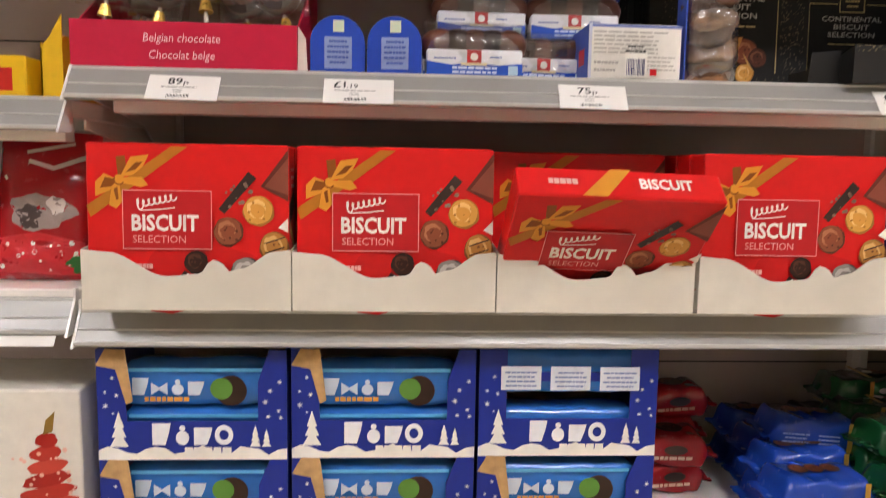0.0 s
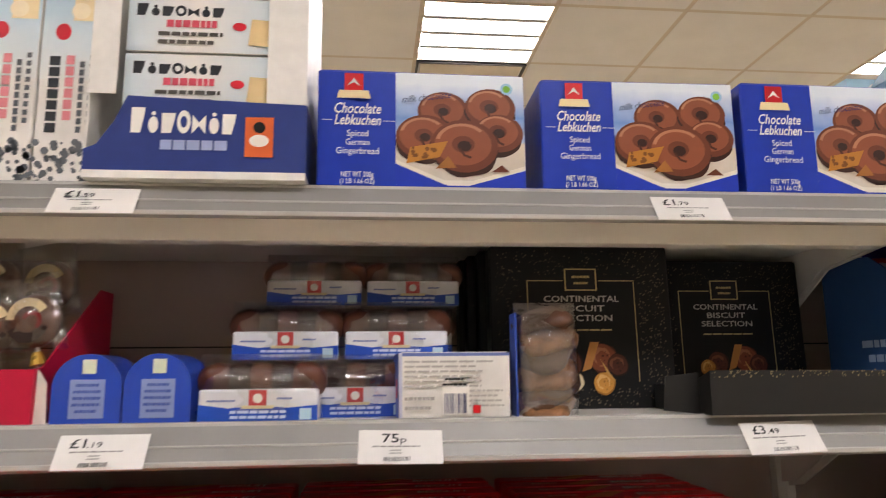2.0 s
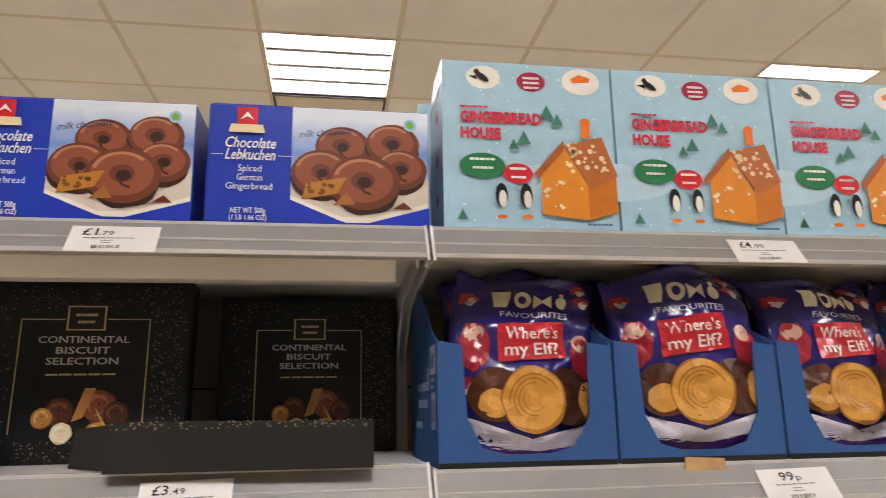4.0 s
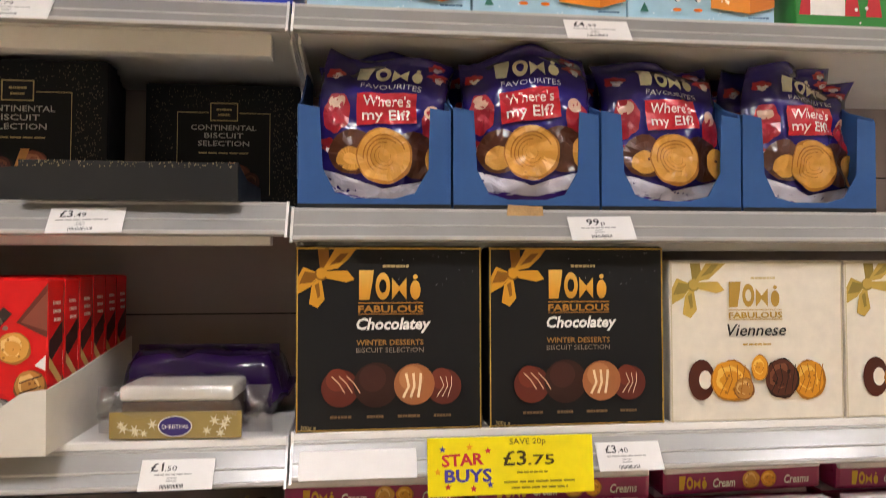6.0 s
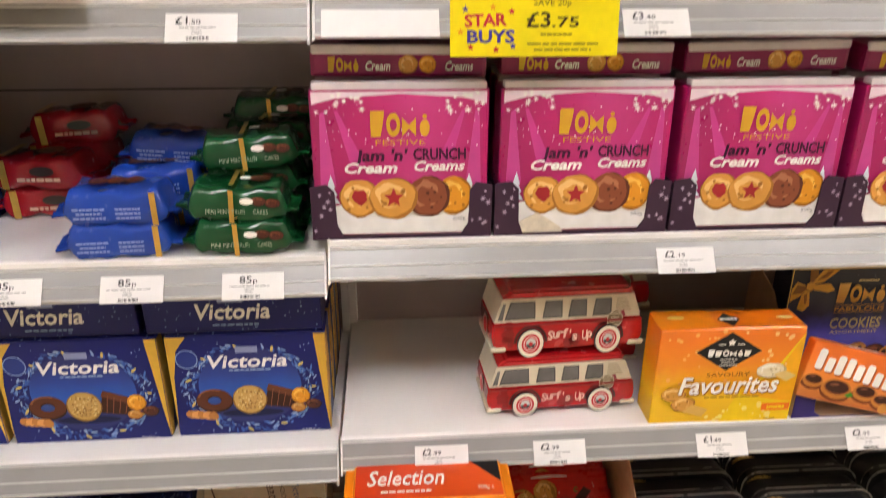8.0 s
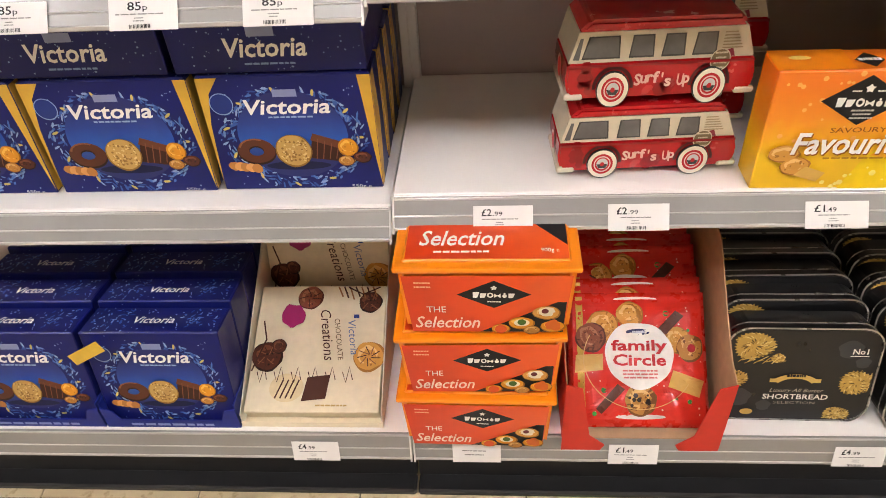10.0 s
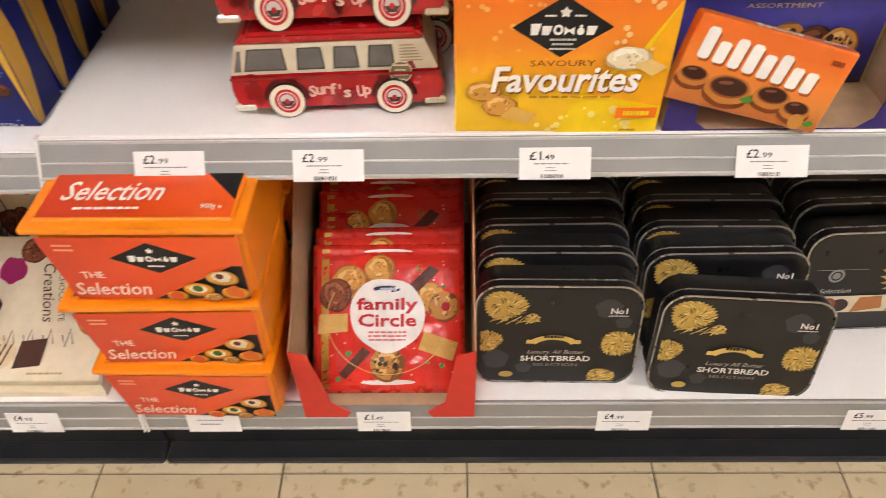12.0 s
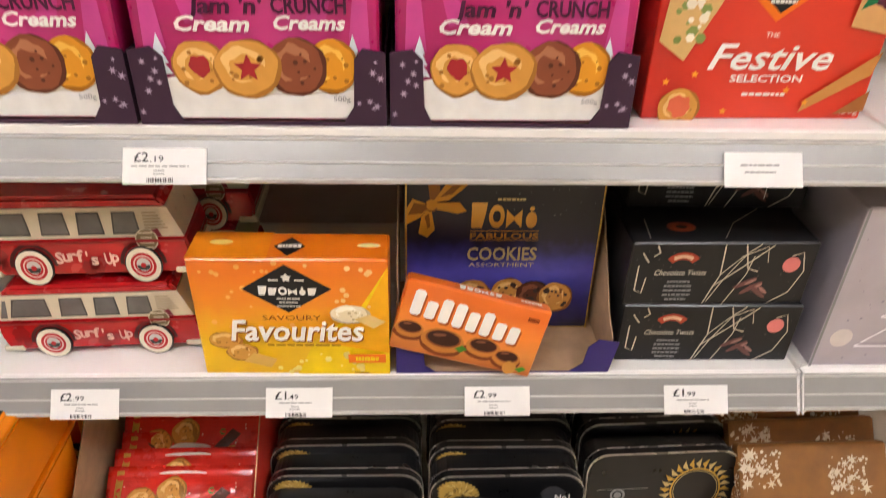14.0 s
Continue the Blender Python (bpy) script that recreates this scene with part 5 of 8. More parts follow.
def selection_box(m, w=0.231, h=0.19, d=0.042):
    t = carton("biscuit_selection_carton", "red card biscuit selection carton with a printed gold bow", "box", m, w, h, d, BOXRED, "red biscuit selection cartons")
    a = Art(w, h)
    a.disc(0.55, 0.2, 0.3, ink("C81216"), rz=0.2, wob=0.15), a.disc(0.2, 0.1, 0.2, ink("D62A2E"), rz=0.1, wob=0.2)
    a.poly([(0.0, 0.62), (0.42, 0.985), (0.5, 0.985), (0.02, 0.55)], ink("B8721E"))
    ribbon(a, 0.16, 0.78, 0.12, ink("DE9430"), ink("8E4E14"))
    a.done("bow_picture", t)
    a.poly([(0.86, 0.75), (1.0, 0.98), (1.0, 0.66)], ink("6A3024")), a.poly([(0.88, 0.75), (1.0, 0.93), (1.0, 0.7)], ink("8A4A3A"))
    a.poly([(0.65, 0.61), (0.68, 0.58), (0.84, 0.8), (0.8, 0.84)], ink("3A2A24")), a.specks(0.67, 0.62, 0.82, 0.8, ink("8C7868"), 14, 0.008, 2)
    biscuit(a, 0.85, 0.6, 0.078, "plain", 1), biscuit(a, 0.7, 0.47, 0.075, "milk", 2), biscuit(a, 0.93, 0.38, 0.076, "nut", 3), biscuit(a, 0.79, 0.22, 0.078, "grey", 4)
    a.line([(0.88, 0.4), (0.98, 0.44)], 0.006, DCHOC), a.line([(0.88, 0.34), (0.98, 0.38)], 0.006, DCHOC)
    a.poly([(0.4, 0.1), (0.44, 0.07), (0.52, 0.2), (0.48, 0.23)], ink("3A2420")), a.line([(0.42, 0.09), (0.5, 0.21)], 0.008, WHITE)
    biscuit(a, 0.54, 0.28, 0.06, "dark", 6), biscuit(a, 0.64, 0.14, 0.06, "white", 7), a.poly([(0.95, 0.5), (1.0, 0.47), (1.0, 0.56)], WHITE)
    a.done("biscuit_picture", t)
    a.rect(0.18, 0.36, 0.62, 0.72, ink("E8A0A0")), a.rect(0.184, 0.365, 0.616, 0.715, ink("BE1820"))
    script(a, 0.25, 0.6, 0.44, 0.075, WHITE, 0.008)
    a.text("BISCUIT", 0.39, 0.475, 0.095, WHITE, wide=0.33, bold=0.03)
    a.text("SELECTION", 0.36, 0.4, 0.045, ink("E8A8A4"), wide=0.26)
    a.done("title_panel", t)
    a.bars(0.2, 0.36, 0.24, 3, 0.07, 0.03, ink("F0B8B0"), 7, "l")
    a.done("small_print", t)
    b = Art(w, d, top_of(h + 0.0009))
    b.text("BISCUIT", 0.72, 0.35, 0.35, WHITE, wide=0.26, bold=0.03), b.bars(0.14, 0.3, 0.4, 1, 0.1, 0.2, ink("F0B8B0"), 5)
    b.poly([(0.3, 0.0), (0.42, 0.0), (0.56, 1.0), (0.46, 1.0)], ink("D8922E"))
    b.done("top_print", t)
    c = Art(d, h, right_of(w))
    c.poly([(0.1, 0.5), (0.9, 0.62), (0.9, 0.75), (0.1, 0.64)], ink("3A2420")), c.poly([(0.1, 0.55), (0.9, 0.4), (0.9, 0.34), (0.1, 0.48)], ink("D8B870"))
    c.rect(0.2, 0.2, 0.8, 0.3, WHITE), c.bars(0.2, 0.8, 0.85, 3, 0.05, 0.02, WHITE, 3)
    c.done("side_print", t)
    return t


def white_tray(m, w=0.239, d=0.29):
    t = thing("shelf_tray", "white card shelf tray with a wavy cut front", "tray", m, "white wavy trays of biscuit cartons")
    top = wave(w, [(0, 0.07), (0.12, 0.068), (0.4, 0.04), (0.56, 0.043), (0.62, 0.06), (0.66, 0.058), (0.7, 0.046), (0.76, 0.05), (0.92, 0.07), (1, 0.072)])
    open_tray(t, w, d, 0.075, [(0, 0)] + [(w, 0)] + top[::-1], CARD_GREY, CARD_GREY, side=[(0.0022, 0), (d, 0), (d, 0.1), (0.06, 0.076), (0.0022, 0.071)])
    return t


sb = selection_box(pose(-0.387, 0.8545, 1.2609, -1.5))
for k, x in enumerate((-0.391, -0.1505, 0.09, 0.3345)):
    white_tray(pose(x, 0.846, 1.2585))
    for i in range(6):
        if k == 2 and i < 2:
            continue
        if k == 0 and i == 0:
            continue
        copy_thing(sb, pose(x + 0.004, 0.8545 + 0.0445 * i + (0.006 if k == 2 else 0), 1.2609 - (0 if k != 2 else 0.0), -1.5, 0, 0))
copy_thing(sb, Matrix.Translation((0.094, 0.9, 1.266)) @ pose(0, 0, 0, 44, 1.5, 1.0))

pw = thing("purple_pack", "crumpled dark purple film pack lying on the shelf", "bag", pose(0.598, 1.01, 1.2588, 0, 0, -3))
part("film_wrap", loaf_bm(0.206, 0.11, 0.088, 26, 16, 0.012, 0.011, 4), ink("2C1246", 0.25, 0.5), pw, smooth=True)
part("fin_seal", box_bm(0.006, 0.2, 0.05, 0.0515, 0.07, 0.096, 0.0006), ink("3A1C58", 0.25, 0.5), pw, "crimped film fin seal")
part("paper_band", box_bm(0.07, 0.15, -0.0045, -0.0035, 0.02, 0.06, 0.0003), ink("3E2260", 0.35, 0.3), pw, "faded purple printed band")
cp = thing("cake_pack", "clear wrapped iced cake bar with a gold snowflake card band", "cake", pose(0.62, 0.902, 1.2588, 0, 0, -3))
part("cake", box_bm(0.012, 0.142, 0.006, 0.075, 0.004, 0.045, 0.004, 2), surface("fruit_cake", "4A2E1E", 0.8, 0, 0.4, 80, 0.4, 200), cp)
part("icing", box_bm(0.01, 0.144, 0.004, 0.077, 0.045, 0.064, 0.006, 3), surface("white_icing", "E2DED4", 0.5, 0, 0.05, 40, 0.1, 200), cp, "white icing top")
part("card_band", box_bm(0.0, 0.154, 0.0, 0.003, 0.002, 0.034, 0.001), ink("A08A52", 0.45, 0.2), cp, "gold snowflake card band")
a = Art(0.154, 0.034)
snow(a, 0.05, 0.2, 0.95, 0.8, 14, 0.045, 4, ink("E2DAC0"))
a.disc(0.5, 0.5, 0.13, ink("3A2A6E"), rz=0.08), a.ring(0.5, 0.5, 0.13, 0.93, WHITE, rz=0.08), a.text("CHRISTMAS", 0.5, 0.42, 0.14, WHITE, wide=0.2)
a.done("band_print", cp)
b = loaf_bm(0.154, 0.082, 0.07, 24, 14, 0.018, 0.004, 8)
part("film", b, FILM, cp, "clear crinkled film", True)
for fx, sd in ((-0.026, 5), (0.148, 7)):
    b, _ = pillow_bm(0.036, 0.058, 0.03, 12, 12, 0.009, sd, 0.03)
    bmesh.ops.translate(b, verts=b.verts[:], vec=(fx, 0.036, 0.001))
    part("film_end", b, FILM, cp, "gathered clear film end", True)


def square_box(m, dark, w=0.229, h=0.226, d=0.045):
    """A large square biscuit box, black and gold or cream."""
    if dark == "cookie":
        body, lab, g = fade("midnight_card", ("15122E", "2A2568", "4A45A0", "1A1638", "121020"), "Z", 0, 0.2), "midnight blue and gold square carton of cookies", "square biscuit cartons"
    elif dark:
        body, lab = ink("101012", 0.5, 0.0), "black square carton of chocolate biscuits with gold edging"
    else:
        body, lab = ink("E6DDCC", 0.45, 0.15), "cream square carton of Viennese biscuits with a gold bow"
    t = carton("square_biscuit_carton", lab, "box", m, w, h, d, body, "square biscuit cartons")
    a = Art(w, h)
    edge = GOLD if dark else ink("CFC2A4")
    e = 0.008
    for r in ((0.004, 0.0, 0.004 + e, 0.996), (0.996 - e, 0, 0.996, 0.996), (0.0, 0.985, 1, 0.993), (0, 0.006, 1, 0.012)):
        a.rect(*r, edge)
    if dark:
        snow(a, 0.4, 0.78, 0.97, 0.97, 22, 0.004, 3, ink("8A8A90"))
    a.done("gold_edging", t)
    ribbon(a, 0.13, 0.85, 0.15, ink("D09428") if dark else ink("BFA04C"), ink("8A5A14") if dark else ink("94803C"))
    a.done("bow_picture", t)
    g = fade("gold_letter", ("8A5A1C", "D89A2C", "E6B85A"), "Z", h * 0.6, h * 0.95) if dark else ink("B8923E")
    u0, u1 = (0.33, 0.68) if dark else (0.33, 0.64)
    a.mark(u0, 0.71, u1, 0.87, g, 4, 4)
    a.bars(0.44, 0.62, 0.885, 1, 0.1, 0.014, PALEGOLD, 3)
    a.done("maker_mark", t)
    a.rect(u0, 0.69, u1, 0.695, g), a.text("FABULOUS", (u0 + u1) / 2, 0.642, 0.036, g, wide=u1 - u0, bold=0.03), a.rect(u0, 0.63, u1, 0.635, g)
    if dark == "cookie":
        a.text("COOKIES", 0.5, 0.5, 0.085, ink("A89468"), wide=0.36, bold=0.02)
        a.text("ASSORTMENT", 0.5, 0.455, 0.025, PALEGOLD, wide=0.34)
    elif dark:
        a.text("Chocolatey", 0.52, 0.55, 0.06, WHITE, wide=0.4, shear=0.2, bold=0.03)
        a.text("WINTER DESSERTS", 0.5, 0.465, 0.028, ink("A87A3C"), wide=0.36, bold=0.02)
        a.text("BISCUIT SELECTION", 0.5, 0.425, 0.026, ink("8C8074"), wide=0.36)
    else:
        a.text("Viennese", 0.49, 0.53, 0.075, ink("2A2620"), wide=0.34, shear=0.25, bold=0.008)
        a.bars(0.38, 0.6, 0.47, 1, 0.1, 0.012, ink("B8923E"), 1)
    a.done("lettering", t)
    if dark == "cookie":
        for u, v, k in ((0.36, 0.26, "nut"), (0.55, 0.27, "nut"), (0.68, 0.25, "choc"), (0.8, 0.24, "nut")):
            biscuit(a, u, v, 0.095, k, 5), a.specks(u - 0.06, v - 0.06, u + 0.06, v + 0.06, DCHOC, 9, 0.013, int(u * 50))
    elif dark:
        for u, r, k in ((0.235, 0.1, "red"), (0.79, 0.095, "red"), (0.425, 0.12, "dark"), (0.63, 0.11, "caramel")):
            a.disc(u, 0.235 + (0.015 if k != "red" else 0), r, {"red": ink("5E241A"), "dark": ink("331812"), "caramel": ink("A0623A")}[k]), a.disc(u - r * 0.15, 0.25 + r * 0.3, r * 0.6, {"red": ink("74301F"), "dark": ink("42201A"), "caramel": ink("B5784A")}[k])
        for i in range(3):
            a.line([(0.19 + 0.04 * i, 0.3), (0.23 + 0.04 * i, 0.26), (0.26 + 0.04 * i, 0.21)], 0.006, ink("D8B090"))
            a.line([(0.57 + 0.04 * i, 0.18), (0.6 + 0.03 * i, 0.24), (0.585 + 0.04 * i, 0.31)], 0.014, ink("EAD2A8"))
            a.line([(0.75 + 0.03 * i, 0.18), (0.79 + 0.02 * i, 0.24), (0.77 + 0.03 * i, 0.29)], 0.004, ink("E8D0B0"))
        for i in range(4):
            a.bars(0.18 + 0.18 * i, 0.3 + 0.18 * i, 0.075, 1, 0.1, 0.014, ink("7A6040"), i)
        a.text("300g e", 0.07, 0.02, 0.022, PALEGOLD, wide=0.08)
    else:
        a.disc(0.17, 0.26, 0.075, ink("4A1E12"), rz=0.11), a.disc(0.19, 0.26, 0.035, ink("E6DDCC"), rz=0.05)
        biscuit(a, 0.34, 0.25, 0.12, "gold", 2, 0.11), biscuit(a, 0.79, 0.25, 0.095, "gold", 3, 0.11), biscuit(a, 0.63, 0.26, 0.1, "choc", 4, 0.11), biscuit(a, 0.41, 0.2, 0.06, "nut", 5), biscuit(a, 0.5, 0.33, 0.05, "gold", 6, 0.07)
        for cx, k in ((0.34, "A86A18"), (0.79, "A86A18"), (0.63, "2A120B")):
            for i in range(4):
                a.line([(cx - 0.07 + 0.04 * i, 0.17), (cx - 0.03 + 0.03 * i, 0.26), (cx - 0.06 + 0.045 * i, 0.35)], 0.005, ink(k))
    a.done("biscuit_picture", t)
    return t


fx = square_box(pose(0.836, 0.9, 1.2632, -1), True)
copy_thing(fx, pose(1.074, 0.9, 1.2632, -1, 0, 0.5))
copy_thing(fx, pose(0.837, 0.955, 1.2632)), copy_thing(fx, pose(1.076, 0.955, 1.2632))
vb_ = square_box(pose(1.312, 0.902, 1.2632, -1), False, 0.24, 0.208)
copy_thing(vb_, pose(1.556, 0.903, 1.2632, -1, 0, -0.5)), copy_thing(vb_, pose(1.8, 0.903, 1.2632, -1))

# ---- shelf 3 ----
OBLUE = ink("1B2E8E", 0.4, 0.25)


def roll_pack(m, pale):
    t = thing("biscuit_roll_pack", "shiny blue film pack of sandwich biscuits" if not pale else "shiny blue film pack showing its white label", "bag", m, "blue sandwich biscuit packs")
    w, h = 0.2, 0.058
    b = loaf_bm(0.2, 0.055, h, 20, 16, 0.006, 0.003, 2)
    part("film_wrap", b, ink("2F74C8", 0.22, 0.6), t, smooth=True)
    a = Art(w, h, lift=0.0035)
    if pale:
        for i in range(3):
            a.rect(0.06 + 0.32 * i, 0.12, 0.32 + 0.32 * i, 0.66, ink("DCE0EA", 0.3, 0.4)), a.bars(0.08 + 0.32 * i, 0.3 + 0.32 * i, 0.5, 4, 0.1, 0.04, ink("7A8AB8"), i)
    else:
        a.rect(0.08, 0.82, 0.92, 0.9, ink("5AB4E6", 0.3, 0.4))
        a.mark(0.1, 0.3, 0.56, 0.68, ink("C6D6E6", 0.3, 0.4), 4, 1)
        a.disc(0.72, 0.4, 0.1, DCHOC), a.disc(0.66, 0.44, 0.07, ink("5A8A3A"))
        a.bars(0.14, 0.5, 0.16, 1, 0.1, 0.1, ink("D89A40", 0.3, 0.4), 4)
    a.done("print", t)
    return t


def sandwich_tray(m, kind, h):
    w, d = 0.234, 0.2
    t = thing("display_carton", "dark blue winter-scene shelf carton with a cut window", "box", m, "blue winter-scene cartons")
    part("front_lip", prism([(0, 0), (w, 0), (w, 0.05), (0.0, 0.05)], 0, 0.002), OBLUE, t)
    if kind == 2:
        posts = [((0, 0.05), (0.036, 0.05), (0.036, h), (0, h)), ((w - 0.036, 0.05), (w, 0.05), (w, h), (w - 0.036, h)), ((0.036, 0.1), (w - 0.036, 0.1), (w - 0.036, 0.112), (0.036, 0.112))]
    else:
        posts = [((0, 0.05), (0.036, 0.05), (0.033, 0.1), (0.03, h), (0, h)), ((w - 0.036, 0.05), (w, 0.05), (w, h), (w - 0.022, h), (w - 0.036, 0.1))]
    for p in posts:
        part("front_post", prism(p, 0, 0.002), OBLUE, t)
    for x in (0, w - 0.002):
        part("side_wall", side_prism([(0.002, 0), (d, 0), (d, h), (0.002, h)], x, x + 0.002), OBLUE, t)
    part("tray_floor", box_bm(0.002, w - 0.002, 0.002, d, 0, 0.002), CARDBOARD, t)
    part("rear_wall", box_bm(0.002, w - 0.002, d - 0.002, d, 0.002, h), CARDBOARD, t)
    if kind != 2:
        part("torn_edge", prism([(0.0, h - 0.02), (0.024, h - 0.025), (0.036, h - 0.07), (0.044, h - 0.066), (0.036, h), (0.012, h + 0.001)], -0.0015, -0.0003), surface("torn_card", "C09A68", 0.85, 0, 0.2, 80, 0.3, 300), t, "torn brown card edge")
    a = Art(w, h)
    pts = [(0, 0), (1, 0)] + [(u / 20, 0.09 + 0.035 * math.sin(u * 1.3) + 0.02 * math.sin(u * 3.1)) for u in range(20, -1, -1)]
    a.poly(pts, WHITE)
    for u, s in ((0.11, 0.05), (0.83, 0.03), (0.89, 0.025)):
        for q in range(3):
            a.poly([(u - s * (1 - 0.22 * q), 0.12 + 0.07 * q * s / 0.04), (u + s * (1 - 0.22 * q), 0.12 + 0.07 * q * s / 0.04), (u, 0.12 + (0.07 * q + 0.12) * s / 0.04)], WHITE)
    snow(a, 0.02, 0.4, 0.12, 0.8, 5, 0.016, 3), snow(a, 0.88, 0.35, 0.98, 0.8, 7, 0.016, 4)
    a.done("winter_print", t)
    a.mark(0.28, 0.14, 0.72, 0.34, ink("F2F2F6"), 4, 6)
    a.bars(0.44, 0.72, 0.06, 1, 0.1, 0.06, WHITE, 5)
    a.done("maker_mark", t)
    return t


for k in range(3):
    for lv in range(2):
        x, z = -0.4 + 0.239 * k, 0.9225 + 0.1345 * lv
        sandwich_tray(pose(x, 0.895 + 0.004 * k, z), k if lv else 0, 0.142 if lv else 0.134)
        for q in range(2):
            if k == 2 and q == 0 and lv:
                roll_pack(pose(x + 0.018, 0.915, z + 0.0025), True), roll_pack(pose(x + 0.016, 0.905, z + 0.082, 0, 0, 0), True)
                break
            roll_pack(pose(x + 0.018, 0.91, z + 0.003 + 0.06 * q), False)


def flow_pack(name, label, m, colour, pic, seed, w=0.13, d=0.075, h=0.05):
    t = thing(name, label, "biscuit pack", m, label.split(" ", 2)[1] + " flow-wrapped packs")
    part("film_wrap", loaf_bm(w, d, h, 44, 20, 0.016, 0.006, seed), colour, t, smooth=True)
    a = Art(w, h, pose(0, 0, 0), lift=0.003)
    if pic == "green":
        a.rect(0.42, 0.04, 0.47, 0.96, GOLD), a.text("MINI MINT TRUFFLE CAKES", 0.5, 0.3, 0.13, ink("9AB89A"), wide=0.62)
        biscuit(a, 0.72, 0.66, 0.08, "choc", 1, 0.05), biscuit(a, 0.86, 0.62, 0.08, "choc", 2, 0.05), a.disc(0.6, 0.66, 0.07, WHITE, rz=0.035)
    elif pic == "blue":
        a.rect(0.86, 0.05, 0.92, 0.95, GOLD), a.bars(0.1, 0.42, 0.5, 3, 0.12, 0.05, ink("8CA4E0"), 2), a.bars(0.48, 0.8, 0.5, 3, 0.12, 0.05, ink("8CA4E0"), 3)
    else:
        a.rect(0.12, 0.05, 0.2, 0.95, GOLD), a.disc(0.6, 0.6, 0.14, DCHOC, rz=0.06), a.bars(0.3, 0.8, 0.3, 1, 0.1, 0.1, ink("E8B8A0"), 2)
    a.done("front_print", t)
    b = Art(w, d, top_of(h + 0.001), lift=0.002)
    if pic == "green":
        biscuit(b, 0.7, 0.5, 0.12, "choc", 4, 0.1), b.rect(0.42, 0.05, 0.47, 0.95, GOLD), b.disc(0.56, 0.5, 0.06, WHITE)
    elif pic == "blue":
        for u in (0.3, 0.48, 0.66):
            biscuit(b, u, 0.5, 0.1, "choc", int(u * 9))
    else:
        biscuit(b, 0.6, 0.5, 0.16, "choc", 4), b.rect(0.12, 0.05, 0.2, 0.95, GOLD)
    b.done("top_print", t)
    return t


GRN, BLU, RDF = ink("0F4A26", 0.25, 0.5), ink("1B43A4", 0.25, 0.5), ink("9E1820", 0.25, 0.5)
rr = random.Random(2)
gp = flow_pack("truffle_cake_pack", "shiny green film pack of mint truffle cakes", pose(0.652, 0.9, 0.923), GRN, "green", 1)
for x, y, z, r in ((0.648, 0.905, 0.992, 2), (0.652, 0.985, 0.944, 0), (0.655, 0.985, 0.994, -3), (0.662, 0.96, 1.042, 3), (0.665, 1.06, 0.944, 0), (0.66, 1.06, 0.994, 3), (0.67, 1.06, 1.044, -4), (0.68, 1.1, 1.07, -2), (0.66, 1.15, 0.944, 0), (0.66, 1.15, 1.0, 0)):
    copy_thing(gp, pose(x, y, z - 0.021, 0, rr.uniform(-3, 3), r))
bp_ = flow_pack("chocolate_cake_pack", "shiny blue film pack of small chocolate cakes", pose(0.49, 0.895, 0.923, 0, 0, 4), BLU, "blue", 2)
for x, y, z, r in ((0.492, 0.9, 0.99, 2), (0.505, 0.985, 0.944, -3), (0.52, 0.985, 0.992, 5), (0.53, 1.065, 0.944, 0), (0.535, 1.06, 0.992, 8), (0.54, 1.03, 1.035, -4), (0.53, 1.15, 0.944, 0), (0.535, 1.15, 0.994, 0)):
    copy_thing(bp_, pose(x, y, z - 0.021, 0, rr.uniform(-4, 3), r))
rp_ = flow_pack("chocolate_cake_pack", "shiny red film pack of small chocolate cakes", pose(0.33, 1.06, 0.923, 0, 0, 6), RDF, "red", 3)
for x, y, z, r in ((0.325, 1.06, 0.992, -3), (0.335, 1.14, 0.944, 4), (0.34, 1.14, 0.992, -6), (0.36, 1.13, 1.04, 3), (0.33, 1.2, 0.944, 0)):
    copy_thing(rp_, pose(x, y, z - 0.021, 0, rr.uniform(-3, 3), r))

PINKF = fade("pink_rays", ("A0145A", "BE1E6C", "CC3A84", "B81C68"), "X", 0, 0.24, 0.3, 0.4)


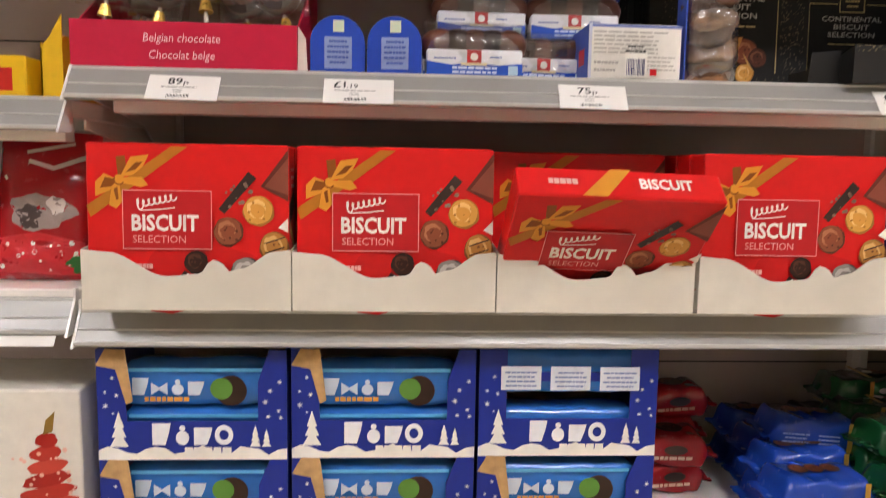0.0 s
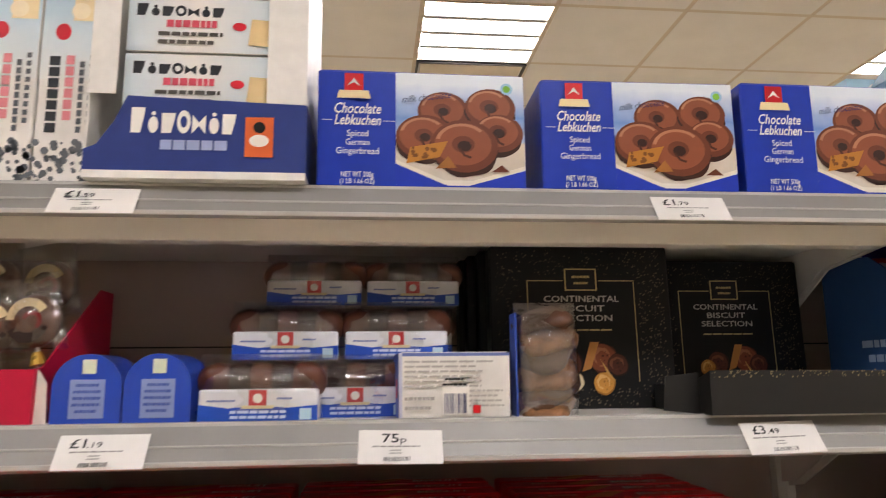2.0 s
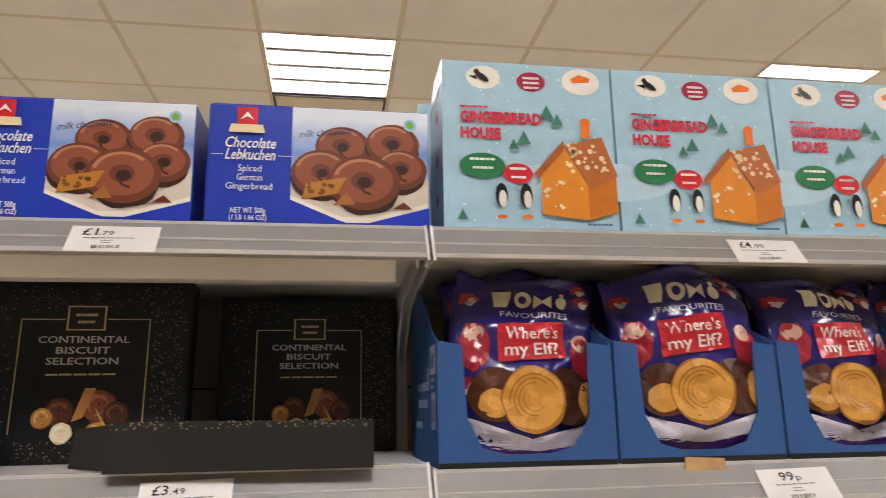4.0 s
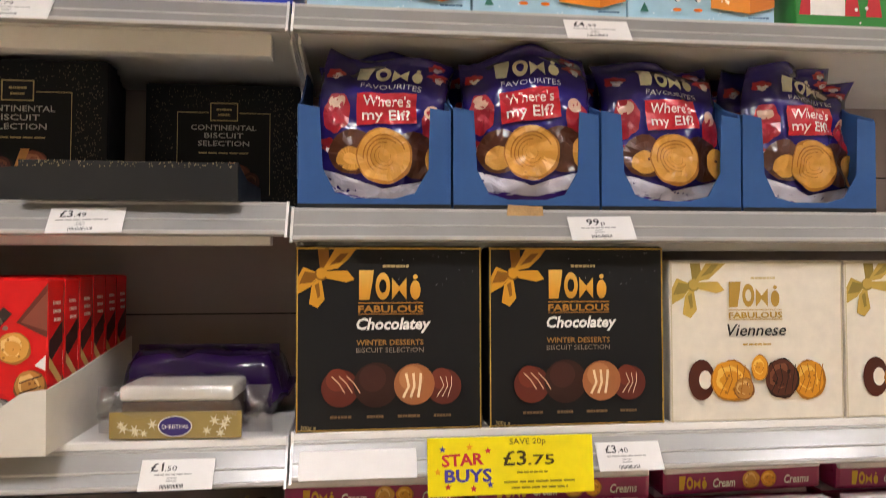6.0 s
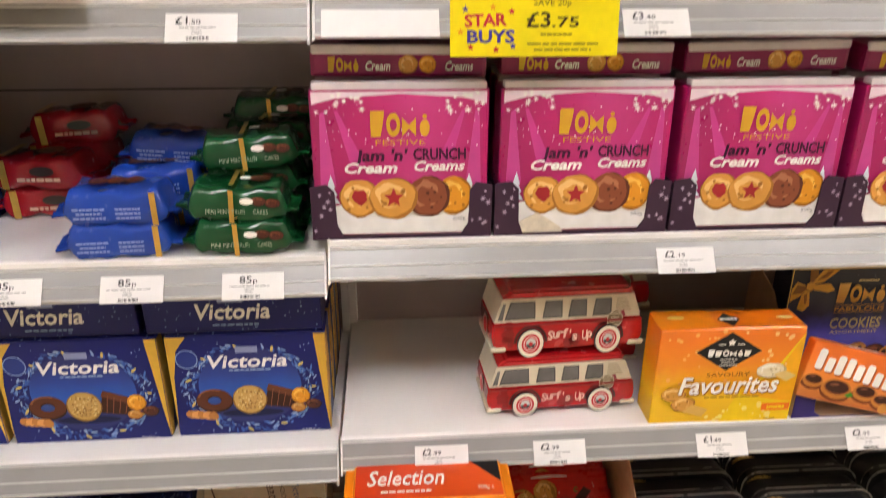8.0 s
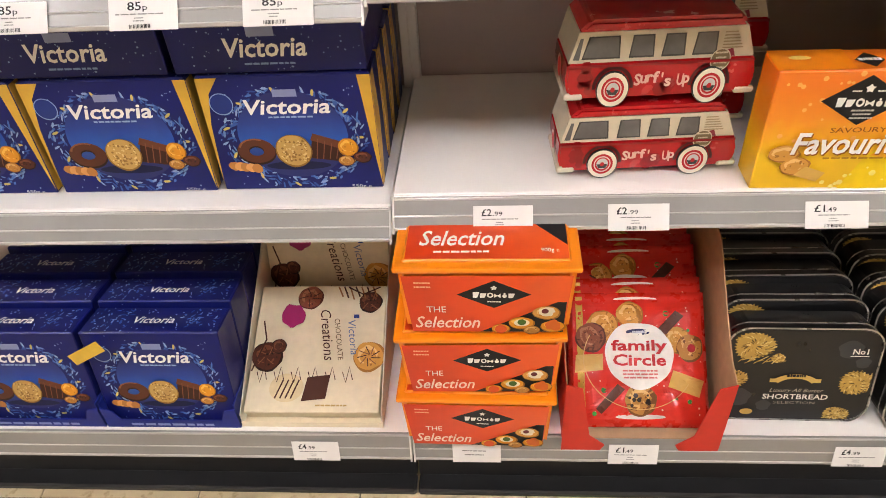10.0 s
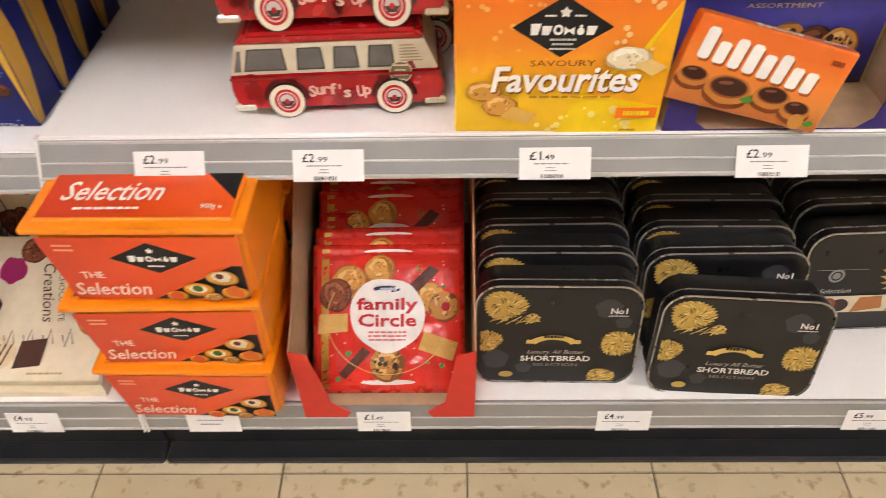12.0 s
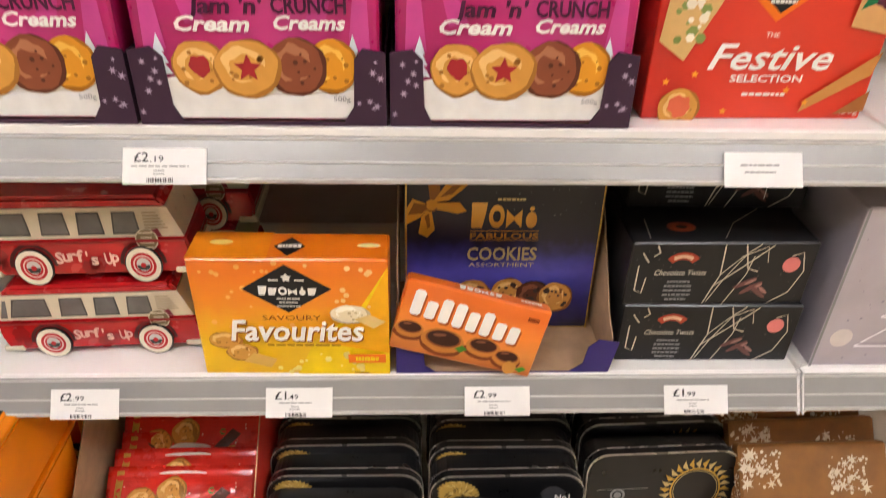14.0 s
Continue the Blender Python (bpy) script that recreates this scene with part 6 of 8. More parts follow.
def cream_box(m):
    """A pink film-fronted biscuit carton standing in a low plum tray."""
    w, h, d = 0.233, 0.2, 0.055
    t = thing("cream_biscuit_pack", "bright pink carton of festive cream biscuits standing upright", "box", m, "pink festive biscuit packs")
    b = box_bm(0, w, 0, d, 0, h, 0.006, 3)
    for v in b.verts:
        f = math.sin(math.pi * min(1, max(0, v.co.x / w)))
        if v.co.z > h * 0.9:
            v.co.z += 0.002 * f
    part("body", b, PINKF, t)
    part("top_crimp", box_bm(0.004, w - 0.004, 0.001, 0.02, h - 0.003, h + 0.008, 0.002, 2), ink("D8CFCF", 0.3, 0.4), t, "pale crimped top seam")
    a = Art(w, h)
    for u in (0.1, 0.9):
        s = 1 if u < 0.5 else -1
        a.poly([(u + 0.035 * s, 0.86), (u + 0.055 * s, 0.86), (u + 0.2 * s, 0.5), (u + 0.12 * s, 0.48)], ink("CC4690")), a.poly([(u - 0.045 * s, 0.84), (u - 0.02 * s, 0.86), (u + 0.03 * s, 0.36), (u - 0.06 * s, 0.36)], ink("C84A90"))
    a.poly([(0.015, 0.98), (0.985, 0.98), (0.985, 0.9), (0.85, 0.94), (0.5, 0.965), (0.15, 0.94), (0.015, 0.9)], ink("EBD8E0"))
    snow(a, 0.03, 0.85, 0.3, 0.97, 14, 0.022, 2), snow(a, 0.7, 0.85, 0.97, 0.97, 14, 0.022, 3), a.specks(0.03, 0.62, 0.97, 0.9, ink("F0DCE6"), 40, 0.004, 4)
    a.poly([(0.02, 0.02), (0.98, 0.02), (0.98, 0.2), (0.8, 0.24), (0.5, 0.2), (0.2, 0.24), (0.02, 0.2)], ink("E8E6E2"))
    for u in (0.1, 0.89):
        for q in range(3):
            a.poly([(u - 0.045 + 0.011 * q, 0.24 + 0.055 * q), (u + 0.045 - 0.011 * q, 0.24 + 0.055 * q), (u, 0.33 + 0.055 * q)], ink("DCE2EA"))
    a.done("winter_print", t)
    a.mark(0.33, 0.69, 0.68, 0.86, ink("D6A42E"), 4, 4)
    a.text("FESTIVE", 0.5, 0.635, 0.035, ink("D6A42E"), wide=0.28)
    a.done("maker_mark", t)
    dk = ink("4A1838")
    a.text("Jam 'n'", 0.39, 0.53, 0.075, dk, wide=0.3, bold=0.03, shear=0.15)
    a.text("Cream", 0.33, 0.45, 0.068, WHITE, wide=0.3, shear=0.25, bold=0.03)
    a.text("CRUNCH", 0.72, 0.535, 0.075, dk, wide=0.3, bold=0.03)
    a.text("Creams", 0.72, 0.46, 0.064, WHITE, wide=0.29, shear=0.25, bold=0.03)
    a.text("500g e", 0.85, 0.11, 0.025, GREY, wide=0.1)
    a.done("lettering", t)
    biscuit(a, 0.26, 0.275, 0.115, "plain", 1), biscuit(a, 0.8, 0.285, 0.11, "gold", 2, 0.115), biscuit(a, 0.655, 0.28, 0.125, "milk", 3), biscuit(a, 0.455, 0.27, 0.14, "plain", 4, 0.125)
    a.disc(0.26, 0.285, 0.045, ink("A82A30"), rz=0.042, wob=0.2), star(a, 0.455, 0.275, 0.06, ink("A8282E"))
    a.done("biscuit_picture", t)
    return t


PLUM = ink("3C2438", 0.5, 0.1)


def plum_tray(m, torn=False):
    w = 0.244
    t = thing("shelf_tray", "dark plum card tray printed with snowflakes" + (" and a torn pale corner" if torn else ""), "tray", m, "plum snowflake trays")
    outl = [(0, 0), (w, 0), (w, 0.075), (w - 0.022, 0.078), (w - 0.03, 0.068), (w - 0.032, 0.02), (w - 0.042, 0.004), (0.042, 0.004), (0.034, 0.02), (0.032, 0.068), (0.022, 0.078), (0, 0.075)]
    open_tray(t, w, 0.2, 0.07, outl, PLUM, CARDBOARD)
    if torn:
        part("torn_edge", prism([(0.034, 0.02), (0.06, 0.033), (0.092, 0.012), (0.096, 0.004), (0.04, 0.004)], -0.0012, -0.0004), surface("pale_torn_card", "D8CDB8", 0.85, 0, 0.15, 80, 0.3, 300), t, "torn pale card edge")
    a = Art(w, 0.078)
    snow(a, 0.015, 0.15, 0.11, 0.9, 7, 0.018, 2, ink("B8A8BC")), snow(a, 0.89, 0.15, 0.985, 0.9, 7, 0.018, 5, ink("B8A8BC"))
    a.done("snow_print", t)


cb_ = cream_box(pose(0.817, 0.907, 0.9462, -1.5))
for i in range(4):
    x = 0.812 + 0.248 * i
    plum_tray(pose(x, 0.903, 0.9435), i == 1)
    for j in range(3):
        if i or j:
            copy_thing(cb_, pose(x + 0.0055, 0.907 + 0.058 * j, 0.9462, -1.5, 0, (0.5, -0.6, 0.3)[j]))
    # one more pack lies flat along the top, edge to the front
    lp = thing("cream_biscuit_pack", "bright pink carton of festive cream biscuits lying flat on others", "box", pose(x + 0.007, 0.937, 1.156, 2, (0.6, 0, -0.8, 0.4)[i], (0.8, -0.5, 1.2, 0)[i]), "pink festive biscuit packs")
    part("body", box_bm(0, 0.23, 0, 0.2, 0, 0.038, 0.006, 2), ink("8E1C54", 0.3, 0.4), lp)
    part("top_crimp", box_bm(0.002, 0.228, -0.003, 0.006, 0.03, 0.042, 0.002), ink("D8CFCF", 0.3, 0.4), lp, "pale crimped seam")
    a = Art(0.23, 0.038)
    a.mark(0.1, 0.2, 0.28, 0.7, ink("D6A42E"), 4, 4)
    a.text("Cream", 0.38, 0.25, 0.3, WHITE, wide=0.14, shear=0.2, bold=0.02), a.text("Creams", 0.84, 0.25, 0.3, WHITE, wide=0.16, shear=0.2, bold=0.02)
    biscuit(a, 0.55, 0.45, 0.055, "plain", 1), biscuit(a, 0.66, 0.45, 0.05, "gold", 2)
    a.done("edge_print", lp)

fs = carton("party_selection_carton", "orange red card carton of festive savoury crackers", "box", pose(1.819, 0.93, 0.9435, 0, 0, 1), 0.24, 0.165, 0.07, fade("festive_orange", ("C8281A", "E0402A", "D8361E"), "X", 0, 0.24))
a = Art(0.24, 0.165)
a.poly([(0.2, 1.0), (0.5, 0.62), (0.82, 1.0)], ORANGE), a.poly([(0.24, 1.0), (0.51, 0.67), (0.78, 1.0)], BLACK)
a.mark(0.4, 0.82, 0.64, 0.88, WHITE, 5, 2), a.bars(0.44, 0.58, 0.77, 2, 0.04, 0.02, WHITE, 2)
a.done("maker_mark", fs)
a.text("THE", 0.5, 0.53, 0.03, WHITE, wide=0.06), a.text("Festive", 0.52, 0.33, 0.16, WHITE, wide=0.54, shear=0.3, bold=0.015), a.text("SELECTION", 0.52, 0.25, 0.045, WHITE, wide=0.32, bold=0.02), a.bars(0.4, 0.65, 0.16, 1, 0.1, 0.02, WHITE, 3)
a.text("450g", 0.93, 0.04, 0.04, WHITE, wide=0.1)
a.done("lettering", fs)
a.poly([(0.02, 0.5), (0.14, 0.38), (0.26, 0.75), (0.16, 0.95), (0.04, 0.85)], ink("D8B070")), a.specks(0.06, 0.5, 0.2, 0.85, ink("8A9A50"), 12, 0.016, 2), a.specks(0.06, 0.5, 0.2, 0.85, ink("F0E6D0"), 12, 0.018, 3)
biscuit(a, 0.16, 0.07, 0.095, "plain", 3), a.disc(0.16, 0.09, 0.05, ink("E06A48"), wob=0.2)
a.poly([(0.82, 0.6), (1, 0.55), (1, 0.95), (0.84, 0.9)], ink("D8A468")), a.disc(0.93, 0.8, 0.06, ink("5A1E38"), wob=0.2), a.poly([(0.84, 0.7), (0.9, 0.74), (0.89, 0.88)], GREEN)
a.poly([(0.7, 0.05), (0.98, 0.3), (1, 0.45), (0.72, 0.14)], ink("C88A48")), a.poly([(0.86, 0.04), (1, 0.06), (1, 0.2)], ink("A86A38"))
for u, v in ((0.08, 0.25), (0.72, 0.12), (0.36, 0.06), (0.62, 0.2), (0.2, 0.3)):
    star(a, u, v, 0.018, ink("E8A030"))
a.done("food_picture", fs)
# ---- shelf 2 ----
def assortment_box(m, w=0.236, h=0.2, d=0.07, gold=True):
    t = carton("assortment_carton", "dark blue card carton of assorted chocolate biscuits", "box", m, w, h, d, ink("0F1762", 0.42, 0.12), "blue biscuit assortment cartons")
    if gold:
        part("gold_side", side_prism([(0.002, 0.004), (d * 0.2, 0.004), (d * 0.45, h * 0.35), (d * 0.5, h * 0.6), (d * 0.35, h - 0.004), (0.002, h - 0.004)], w, w + 0.0008), ink("C8983A"), t, "gold printed side")
    a = Art(w, h)
    if gold:
        a.poly([(0.0, 0.99), (0.13, 0.99), (0.06, 0.86), (0.025, 0.6), (0.012, 0.3), (0.0, 0.03)], ink("D2A63E")), a.poly([(1.0, 0.99), (0.925, 0.99), (0.94, 0.8), (0.962, 0.5), (0.98, 0.25), (1.0, 0.02)], ink("D2A63E"))
        a.done("gold_corner", t, "gold printed chamfer")
    leaf, leaf2 = ink("4C72B8"), ink("93ACD2")
    rr = random.Random(4)
    tones = (leaf, ink("6A8AC0"), ink("2C4C92"), leaf2, ink("3A5EA8"))
    base = a.off
    for i in range(230):
        a.off = base + 0.00004 * (i % 12)
        q = rr.uniform(0, 6.283)
        u, v = 0.5 + math.cos(q) * rr.uniform(0.35, 0.44), 0.47 + math.sin(q) * rr.uniform(0.34, 0.46)
        a.disc(u, v, rr.uniform(0.01, 0.03), tones[i % 5], rz=rr.uniform(0.004, 0.009), rot=math.degrees(q) + rr.uniform(20, 120), n=6)
    a.specks(0.08, 0.03, 0.92, 0.97, leaf2, 60, 0.004, 6)
    for q in range(11):
        an = q * 0.58
        a.disc(0.5 + 0.4 * math.cos(an), 0.47 + 0.42 * math.sin(an), 0.024, ink("D8C068"), rz=0.009, rot=q * 40, n=8)
    a.done("leaf_border", t, stuff=True)
    a.disc(0.5, 0.5, 0.33, fade("assort_glow", ("141F66", "1C58B4", "1A3A90", "141E66"), "Z", 0.05, 0.15), rz=0.29, n=36)
    a.disc(0.12, 0.78, 0.07, ink("22367E")), a.ring(0.12, 0.78, 0.07, 0.92, leaf2)
    a.done("glow_print", t)
    a.text("Victoria", 0.5, 0.69, 0.12, WHITE, wide=0.5, shear=0.2, bold=0.02)
    a.rect(0.43, 0.83, 0.57, 0.89, ink("8A94B8")), a.bars(0.34, 0.68, 0.655, 1, 0.1, 0.014, leaf2, 4)
    a.done("maker_mark", t)
    a.disc(0.5, 0.23, 0.2, ink("0C1440"), rz=0.03)
    a.ring(0.26, 0.36, 0.12, 0.36, ink("2A120B"), rz=0.09, n=28), a.ring(0.26, 0.372, 0.115, 0.4, ink("5A2E1C"), rz=0.085, n=28), a.ring(0.255, 0.39, 0.1, 0.86, ink("8C5638"), rz=0.07, arc=(60, 170))
    for q in range(5):
        a.disc(0.1 + 0.035 * q, 0.235 - 0.006 * q, 0.034, ink(("B87A3C", "D89A58")[q % 2]), rz=0.032, wob=0.1, seed=q)
    a.poly([(0.58, 0.3), (0.62, 0.52), (0.79, 0.44), (0.78, 0.26)], ink("3A1A10")), a.poly([(0.6, 0.46), (0.62, 0.52), (0.79, 0.44), (0.77, 0.38)], ink("6A3A26"))
    for q in range(4):
        a.line([(0.62 + 0.04 * q, 0.29), (0.645 + 0.04 * q, 0.47 - 0.02 * q)], 0.006, ink("7A4A34"))
    biscuit(a, 0.82, 0.39, 0.062, "gold", 5), biscuit(a, 0.9, 0.3, 0.055, "choc", 6, 0.04), biscuit(a, 0.8, 0.27, 0.05, "nut", 7, 0.035)
    a.disc(0.49, 0.37, 0.112, ink("8A6428"), n=34, wob=0.02), a.disc(0.49, 0.375, 0.104, ink("C09A56"), n=34, wob=0.02), a.specks(0.41, 0.28, 0.57, 0.47, ink("8E6A30"), 60, 0.006, 4), a.specks(0.41, 0.28, 0.57, 0.47, ink("DCC080"), 50, 0.005, 5)
    a.done("biscuit_picture", t)
    a.text("550g e", 0.87, 0.02, 0.028, WHITE, wide=0.12)
    a.done("lettering", t)
    b = Art(w, d, top_of(h + 0.0009))
    b.text("Victoria", 0.5, 0.36, 0.24, WHITE, wide=0.3, shear=0.2, bold=0.02), b.specks(0.03, 0.05, 0.97, 0.95, leaf2, 60, 0.006, 6)
    base = b.off
    for i in range(70):
        b.off = base + 0.00004 * (i % 12)
        u = rr.uniform(0.03, 0.32) if i % 2 else rr.uniform(0.68, 0.97)
        b.disc(u, rr.uniform(0.1, 0.9), rr.uniform(0.008, 0.024), tones[i % 5], rz=rr.uniform(0.004, 0.008), rot=rr.uniform(0, 180), n=6)
    b.done("top_print", t, stuff=True)
    return t


ab = assortment_box(pose(0.575, 0.948, 0.5925), 0.238, 0.182)
for x in (0.575, 0.325, 0.075):
    for j in range(4):
        if x != 0.575 or j:
            copy_thing(ab, pose(x, 0.946 + 0.078 * j, 0.5925, 0, 0, (0, 0.6, -0.5, 0.3)[j]))
for x in (0.524, 0.254):
    lid = carton("assortment_carton", "dark blue assortment carton lying flat on upright ones", "box", pose(x + 0.026, 0.952, 0.777, 1), 0.26, 0.072, 0.19, ink("0F1762", 0.42, 0.12), "blue biscuit assortment cartons")
    a = Art(0.26, 0.072)
    a.specks(0.02, 0.05, 0.98, 0.95, ink("7E9AC8"), 60, 0.004, 3), a.rect(0.42, 0.7, 0.56, 0.88, ink("8A94B8"))
    a.text("Victoria", 0.5, 0.32, 0.36, WHITE, wide=0.42, shear=0.2, bold=0.02)
    a.bars(0.34, 0.68, 0.16, 1, 0.1, 0.04, ink("7E9AC8"), 3)
    a.done("edge_print", lid)


def wheel(t, x, z, side):
    bm = bmesh.new()
    bmesh.ops.create_cone(bm, cap_ends=True, segments=28, radius1=0.0215, radius2=0.0215, depth=0.006, matrix=Matrix.Translation((x, side, z)) @ Matrix.Rotation(radians(90), 4, "X"))
    wh = part("wheel", bm, DARK, t)
    a = Art(1, 1, pose(x, side - 0.003, z))
    a.disc(0, 0, 0.0202, ink("E6DDC8", 0.3, 0.4), n=28), a.disc(0, 0, 0.0148, ink("B8161E", 0.3, 0.4), n=28), a.ring(0, 0, 0.0118, 0.86, ink("E0B8B0", 0.3, 0.4)), a.disc(0, 0.0005, 0.008, ink("C8C4C0", 0.3, 0.4))
    a.poly([(-0.008, 0.0), (0.008, 0.0), (0.005, -0.006), (-0.005, -0.006)], ink("3A3432")), a.disc(0, 0, 0.003, ink("B8161E", 0.3, 0.4))
    a.done("hub_cap", wh)


def bus_tin(m):
    """A printed tin shaped like an old camper bus, front end to the left."""
    t = thing("bus_tin", "red and cream tin shaped like a vintage camper bus", "tin", m, "stacked red bus tins")
    L, D, H = 0.246, 0.095, 0.1
    red, cream = surface("tin_red", "B8141C", 0.25, 0.1, 0.15, 30, 0.02, 300, 0.5), ink("D8CDB4", 0.3, 0.4)
    lower = prism([(0.006, 0.01), (L - 0.004, 0.01), (L, 0.03), (L - 0.006, 0.052), (0.002, 0.052), (0.0, 0.03)], 0, D)
    bmesh.ops.bevel(lower, geom=lower.edges[:], offset=0.003, segments=2, affect="EDGES")
    part("lower_body", lower, red, t)
    up = prism([(0.003, 0.052), (L - 0.007, 0.052), (L - 0.022, 0.086), (0.014, 0.086)], 0.002, D - 0.002)
    part("window_band", up, cream, t, "cream window band")
    roof = prism([(0.012, 0.086), (L - 0.02, 0.086), (L - 0.03, 0.098), (0.028, 0.099)], 0.0, D)
    bmesh.ops.bevel(roof, geom=roof.edges[:], offset=0.004, segments=2, affect="EDGES")
    part("roof", roof, red, t, "red tin roof")
    glass = surface("printed_glass", "6A6866", 0.25, 0, 0.3, 30, 0.01, 300, 0.5)
    a = Art(1, 1, pose(0, 0.002, 0))
    for u0, u1 in ((0.024, 0.068), (0.079, 0.111), (0.12, 0.15), (0.159, 0.19)):
        a.poly([(u0 + (0.0 if u0 > 0.03 else -0.005), 0.056), (u1, 0.056), (u1 - 0.002, 0.0815), (u0 + 0.003, 0.0815)], ink("3A3634"))
        a.poly([(u0 + (0.002 if u0 > 0.03 else -0.003), 0.058), (u1 - 0.002, 0.058), (u1 - 0.004, 0.08), (u0 + 0.005, 0.08)], glass)
        a.done("window", t)
    a.poly([(0.008, 0.056), (0.016, 0.056), (0.02, 0.08), (0.016, 0.08)], glass)
    a.done("window", t)
    a.poly([(0.194, 0.053), (0.214, 0.053), (0.21, 0.062), (0.2, 0.06)], ink("8A2838"))
    for i in range(6):
        a.rect(0.196, 0.062 + 0.0035 * i, 0.222 - 0.002 * i, 0.0635 + 0.0035 * i, ink("A89878"))
    a.done("vent_print", t)
    a = Art(1, 1)
    a.specks(0.005, 0.012, 0.24, 0.05, ink("8E0E16", 0.25, 0.5), 12, 0.008, 4)
    a.disc(0.196, 0.05, 0.013, ink("7A6A4A")), a.ring(0.196, 0.05, 0.013, 0.9, ink("D8CDB4"))
    a.bars(0.188, 0.204, 0.057, 4, 0.0055, 0.002, ink("D8CDB4"), 2)
    for q, c in enumerate("Surf's Up"):
        if c != " ":
            a.text(c, 0.093 + 0.0079 * q, 0.0255 + 0.003 * math.sin(q * 0.8), 0.013, ink("E8B0A4", 0.3, 0.4), wide=0.0085 if c != "'" else 0.0025, bold=0.03)
    a.rect(0.002, 0.048, 0.24, 0.0512, ink("8E0E16"))
    a.done("side_print", t)
    for x in (0.062, 0.187):
        a = Art(1, 1)
        a.ring(x, 0.0215, 0.027, 0.84, ink("4A0A10"), arc=(0, 180))
        a.done("wheel_arch", t)
        wheel(t, x, 0.0215, 0.0)
        wheel(t, x, 0.0215, D)
    part("bumper", box_bm(-0.001, 0.024, -0.0015, D + 0.001, 0.009, 0.017, 0.002), cream, t), part("bumper", box_bm(L - 0.024, L + 0.002, -0.0015, D + 0.001, 0.009, 0.017, 0.002), cream, t)
    b = Art(D, 0.09, left_of(D).copy())
    b.disc(0.5, 0.36, 0.16, cream), b.disc(0.5, 0.36, 0.12, RED)
    b.done("front_print", t)
    return t


TALL = Matrix.Diagonal((1, 1, 1.09, 1))
bt_ = bus_tin(pose(1.064, 0.936, 0.6105, 0, 0, 3) @ TALL)
copy_thing(bt_, pose(1.068, 0.94, 0.7195, 0, 0.6, 4) @ TALL), copy_thing(bt_, pose(1.11, 1.07, 0.6105, 0, 0, 2) @ TALL), copy_thing(bt_, pose(1.12, 1.07, 0.7195, 0, 0, 1) @ TALL)

fv = carton("savoury_biscuit_carton", "orange and yellow card carton of savoury biscuits", "box", pose(1.321, 0.904, 0.6105, 0, 0, -0.6), 0.229, 0.171, 0.058, fade("savoury_blend", ("E8B810", "F5C414", "F09018", "EE7A12"), "Z", 0, 0.17, 0.36, 0.3))
fw, fh = 0.229, 0.171
a = Art(fw, fh)
a.poly([(0.5, 0.0), (1.0, 0.0), (1.0, 0.95), (0.85, 0.6), (0.6, 0.3)], ink("F2CE14")), a.poly([(0.62, 0.3), (1, 0.2), (1, 0.95), (0.88, 0.6)], ink("F4B016"))
a.specks(0.05, 0.4, 0.5, 0.98, ink("F6B060"), 26, 0.012, 3), a.specks(0.55, 0.6, 0.98, 0.98, ink("F6C888"), 16, 0.012, 4), a.specks(0.4, 0.02, 0.9, 0.2, ink("F8E48A"), 18, 0.014, 5)
a.done("background_print", fv)
a.poly([(0.258, 0.765), (0.485, 0.565), (0.712, 0.765), (0.485, 0.965)], BLACK)
a.mark(0.34, 0.715, 0.64, 0.79, WHITE, 6, 3), a.bars(0.43, 0.55, 0.68, 3, 0.03, 0.014, ink("C8C4BC"), 2), star(a, 0.49, 0.865, 0.028, WHITE, 5, 0.6), a.bars(0.4, 0.45, 0.84, 1, 0.1, 0.012, WHITE, 2), a.bars(0.53, 0.58, 0.84, 1, 0.1, 0.012, WHITE, 2)
a.done("maker_mark", fv)
biscuit(a, 0.8, 0.56, 0.105, "white", 3, 0.06), a.poly([(0.82, 0.52), (0.92, 0.44), (0.985, 0.5), (0.9, 0.56)], ink("E2C078")), biscuit(a, 0.14, 0.33, 0.09, "plain", 4, 0.055), biscuit(a, 0.22, 0.22, 0.085, "plain", 5, 0.06), a.poly([(0.22, 0.14), (0.36, 0.08), (0.4, 0.16), (0.28, 0.22)], ink("DCAE58"))
a.done("cracker_picture", fv)
a.text("SAVOURY", 0.5, 0.515, 0.042, ink("8A4A10"), wide=0.3)
a.text("Favourites", 0.525, 0.325, 0.18, ink("9A5A14"), wide=0.7, shear=0.2, bold=0.03)
a.text("Favourites", 0.52, 0.335, 0.18, WHITE, wide=0.7, shear=0.2, bold=0.022)
a.bars(0.3, 0.8, 0.285, 1, 0.1, 0.016, ink("B8841A"), 4)
a.rect(0.78, 0.13, 0.98, 0.21, ORANGE), a.bars(0.8, 0.96, 0.15, 1, 0.1, 0.035, YELLOW, 4), a.bars(0.8, 0.9, 0.03, 1, 0.1, 0.016, ink("A87A14"), 4)
a.done("lettering", fv)
b = Art(fw, 0.058, top_of(fh + 0.0009))
b.rect(0.0, 0, 0.4, 1, ink("F08A18")), b.poly([(0.42, 0.45), (0.5, 0.1), (0.58, 0.45), (0.5, 0.8)], BLACK), b.disc(0.15, 0.6, 0.06, ink("F4D070"), rz=0.025), b.disc(0.9, 0.5, 0.06, ink("F8E9A0"), rz=0.02), b.bars(0.44, 0.56, 0.4, 1, 0.1, 0.12, WHITE, 2)
b.done("top_print", fv)

